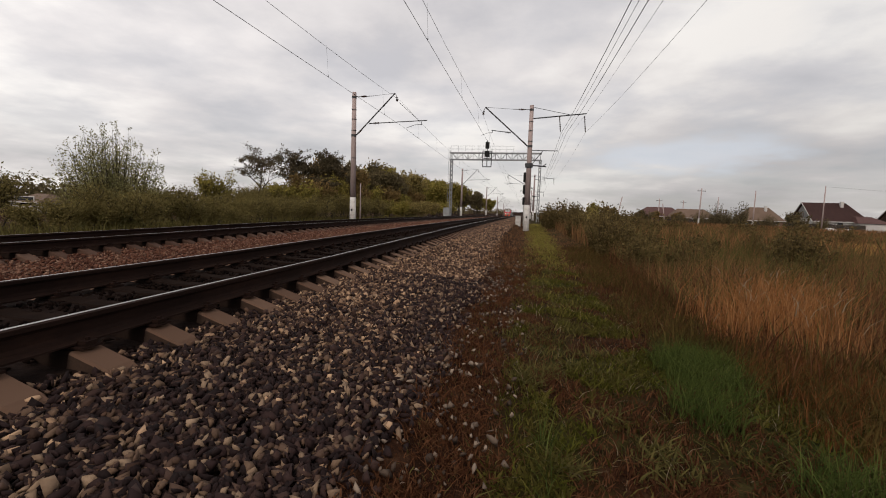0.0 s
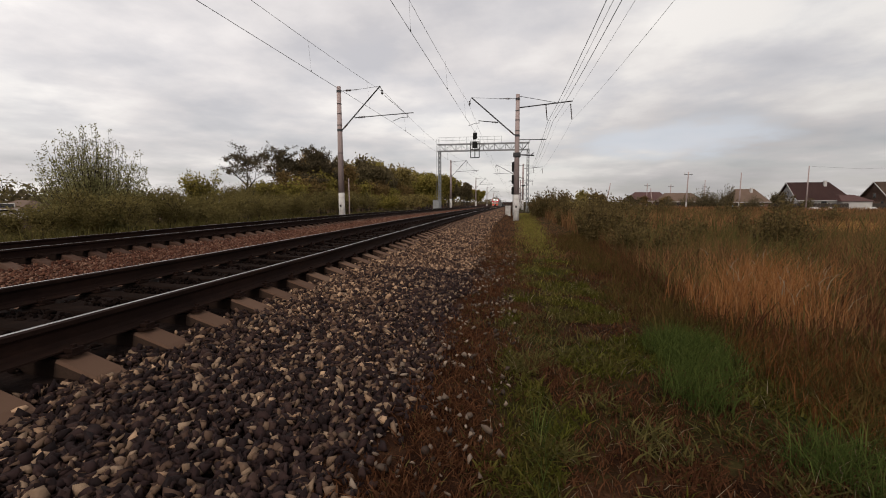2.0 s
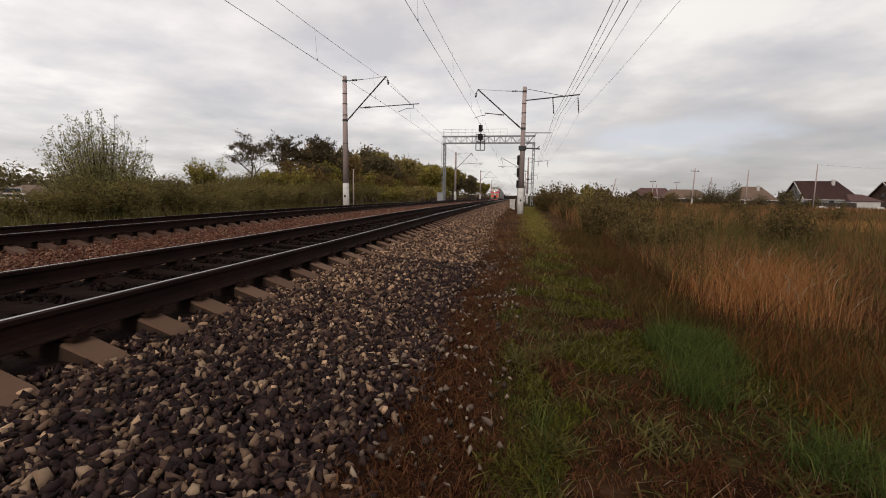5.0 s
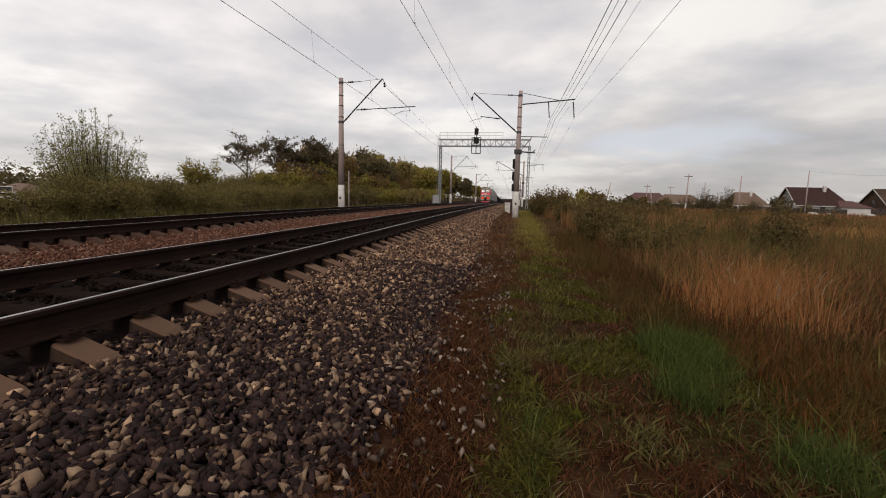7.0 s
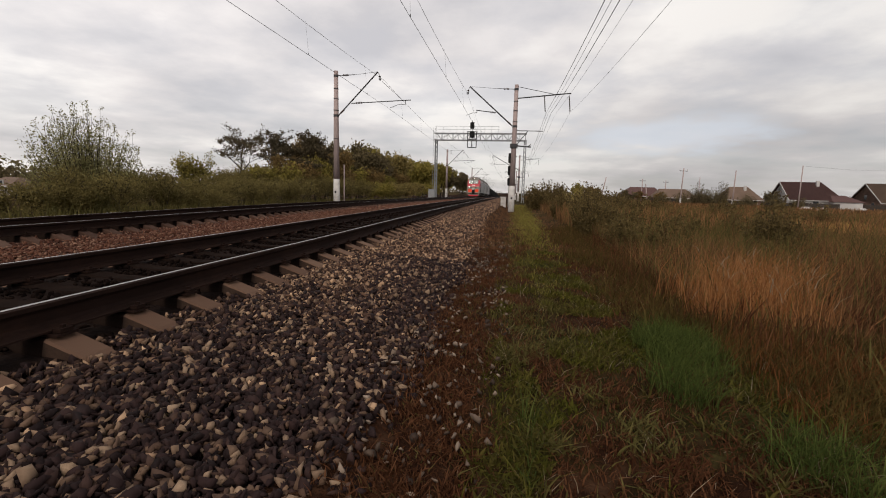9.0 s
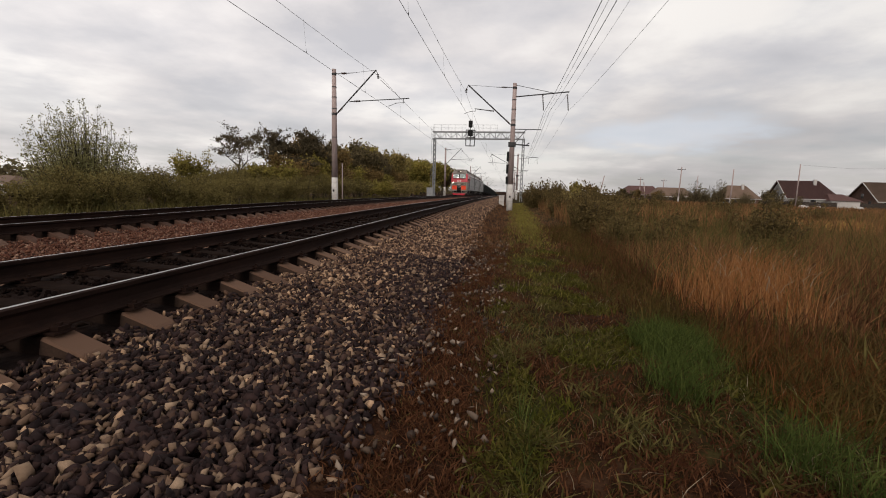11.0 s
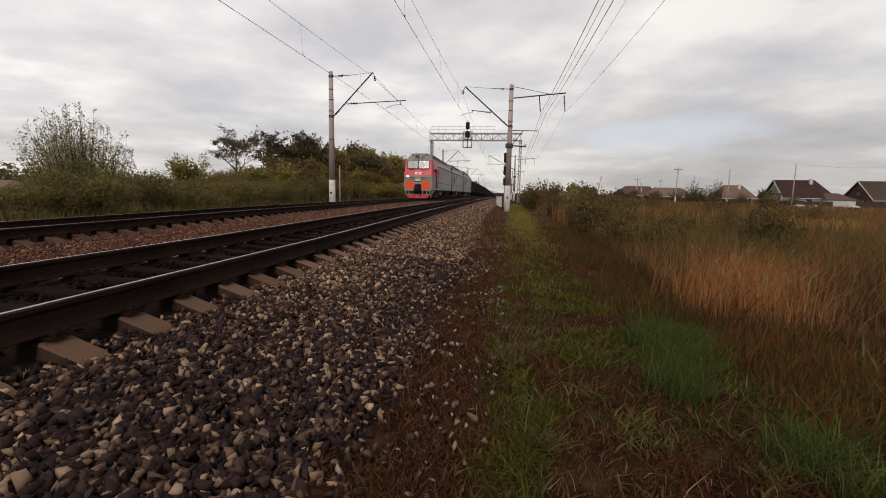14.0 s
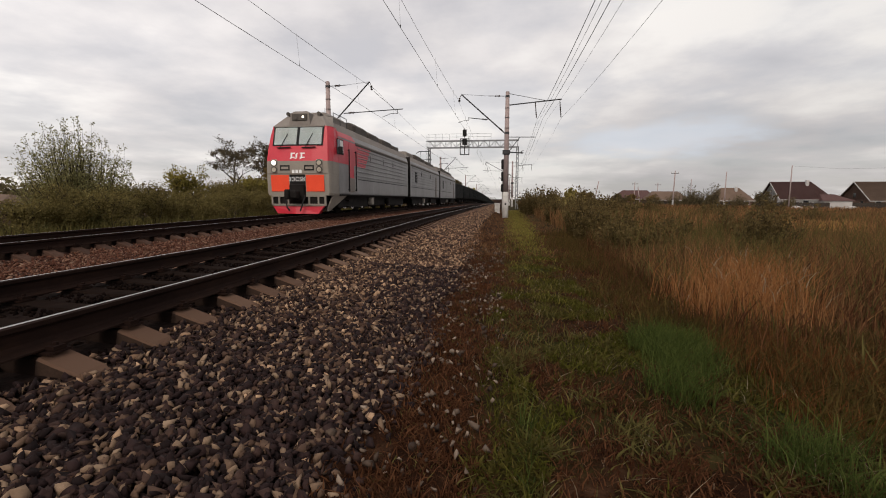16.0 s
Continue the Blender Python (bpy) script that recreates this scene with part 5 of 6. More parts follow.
P = P[~green_spots(P[:, 0], P[:, 1]) | (P[:, 0] < -0.1)]
blades("withered_clumps", P, vr(P, 0.02, 0.065), vr(P, 0.006, 0.014), 0.8, M["g_red"], "reddish withered clumps on the verge", "withered plants")
P = scatter(90000, 0.1, 2.4, 1.0, 5.2, lambda x, y: lush_zone(x, y) ** 1.6 * (0.25 + 0.75 * patch(x, y, 4.2, 2.0)), 1.0)
blades("lush_grass", P, vr(P, 0.08, 0.26), vr(P, 0.003, 0.007), 0.65, M["g_lush"], "lush green grass tussocks on the verge", "grass")
P = scatter(52000, -0.3, 2.6, 5, 60, lambda x, y: path_zone(x, y) * 0.9 * np.clip((y - 5.0) / 9.0 + 0.25 * np.sin(x * 5 + y), 0.05, 1), 1.6)
blades("path_grass", P, vr(P, 0.04, 0.12), np.interp(P[:, 1], [5, 14], [0.006, 0.016]) * vr(P, 0.7, 1.5), 0.6, M["g_path"], "trodden green grass strip along the ballast", "grass")
P = scatter(24000, -1.35, 3.0, 9, 60, lambda x, y: 0.85 - 0.6 * path_zone(x, y), 1.6)
blades("path_litter", P, vr(P, 0.03, 0.12), vr(P, 0.012, 0.03), 0.9, M["g_foot"], "brown withered plants along the ballast foot", "withered plants")
# tall dry grass
P = scatter(17000, 1.3, 3.4, 2.2, 5.0, lambda x, y: np.maximum(blob(x, y, 2.15, 3.3, 0.55, 0.7), blob(x, y, 1.75, 2.6, 0.25, 0.3)) * (0.3 + 0.7 * patch(x, y, 2.9, 1.0)) * (1 - lush_zone(x, y)), 1.0)
blades("red_stalks", P, vr(P, 0.08, 0.30) * np.interp(P[:, 1], [2.2, 3.4], [0.5, 1.0]), vr(P, 0.002, 0.007), 0.35, M["g_stalk"], "reddish brown dead stalks before the dry grass", "weeds", curl=0.8)
P = scatter(26000, 1.2, 6.5, 3.6, 7.8, lambda x, y: tall_zone(x, y) * (0.25 + 0.75 * patch(x, y, 2.6, 2.0)) * (x > scrub_edge(y) - 0.35 + 0.3 * np.sin(y * 4)), 1.0)
blades("tall_dry_grass", P, vr(P, 0.25, 0.80) * (0.65 + 0.45 * patch(P[:, 0], P[:, 1], 1.7, 3.0)), vr(P, 0.002, 0.008), 0.34, M["g_dry"], "tall dry orange-brown grass standing in the field", "grass", curl=0.9)
P = scatter(420, 1.2, 5.6, 3.6, 7.4, lambda x, y: tall_zone(x, y) * (x > scrub_edge(y) - 0.3), 1.0)
blades("grass_plumes", P + np.c_[0 * P[:, :2], vr(P, 0.15, 0.6)], vr(P, 0.05, 0.18), vr(P, 0.004, 0.010), 0.6, M["g_straw"], "pale seed plumes over the dry grass", "grass", heads=1.0)
P = scatter(1300, -0.2, 3.6, 1.2, 7, None, 1.3)
blades("straw_stalks", P, vr(P, 0.03, 0.13), vr(P, 0.002, 0.006), 0.9, M["g_straw"], "pale straw stalks among the grass", "grass")
P = scatter(9000, 10, 16, 17, 22, lambda x, y: blob(x, y, 12.7, 19.6, 1.5, 1.2), 1.0)
blades("far_dry_grass", P, vr(P, 0.45, 0.80), vr(P, 0.010, 0.020), 0.14, M["g_yellow"], "clump of tall yellow dry grass in the field", "grass")


# tall weeds over the whole field, in three belts that grow coarser with distance
def weed_keep(seed, lo):
    return lambda x, y: np.clip((x > scrub_edge(y)) * (1 - 0.75 * tall_zone(x, y)) * (1 - 0.93 * blob(x, y, 11.6, 17.4, 1.7, 3.2)) * (lo + (patch(x, y, 0.55, seed) > 0.5)), 0, 1)


P = scatter(46000, 1.5, 13, 3.4, 14, weed_keep(0.3, 0.45), 1.0)
z = vr(P, 0.22, 0.80) * np.interp(P[:, 1], [3, 5, 8], [0.30, 0.62, 1.0]) * (0.6 + 0.5 * patch(P[:, 0], P[:, 1], 0.8, 1.2))
blades("brown_weeds", P, z, vr(P, 0.006, 0.014), 0.30, M["g_weed"], "brown withered weeds filling the field", "weeds")
P = scatter(34000, 1.3, 13, 2.2, 15, weed_keep(3.1, 0.22), 1.0)
blades("green_weeds", P, vr(P, 0.20, 0.85) * np.interp(P[:, 1], [2, 5, 8], [0.3, 0.6, 1.0]), vr(P, 0.008, 0.018), 0.35, M["g_weedgreen"], "dull green weeds among the withered ones", "weeds")
P = scatter(15000, 1.5, 3.6, 1.9, 4.2, lambda x, y: np.clip((x - 1.55) / 0.5, 0, 1) * (1 - lush_zone(x, y)) * (0.25 + 0.75 * patch(x, y, 2.2, 6.0)), 1.0)
blades("low_green_weeds", P, vr(P, 0.05, 0.24), vr(P, 0.005, 0.013), 0.6, M["g_low"], "low browning green weeds at the field's edge", "weeds")
P = scatter(22000, 1.0, 2.8, 4.2, 15, lambda x, y: np.clip((x - 1.05 - 0.25 * np.sin(y * 2.1)) / 0.5, 0, 1) * (1 - tall_zone(x, y)) * (0.15 + 0.85 * patch(x, y, 1.9, 4.4)), 1.2)
blades("edge_weeds", P, vr(P, 0.06, 0.32), vr(P, 0.006, 0.014), 0.55, M["g_low"], "browning green weeds where the verge meets the field", "weeds")
P = scatter(12000, 0.9, 2.8, 4.2, 15, lambda x, y: np.clip((x - 0.95) / 0.5, 0, 1) * (1 - tall_zone(x, y)) * (0.15 + 0.85 * patch(x, y, 2.3, 1.4)), 1.2)
blades("edge_litter", P, vr(P, 0.05, 0.22), vr(P, 0.005, 0.012), 0.6, M["g_red"], "reddish withered weeds where the verge meets the field", "weeds")
P = scatter(6000, -0.55, 0.1, 1.0, 12, lambda x, y: 0.25 + 0.75 * (patch(x, y, 3.1, 2.0) > 0.6), 1.5)
blades("foot_weeds", P, vr(P, 0.02, 0.06), vr(P, 0.004, 0.010), 0.8, M["g_weedgreen"], "sparse low weeds at the ballast foot", "weeds")
P = scatter(18000, 1.3, 9, 3.4, 11, lambda x, y: np.clip((x > scrub_edge(y) - 0.4) * (0.35 + 0.65 * patch(x, y, 0.9, 5.2)) * (1 - 0.6 * tall_zone(x, y)), 0, 1), 1.0)
blades("red_weeds", P, vr(P, 0.10, 0.5), vr(P, 0.006, 0.012), 0.35, M["g_red"], "reddish withered weeds in the field", "weeds")
P = scatter(60000, 2.0, 60, 13, 48, weed_keep(1.4, 0.55), 1.2)
blades("middle_weeds", P, vr(P, 0.45, 1.05), vr(P, 0.02, 0.05), 0.25, M["g_weed"], "brown weeds in the middle of the field", "weeds")
P = scatter(26000, 2.0, 60, 13, 48, weed_keep(2.2, 0.1), 1.2)
blades("middle_green_weeds", P, vr(P, 0.45, 1.1), vr(P, 0.02, 0.05), 0.3, M["g_weedgreen"], "dull green weeds in the middle of the field", "weeds")
P = scatter(40000, 3, 140, 46, 110, weed_keep(1.9, 0.6), 1.0)
blades("far_weeds", P, vr(P, 0.5, 1.2), vr(P, 0.06, 0.14), 0.3, M["g_weed"], "brown weeds at the far side of the field", "weeds")
# behind the far track
P = scatter(24000, -30, -11.4, 4, 60, lambda x, y: np.clip(0.35 + (x < -13.0) * 0.6, 0, 1), 1.0)
blades("embankment_grass", P, np.where(P[:, 0] < -13.2, vr(P, 0.2, 0.65), vr(P, 0.03, 0.1)), vr(P, 0.012, 0.03), 0.3, M["g_weedgreen"], "dull green grass behind the far track", "grass")


# ---------------------------------------------------------------- trees and shrubs
M["leaf_field"] = leafmat("dull_field_leaves", [(0.0616, 0.0451, 0.0187), (0.1078, 0.0781, 0.0319), (0.1760, 0.1276, 0.0539)])
M["bark"] = mat("dark_bark", [(0.018, 0.014, 0.011), (0.04, 0.032, 0.026)], 4, rough=0.9, bump=0.01, bscale=20, stretch=(1, 1, 0.3))
M["leaf_willow"] = leafmat("pale_willow_leaves", [(0.110, 0.102, 0.043), (0.19, 0.176, 0.078), (0.31, 0.285, 0.135)])
M["leaf_olive"] = leafmat("olive_leaves", [(0.1081, 0.0930, 0.0237), (0.1953, 0.1615, 0.0405), (0.3167, 0.2527, 0.0692)])
M["leaf_hedge"] = leafmat("dull_hedge_leaves", [(0.0784, 0.0650, 0.0235), (0.1411, 0.1142, 0.0426), (0.2296, 0.1814, 0.0694)])
M["leaf_dark"] = leafmat("dark_autumn_leaves", [(0.066, 0.053, 0.029), (0.118, 0.094, 0.051), (0.190, 0.150, 0.082)])
M["leaf_bare"] = leafmat("last_dark_leaves", [(0.040, 0.032, 0.020), (0.078, 0.062, 0.037), (0.140, 0.110, 0.064)])
M["leaf_yellow"] = leafmat("yellowing_leaves", [(0.11, 0.088, 0.033), (0.20, 0.155, 0.058), (0.32, 0.245, 0.095)])
M["leaf_brown"] = leafmat("browning_leaves", [(0.092, 0.060, 0.025), (0.155, 0.104, 0.042), (0.235, 0.155, 0.062)])


def tree(name, x, y, z, h, w, leafmat_, n_leaf, leaf, label, stems=1, upright=0.5, bare=0.0, seed=1, group="", low=0.25, cat="tree", spread=0.05):
    """A tapered trunk (or several stems) with forking limbs; leaves sit in clumps along the outer twigs."""
    rs = random.Random(seed)
    g = np.random.default_rng(seed)
    t = empty(name, pose(x, y, z), label, cat, group)
    segs, tips = [], []

    def grow(p, d, length, r, depth):
        n = 3
        for i in range(n):
            q = p + d * (length / n)
            r1 = r * (1 - 0.22)
            segs.append((p, q, r, r1))
            d = (d + Vector((rs.uniform(-1, 1), rs.uniform(-1, 1), rs.uniform(-0.2, 0.5) * upright)) * 0.22).normalized()
            p, r = q, r1
            if depth <= 2:
                tips.append((p.copy(), depth))
            if depth > 0 and (i > 0 or depth < 3):
                for _ in range(2 if i == n - 1 else 1):
                    side = Vector((rs.uniform(-1, 1), rs.uniform(-1, 1), 0)).normalized()
                    nd = (d * (0.55 + 0.5 * upright) + side * rs.uniform(0.5, 1.0) + Vector((0, 0, 0.3 * upright))).normalized()
                    grow(p.copy(), nd, length * rs.uniform(0.52, 0.78), r * 0.66, depth - 1)

    for s in range(stems):
        a = 2 * math.pi * s / stems + rs.uniform(-0.4, 0.4)
        sp = 0.0 if stems == 1 else w * 0.16
        d = Vector((math.cos(a) * sp * 0.5 * (1.5 - upright), math.sin(a) * sp * 0.5 * (1.5 - upright), 1)).normalized() if stems > 1 else Vector((rs.uniform(-0.08, 0.08), rs.uniform(-0.08, 0.08), 1)).normalized()
        grow(Vector((math.cos(a) * sp, math.sin(a) * sp, -0.2)), d, h * 0.42, 0.028 * h * (1 if stems == 1 else 0.5), 3 if stems > 1 else 4)
    top = max(p.z for p, _ in tips)
    wid = max(max(abs(p.x), abs(p.y)) for p, _ in tips)
    sx, sz = w / 2 / wid, h / top

    def fit_(p):
        return Vector((p.x * sx, p.y * sx, p.z * sz))
    # limbs
    V, F = [], []
    k = 5
    for a, b, r0, r1 in segs:
        a, b = fit_(a), fit_(b)
        q = (b - a).to_track_quat("Z", "Y")
        base = len(V)
        for c, r in ((a, r0), (b, r1)):
            for j in range(k):
                an = 2 * math.pi * j / k
                V.append(c + q @ Vector((math.cos(an) * max(r, 0.008), math.sin(an) * max(r, 0.008), 0)))
        for j in range(k):
            F.append((base + j, base + (j + 1) % k, base + k + (j + 1) % k, base + k + j))
    trunk = new("trunk", raw_mesh("trunk", np.array(V), np.array(F), M["bark"], True))
    trunk.parent = t
    if stems > 1:
        trunk["kind"] = "stuff"
    # leaves
    T = np.array([fit_(p) for p, dpt in tips])
    if bare:
        T = T[g.uniform(0, 1, len(T)) > bare]
    idx = g.integers(0, len(T), n_leaf)
    C = T[idx] + g.normal(0, spread * w, (n_leaf, 3)) * np.array([1, 1, 0.8])
    C = C[C[:, 2] > low * 0.3]
    n = len(C)
    U = g.normal(0, 1, (n, 3))
    U /= np.linalg.norm(U, axis=1)[:, None]
    Wd = np.cross(U, g.normal(0, 1, (n, 3)))
    Wd /= np.linalg.norm(Wd, axis=1)[:, None]
    s = (leaf * g.uniform(0.6, 1.3, n))[:, None]
    Q = np.stack([C - U * s, C + Wd * s * 0.45, C + U * s, C - Wd * s * 0.45], 1).reshape(-1, 3)
    Fq = np.arange(n * 4).reshape(-1, 4)
    crown = new("crown", raw_mesh("crown", Q, Fq, leafmat_))
    crown.parent = t
    crown["kind"] = "stuff"
    return t


GL = -0.95


def willow(x, y, z, h, w, seed, label, name="willow_shrub", leaf="leaf_willow", count=150, size=0.07, dense=46, group=""):
    """A shrub of many thin upright shoots that fan out from the ground, leafy along their length."""
    g = np.random.default_rng(seed)
    t = empty(name, pose(x, y, z), label, "shrub", group)
    V, F, leaves = [], [], []
    for s in range(count):
        a = g.uniform(0, 2 * np.pi)
        q = g.uniform(0, 1) ** 0.6
        L = h * (1.02 - 0.42 * q * q) * g.uniform(0.62, 1.0)
        out = np.array([np.cos(a), np.sin(a), 0.0])
        wig = g.normal(0, 0.05 * h, 2)
        pts = []
        for u in np.linspace(0, 1, 7):
            p = out * (0.12 * w * q + 0.38 * w * q * u ** 0.8) + np.array([wig[0] * u * np.sin(3 * u), wig[1] * u, L * u])
            pts.append(p)
            if u > 0.12:
                n = int(dense * (1.3 - u) * (1.5 if u < 0.6 else 0.8))
                leaves.append(p + g.normal(0, 1, (n, 3)) * np.array([0.20, 0.20, 0.28]) * (1.3 - u) * h / 5.0)
        for i, (p, r) in enumerate(zip(pts, np.linspace(0.0045 * h, 0.0008 * h, 7))):
            V += [p + r * np.array([np.cos(k), np.sin(k), 0]) for k in (0, 2.1, 4.2)]
            if i:
                b = len(V) - 6
                F += [(b + k, b + (k + 1) % 3, b + 3 + (k + 1) % 3, b + 3 + k) for k in range(3)]
    st = new("stem_tangle", raw_mesh("stem_tangle", np.array(V), np.array(F), M["bark"], True))
    st.parent = t
    st["kind"] = "stuff"
    C = np.concatenate(leaves)
    n = len(C)
    U = g.normal(0, 1, (n, 3)) + np.array([0, 0, 0.6])
    U /= np.linalg.norm(U, axis=1)[:, None]
    W_ = np.cross(U, g.normal(0, 1, (n, 3)))
    W_ /= np.linalg.norm(W_, axis=1)[:, None]
    s = (size * g.uniform(0.6, 1.3, n))[:, None]
    Q = np.stack([C - U * s, C + W_ * s * 0.4, C + U * s, C - W_ * s * 0.4], 1).reshape(-1, 3)
    cr = new("foliage", raw_mesh("foliage", Q, np.arange(n * 4).reshape(-1, 4), M[leaf]))
    cr.parent = t
    cr["kind"] = "stuff"


willow(-18.3, 16.6, GL, 5.0, 4.3, 3, "tall pale green willow shrub with upright thin shoots", count=210, size=0.05, dense=62)
tree("young_tree", -19.3, 24.3, GL, 3.6, 2.6, M["leaf_olive"], 3500, 0.08, "small green tree rising above the hedge", seed=5, stems=3, upright=0.7)
for i, (x_, y_, h_, w_) in enumerate([(-19.6, 20.5, 2.9, 3.6), (-19.2, 27.5, 3.0, 3.8), (-19.8, 30.5, 3.3, 3.8), (-20.5, 13.0, 2.8, 3.6)]):
    tree("hedge_tree", x_, y_, GL, h_ * (0.8 if i == 0 else 1.0), w_, M["leaf_hedge"], 9000, 0.05, "bushy green young tree within the hedge", seed=210 + i, stems=5, upright=0.6, group="hedge trees", low=0.05)
tree("old_tree", -21.3, 32.2, GL, 7.0, 10.4, M["leaf_bare"], 5200, 0.075, "half bare old tree with dark leaves and spreading limbs", seed=11, stems=1, upright=0.42, bare=0.42, spread=0.011)
tree("old_tree", -21.2, 38.4, GL, 6.6, 7.4, M["leaf_bare"], 6500, 0.10, "dark leaved tree standing behind the hedge", seed=12, stems=1, upright=0.2, bare=0.25, spread=0.018)
tree("old_tree", -20.8, 43.0, GL, 7.5, 7.0, M["leaf_bare"], 9500, 0.11, "dense dark leaved tree behind the mast", seed=14, stems=1, upright=0.35, bare=0.12, spread=0.024)
k = 0
for y_, h_, m_ in ((47, 6.4, "leaf_brown"), (52, 6.6, "leaf_dark"), (57, 7.0, "leaf_dark"), (62, 7.0, "leaf_olive"), (68, 7.4, "leaf_dark"), (74, 7.0, "leaf_yellow"), (80, 6.9, "leaf_olive"), (87, 7.2, "leaf_yellow"), (95, 7.4, "leaf_olive"), (104, 8.0, "leaf_olive"), (114, 8.4, "leaf_dark"), (126, 8.8, "leaf_olive"), (140, 8.6, "leaf_dark"), (156, 8.4, "leaf_olive"), (174, 8.4, "leaf_dark"), (194, 8.0, "leaf_olive"), (216, 7.6, "leaf_dark"), (240, 7.0, "leaf_olive")):
    k += 1
    words = {"leaf_brown": "browning", "leaf_dark": "dark leaved", "leaf_olive": "olive green", "leaf_yellow": "yellowing"}[m_]
    tree("wood_tree", -20.5 - (k % 3) * 1.3, y_, GL, h_ + 0.6, 7.4, M[m_], 9000, 0.16 + 0.0014 * y_, words + " autumn tree in the row along the railway", seed=20 + k, stems=4, upright=0.75, group="wood along the railway")


for i, (x_, y_, h_) in enumerate([(-19.0, 32.5, 3.5), (-19.0, 35.5, 4.3), (-19.2, 40.5, 4.7), (-18.6, 45.0, 4.4), (-18.8, 50.0, 4.4), (-18.6, 55.5, 4.6), (-19.0, 62.0, 4.8), (-18.8, 70.0, 4.8)]):
    tree("understorey_tree", x_, y_, GL, h_, 4.6, M["leaf_brown" if i % 2 else "leaf_olive"], 5200, 0.13, "low autumn tree under the row along the railway", seed=170 + i, stems=5, upright=0.7, group="wood along the railway", low=0.05)


def shrub(x, y, z, h, w, m_, label, seed, n=3200, leaf=0.09):
    tree("shrub", x, y, z, h, w, M[m_], n, leaf, label, stems=5, upright=0.7, seed=seed, group="hedge shrubs", cat="shrub", low=0.02)


hedge = [(-17.2, 13.9, 1.6, 2.2), (-16.3, 15.4, 2.1, 3.4), (-17.2, 18.0, 2.4, 3.6), (-16.6, 20.6, 2.0, 3.2), (-17.0, 23.0, 2.1, 3.4), (-16.4, 26.0, 2.0, 3.4), (-16.8, 29.0, 2.2, 3.6), (-17.2, 32.5, 2.4, 4.0), (-17.0, 36.5, 2.5, 4.2), (-17.4, 41.0, 2.8, 4.4), (-17.0, 46.0, 2.6, 4.4)]
for i, (x_, y_, h_, w_) in enumerate(hedge):
    shrub(x_, y_, -0.85, h_ * (0.82 if i in (2, 3) else 1.0) * (0.92 + 0.16 * (i % 3) / 2), w_ + 0.8, "leaf_hedge", "dull olive shrub in the hedge behind the track", 50 + i, 14000, 0.045)
for i, (x_, y_, h_, w_) in enumerate([(-16.2, 52, 2.4, 4.2), (-16.0, 58, 2.6, 4.6), (-16.4, 64, 2.6, 4.8), (-16.2, 71, 2.9, 5.0), (-16.8, 79, 3.0, 5.2), (-17.0, 90, 3.2, 5.6)]):
    shrub(x_, y_, -0.85, h_, w_, "leaf_yellow" if i in (1, 2, 3) else "leaf_olive", "yellowish green shrub before the wood", 70 + i, 3600, 0.14)
# scrub on the near side, by the right-hand mast and into the field
for i, (x_, y_, h_, w_, m_) in enumerate([(2.3, 9.6, 0.9, 1.1, "leaf_olive"), (2.8, 10.8, 1.15, 1.3, "leaf_olive"), (2.4, 14.6, 1.2, 1.2, "leaf_olive"), (2.5, 13.0, 1.16, 1.0, "leaf_dark"), (3.4, 15.5, 1.32, 1.6, "leaf_olive"), (4.6, 13.0, 0.92, 1.4, "leaf_olive"), (3.2, 20, 1.77, 2.0, "leaf_olive"), (5.0, 22, 1.6, 2.2, "leaf_olive"), (4.0, 27, 2.07, 2.4, "leaf_yellow"), (6.6, 25, 1.35, 2.2, "leaf_olive"), (5.6, 32, 2.20, 2.6, "leaf_olive"), (8.5, 30, 1.5, 2.4, "leaf_dark"), (3.9, 38, 2.20, 2.4, "leaf_olive"), (7.2, 38, 2.0, 2.8, "leaf_olive"), (11.0, 36, 1.5, 2.6, "leaf_dark"), (9.8, 44, 1.9, 3.0, "leaf_olive"), (5.2, 48, 2.56, 3.0, "leaf_olive"), (3.9, 11.2, 0.85, 1.1, "leaf_olive"), (6.6, 14.0, 1.10, 1.3, "leaf_dark"), (3.0, 9.2, 0.68, 0.8, "leaf_olive"), (5.9, 10.9, 1.40, 1.5, "leaf_dark"), (5.75, 10.6, 1.2, 1.1, "leaf_dark"), (2.4, 40.0, 2.5, 2.4, "leaf_olive"), (3.3, 43.0, 2.8, 2.8, "leaf_olive"), (2.2, 46.0, 2.5, 2.2, "leaf_olive"), (3.6, 36.0, 2.3, 2.4, "leaf_dark"), (7.4, 14.2, 1.1, 1.0, "leaf_dark"), (2.1, 12.4, 1.15, 0.8, "leaf_dark"), (2.9, 17.5, 1.25, 1.6, "leaf_olive"), (2.7, 24.0, 1.6, 1.8, "leaf_olive"), (13.0, 30.0, 1.3, 2.6, "leaf_olive"), (18.0, 40.0, 1.7, 3.0, "leaf_dark"), (15.0, 24.0, 1.35, 2.4, "leaf_olive"), (24.0, 44.0, 1.6, 3.2, "leaf_olive")]):
    willow(x_, y_, float(gz(x_, y_)), h_ + (0.20 if x_ < 3.3 and 11.5 < y_ < 16 else 0.0), w_, 90 + i, "scrubby thin-stemmed bush in the overgrown field", "field_bush", {"leaf_olive": "leaf_field", "leaf_dark": "leaf_field"}.get(m_, m_), 46, 0.028 + 0.0014 * y_, 20, "field bushes")
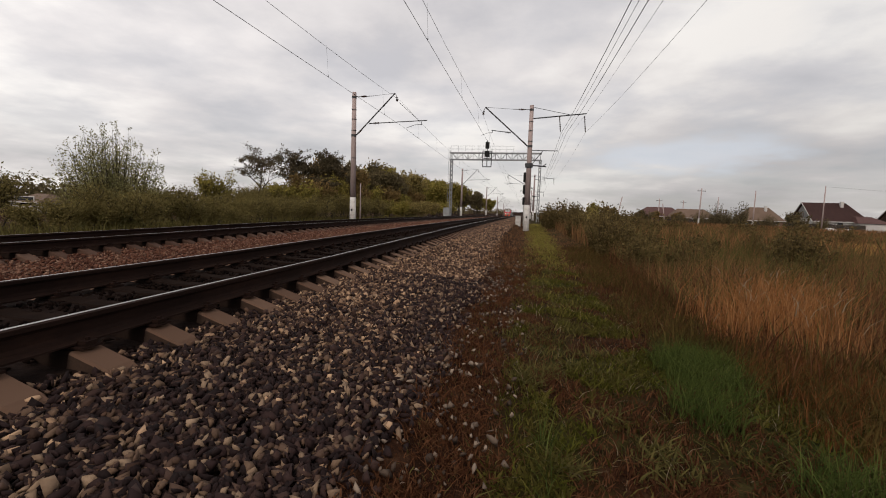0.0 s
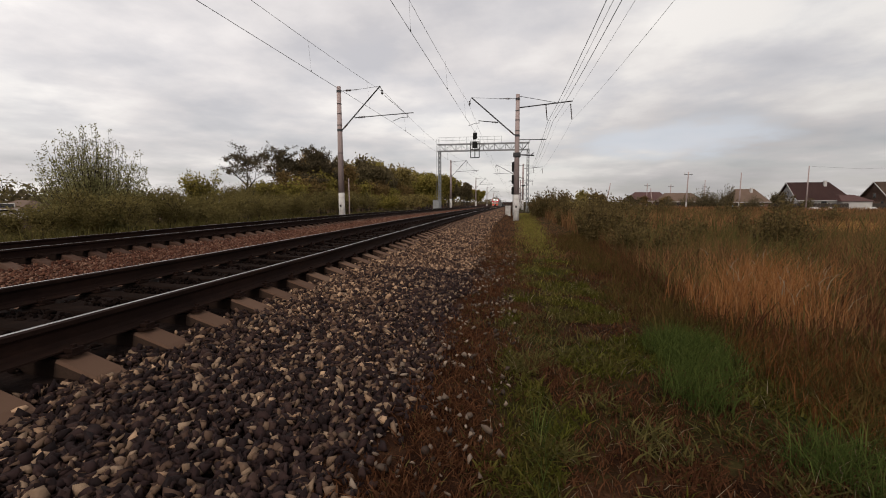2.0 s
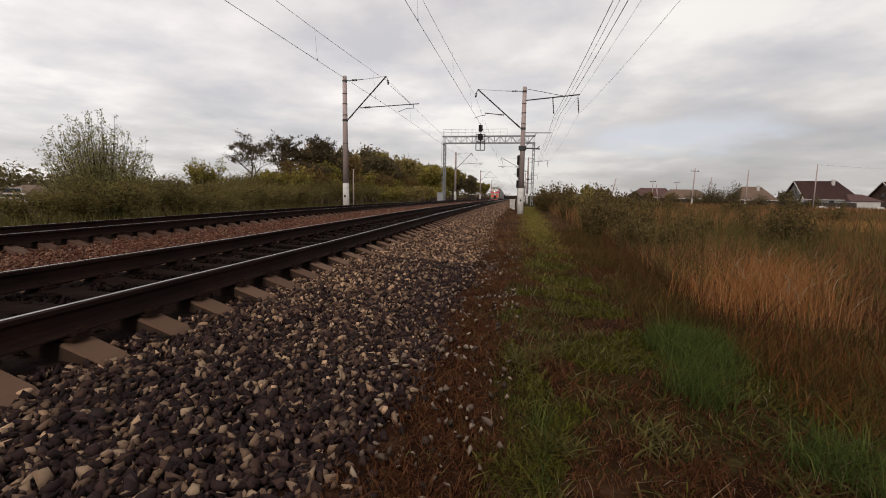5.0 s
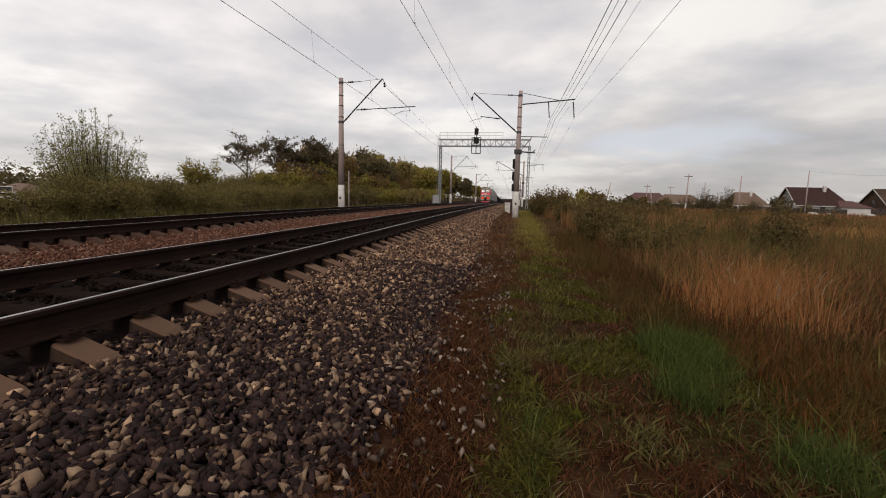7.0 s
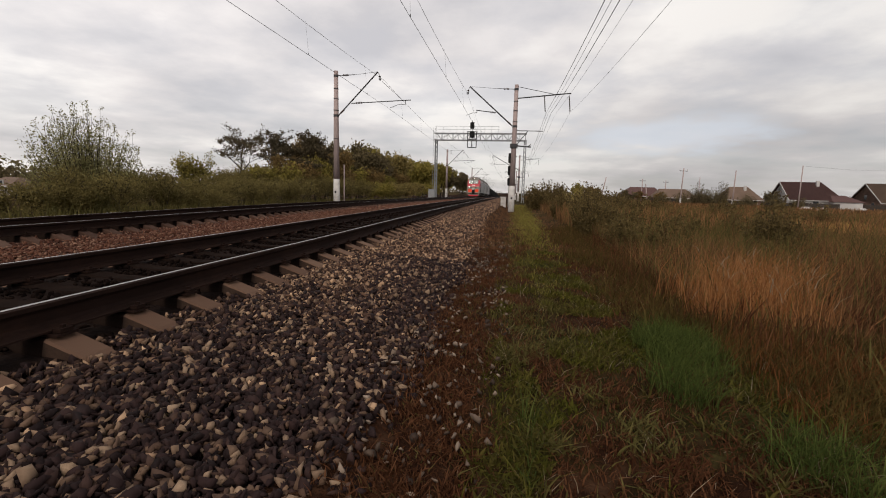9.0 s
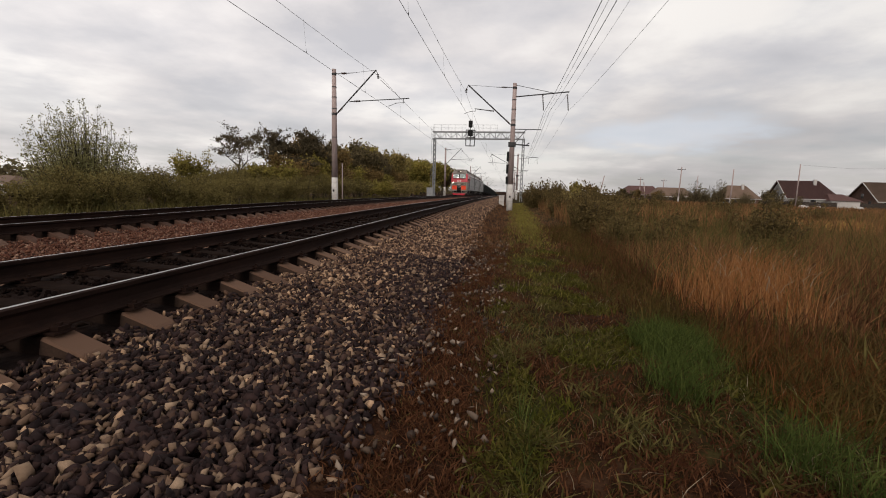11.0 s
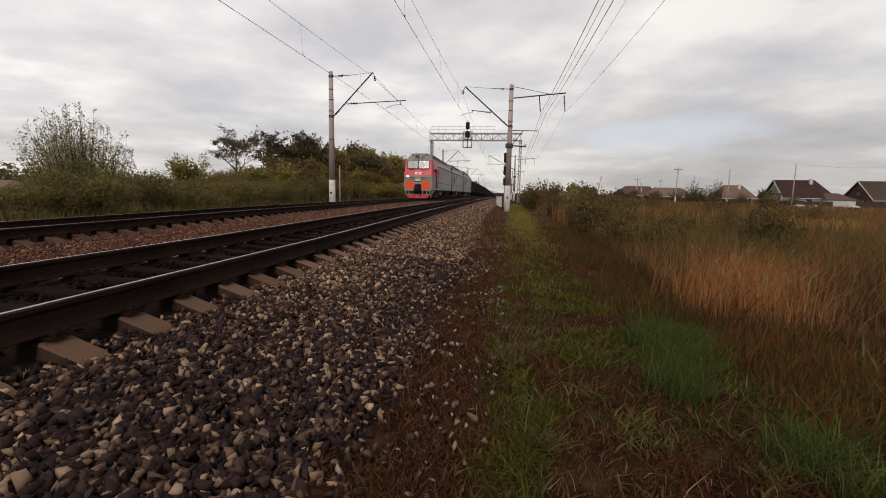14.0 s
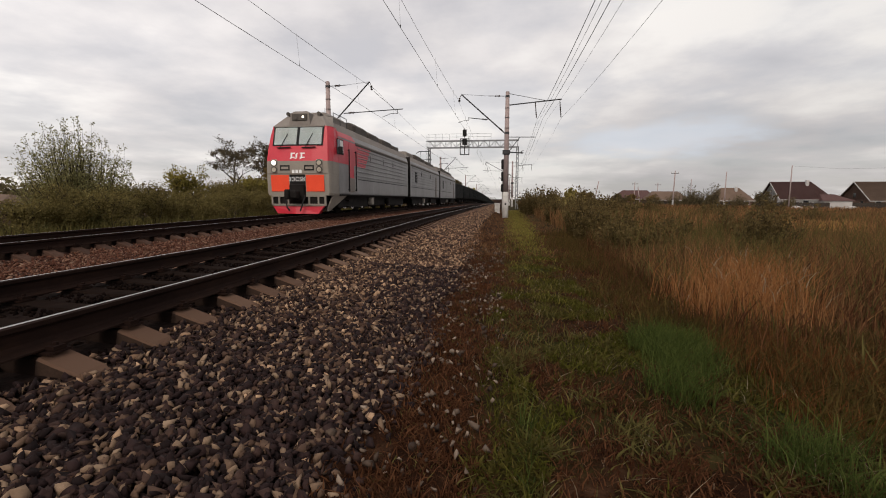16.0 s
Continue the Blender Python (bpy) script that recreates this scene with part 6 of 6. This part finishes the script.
# garden trees among the houses
for i, (x_, y_, h_, w_) in enumerate([(31.0, 97, 3.0, 4.0), (35.5, 98, 3.6, 4.4), (38.5, 99, 5.6, 3.8), (41.0, 100, 4.6, 4.6), (44.0, 101, 6.2, 3.6), (47.5, 98, 3.2, 3.6), (51.5, 95, 3.4, 3.4), (56.0, 96, 3.0, 3.0)]):
    willow(x_, y_, -1.2, h_, w_, 300 + i, "dark overgrown garden shrub near the houses", "garden_shrub", "leaf_dark", 50, 0.12, 22, "garden shrubs")
for i, (x_, y_, h_, w_, m_, b_) in enumerate([(52.0, 97, 3.6, 3.2, "leaf_dark", 0.2), (68.0, 118, 4.2, 4.2, "leaf_dark", 0.1), (72.0, 120, 4.0, 4.0, "leaf_dark", 0.2), (11.5, 80, 3.9, 2.6, "leaf_olive", 0.3), (15.0, 84, 3.6, 3.6, "leaf_brown", 0.6), (22.5, 92, 3.2, 4.0, "leaf_dark", 0.6), (26.0, 96, 3.0, 3.0, "leaf_brown", 0.5), (32.0, 101, 3.0, 3.6, "leaf_brown", 0.2)]):
    tree("garden_tree", x_, y_, -1.1, h_, w_, M[m_], 2600, 0.13, "small autumn garden tree near the houses", seed=130 + i, stems=3, upright=0.6, bare=b_, group="garden trees", spread=0.035)
# distant woods all round the horizon
def far_wood(name, pts, h, m_, label):
    Vs = []
    for (xa, ya), (xb, yb), cnt in pts:
        u = RNG.uniform(0, 1, cnt)
        hh = h * (0.55 + 0.45 * np.abs(np.sin(u * 23 + xa) * np.cos(u * 57 + ya)))
        c = np.c_[xa + (xb - xa) * u + RNG.normal(0, 3, cnt), ya + (yb - ya) * u + RNG.normal(0, 3, cnt), RNG.uniform(0, 1, cnt) * hh - 1.5]
        Vs.append(c)
    C = np.concatenate(Vs)
    n = len(C)
    U = RNG.normal(0, 1, (n, 3))
    U /= np.linalg.norm(U, axis=1)[:, None]
    W_ = np.cross(U, RNG.normal(0, 1, (n, 3)))
    W_ /= np.linalg.norm(W_, axis=1)[:, None]
    s = RNG.uniform(0.5, 1.1, (n, 1)) * h * 0.09
    Q = np.stack([C - U * s, C + W_ * s * 0.7, C + U * s, C - W_ * s * 0.7], 1).reshape(-1, 3)
    return tagged(new(name, raw_mesh(name, Q, np.arange(n * 4).reshape(-1, 4), M[m_])), label, "wood", kind="stuff")


far_wood("far_wood", [((-92, 52), (-80, 80), 2600), ((-150, 60), (-110, 110), 3500), ((-110, 110), (-60, 160), 3000), ((-60, 150), (-26, 230), 3000)], 6.0, "leaf_dark", "dark wood far beyond the hedge")
far_wood("horizon_wood", [((-30, 300), (-16, 420), 1500), ((6, 300), (60, 330), 2500), ((60, 260), (160, 230), 3500), ((160, 230), (300, 180), 3500)], 5.5, "leaf_dark", "low dark wood along the horizon")
house(-62, 46.5, -1.4, 4.5, 4.5, 1.5, 2.5, (1.2, 1.2), M["wall_white"], M["roof_tan"], "low pale shed roof beyond the hedge")
# behind the camera
P = scatter(52000, -0.5, 6.0, -7.0, 1.0, lambda x, y: (0.2 + 0.8 * (patch(x, y, 1.5, 1.0) > 0.55)) * (x > -0.2), 1.0)
blades("rear_verge_grass", P, vr(P, 0.03, 0.10), vr(P, 0.005, 0.010), 0.7, M["g_green"], "short green grass further along the verge", "grass")
P = scatter(52000, -0.6, 6.0, -7.0, 1.0, lambda x, y: 0.25 + 0.75 * (patch(x, y, 1.5, 1.0) < 0.58), 1.0)
blades("rear_litter", P, vr(P, 0.02, 0.07), vr(P, 0.008, 0.016), 1.0, M["g_red"], "reddish brown withered plants further along the verge", "withered plants")

# ---------------------------------------------------------------- sleepers and stones


def sleeper_mesh():
    bm = bmesh.new()
    half = [(0.4, -0.02, 0.10), (0.62, 0.0, 0.105), (0.86, -0.002, 0.100), (1.12, -0.088, 0.100), (1.14, -0.100, 0.095), (1.30, -0.170, 0.09)]
    prof = [(-x, z, w) for x, z, w in reversed(half)] + half
    rings = []
    for x, z, w in prof:
        rings.append([(x, -w - 0.035, z - 0.2), (x, -w, z - 0.014), (x, -w + 0.014, z), (x, w - 0.014, z), (x, w, z - 0.014), (x, w + 0.035, z - 0.2)])
    loft(bm, rings)
    for fa in bm.faces:
        fa.normal_update()
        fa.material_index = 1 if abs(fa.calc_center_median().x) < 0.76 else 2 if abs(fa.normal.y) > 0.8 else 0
    me = bpy.data.meshes.new("sleeper")
    bm.to_mesh(me)
    bm.free()
    return me


def fastening_mesh():
    bm = bmesh.new()
    box(bm, -0.125, 0.125, -0.07, 0.07, 0.0, 0.016)
    for x in (-0.09, 0.09):
        box(bm, x - 0.03, x + 0.03, -0.04, 0.04, 0.02, 0.045)
        rod(bm, (x, 0, 0.03), (x, 0, 0.065), 0.016, seg=6)
    me = bpy.data.meshes.new("fastening")
    bm.to_mesh(me)
    bm.free()
    me.materials.append(M["rail_rust"])
    return me


M["sleeper_rust"] = mat("rust_stained_concrete", [(0.0396, 0.0210, 0.0147), (0.0612, 0.0336, 0.0238), (0.0864, 0.0525, 0.0385)], 5, rough=0.9, bump=0.003, bscale=60, rand="object")
sm_a, fm = sleeper_mesh(), fastening_mesh()
sm_b = sm_a.copy()
sm_a.materials.append(M["sleeper"])
sm_b.materials.append(M["sleeper_rust"])
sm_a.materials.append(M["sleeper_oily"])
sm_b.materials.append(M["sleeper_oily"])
# near track's sleeper sides: shade as well as grime is put into this colour
M["sleeper_side"] = mat("shaded_grimy_concrete_side", [(0.016, 0.0092, 0.0066), (0.026, 0.0152, 0.0108), (0.040, 0.024, 0.017)], 7, rough=0.95, bump=0.004, bscale=50)
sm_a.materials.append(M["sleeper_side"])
sm_b.materials.append(M["sleeper_rust"])
FIRST_A, FIRST_B, PITCH = 2.225, 2.38, 0.540
rs = random.Random(4)
for ax, zt, me, bed, y_first in ((AXIS_A, -0.205, sm_a, bed_a, FIRST_A), (AXIS_B, RAIL_B - 0.195, sm_b, bed_b, FIRST_B)):
    far_v, far_f = [], []
    for k in range(-16, 400):
        y = y_first + PITCH * k
        if k < 130:
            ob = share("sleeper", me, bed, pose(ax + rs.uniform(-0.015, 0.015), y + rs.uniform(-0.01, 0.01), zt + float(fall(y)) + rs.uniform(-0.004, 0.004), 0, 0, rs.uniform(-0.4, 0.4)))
            if k < 40:
                for x in (-0.795, 0.795):
                    share("fastening", fm, ob, pose(x, 0, 0.004))
        else:
            b = len(far_v)
            far_v += [(ax + sx, y + sy, zt + float(fall(y)) + sz) for sz in (-0.15, 0.0) for sx, sy in ((-1.35, -0.12), (1.35, -0.12), (1.35, 0.12), (-1.35, 0.12))]
            far_f += [(b + 4, b + 5, b + 6, b + 7), (b, b + 1, b + 5, b + 4), (b + 1, b + 2, b + 6, b + 5), (b + 2, b + 3, b + 7, b + 6), (b + 3, b, b + 4, b + 7)]
    fo = new("far_sleepers", raw_mesh("far_sleepers", np.array(far_v), np.array(far_f), me.materials[0]))
    fo.parent = bed
    tagged(fo, kind="stuff")

M["stone_pale"] = mat("pale_pebbles", [(0.0270, 0.0175, 0.0135), (0.0607, 0.0419, 0.0311), (0.1283, 0.0945, 0.0716), (0.2700, 0.2093, 0.1620)], 9, rough=0.85, rand="island")
SR = np.random.default_rng(21)


def stone_shapes(n):
    """Angular broken stones: hulls of a few scattered points."""
    out = []
    for _ in range(n):
        bm = bmesh.new()
        p = SR.normal(0, 1, (9, 3))
        p /= np.linalg.norm(p, axis=1)[:, None]
        p = p * SR.uniform(0.72, 1.2, (9, 1)) * np.array([1.2, SR.uniform(0.6, 0.95), SR.uniform(0.36, 0.72)])
        for c in p:
            bm.verts.new(c)
        h = bmesh.ops.convex_hull(bm, input=bm.verts[:])
        loose = [v for v in bm.verts if not v.link_faces]
        bmesh.ops.delete(bm, geom=loose, context="VERTS")
        bm.verts.index_update()
        out.append((np.array([v.co[:] for v in bm.verts]), np.array([[v.index for v in f.verts] for f in bm.faces])))
        bm.free()
    return out


SHAPES = stone_shapes(36)


def rot_batch(n):
    q = SR.normal(0, 1, (n, 4))
    q /= np.linalg.norm(q, axis=1)[:, None]
    w, x, y, z = q.T
    return np.stack([1 - 2 * (y * y + z * z), 2 * (x * y - z * w), 2 * (x * z + y * w), 2 * (x * y + z * w), 1 - 2 * (x * x + z * z), 2 * (y * z - x * w), 2 * (x * z - y * w), 2 * (y * z + x * w), 1 - 2 * (x * x + y * y)], 1).reshape(-1, 3, 3)


def stones(name, X, Y, Z, S, material, parent, label=""):
    n = len(X)
    pick = SR.integers(0, len(SHAPES), n)
    R = rot_batch(n)
    P = np.stack([X, Y, Z], 1)
    Vs, Fs, base = [], [], 0
    for k, (sv, sf) in enumerate(SHAPES):
        i = np.nonzero(pick == k)[0]
        if not len(i):
            continue
        v = np.einsum("nij,nkj->nki", R[i], sv[None] * S[i][:, None, None]) + P[i][:, None, :]
        Vs.append(v.reshape(-1, 3))
        Fs.append((sf[None] + (base + np.arange(len(i)) * len(sv))[:, None, None]).reshape(-1, 3))
        base += len(i) * len(sv)
    V, F = np.concatenate(Vs), np.concatenate(Fs)
    ob = new(name, raw_mesh(name, V, F, material))
    ob.parent = parent
    return tagged(ob, label, kind="stuff")


def clear_of_sleepers(x, y, ax, y_first):
    ph = (y - y_first + PITCH / 2) % PITCH - PITCH / 2
    return (np.abs(x - ax) > 1.14) | (np.abs(ph) > 0.135)


def clear_of_rails(x, ax):
    return np.abs(np.abs(x - ax) - 0.795) > 0.10


def ballast(name, n, x0, x1, y0, y1, s0, s1, material, parent, power=1.0, lift=0.0, thin=None):
    x = SR.uniform(x0, x1, n)
    y = y0 + (y1 - y0) * SR.uniform(0, 1, n) ** power
    k = clear_of_sleepers(x, y, AXIS_A, FIRST_A) & clear_of_sleepers(x, y, AXIS_B, FIRST_B) & clear_of_rails(x, AXIS_A) & clear_of_rails(x, AXIS_B)
    if thin is not None:
        k &= SR.uniform(0, 1, n) < thin(x, y)
    x, y = x[k], y[k]
    s = SR.uniform(s0, s1, len(x)) * SR.choice([0.75, 1.0, 1.0, 1.3], len(x))
    z = gz(x, y) + lift + SR.uniform(-0.02, 0.024, len(x))
    inner = (np.abs(x - AXIS_A) < 1.3)
    z = np.where(inner, z - 0.045, z)
    stones(name, x, y, z, s, material, parent)


def shoulder(x, y):
    """Full on the slope, ragged at its foot."""
    return np.clip((np.interp(y, [1, 2.5, 5, 11, 18, 30], [-0.46, -0.48, -0.54, -0.62, -0.95, -1.15]) + 0.07 * np.sin(y * 2.3) + 0.05 * np.sin(y * 5.9) - x) / 0.28, 0.0, 1.0)


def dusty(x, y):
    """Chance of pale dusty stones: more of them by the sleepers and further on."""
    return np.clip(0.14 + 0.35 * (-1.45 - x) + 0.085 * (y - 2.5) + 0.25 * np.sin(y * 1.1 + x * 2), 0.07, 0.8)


ballast("near_ballast", 30000, -2.62, -0.3, 0.7, 7.0, 0.024, 0.040, M["stone"], bed_a, 1.15, thin=lambda x, y: shoulder(x, y) * (1 - dusty(x, y)))
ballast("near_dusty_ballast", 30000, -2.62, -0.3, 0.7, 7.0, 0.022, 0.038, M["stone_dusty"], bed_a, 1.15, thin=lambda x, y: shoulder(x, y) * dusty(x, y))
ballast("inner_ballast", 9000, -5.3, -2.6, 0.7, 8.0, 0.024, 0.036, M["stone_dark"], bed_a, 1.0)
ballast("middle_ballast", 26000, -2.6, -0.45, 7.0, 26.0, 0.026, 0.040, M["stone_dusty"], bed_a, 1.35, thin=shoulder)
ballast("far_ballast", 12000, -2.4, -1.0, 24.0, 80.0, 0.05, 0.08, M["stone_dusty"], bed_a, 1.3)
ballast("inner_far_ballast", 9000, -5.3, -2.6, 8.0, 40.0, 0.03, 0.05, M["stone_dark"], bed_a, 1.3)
ballast("rust_gravel", 26000, -8.6, -4.95, 2.0, 22.0, 0.020, 0.040, M["stone_rust"], bed_b, 1.1, lift=-0.005)
ballast("far_rust_gravel", 12000, -8.6, -4.95, 22.0, 80.0, 0.04, 0.07, M["stone_rust"], bed_b, 1.3, lift=-0.005)
ballast("track_rust_gravel", 9000, -11.4, -8.5, 2.0, 30.0, 0.025, 0.04, M["stone_rust"], bed_b, 1.1)
ballast("verge_pebbles", 2300, -0.85, 0.02, 1.0, 10.0, 0.012, 0.028, M["stone_pale"], bed_a, 1.1, lift=0.032, thin=lambda x, y: np.clip((0.25 + 0.75 * (np.sin(x * 9 + 2 * np.sin(y * 3.1)) * np.cos(y * 4.3) > 0)) * (0.8 - np.abs(x + 0.4) * 1.3), 0.04, 1))

# single stones in the foreground
stone_meshes = []
for v, fc in SHAPES[:12]:
    me = raw_mesh("stone", v, fc, M["stone_obj"])
    stone_meshes.append(me)
for i in range(300):
    x, y = SR.uniform(-1.9, -0.5), 0.95 + 1.6 * SR.uniform(0, 1)
    if x > -0.9 and SR.uniform(0, 1) < 0.6:
        continue
    s = SR.uniform(0.026, 0.042)
    m = Matrix.Translation((x, y, float(gz(x, y)) + 0.022)) @ Euler(SR.uniform(0, 6.28, 3)).to_matrix().to_4x4() @ Matrix.Diagonal((s, s, s, 1))
    share("stone", stone_meshes[i % 12], bed_a, m)
ballast("rear_dusty_ballast", 8000, -2.62, -0.4, -7.0, 0.75, 0.024, 0.040, M["stone_dusty"], bed_a, 1.0, thin=shoulder)
ballast("rear_ballast", 15000, -2.62, -0.4, -7.0, 0.75, 0.030, 0.046, M["stone"], bed_a, 1.0, thin=shoulder)
ballast("rear_inner_ballast", 5000, -5.3, -2.6, -7.0, 0.75, 0.03, 0.045, M["stone_dark"], bed_a, 1.0)
ballast("rear_rust_gravel", 6000, -8.6, -4.95, -7.0, 2.0, 0.03, 0.05, M["stone_rust"], bed_b, 1.0, lift=-0.005)

motions()
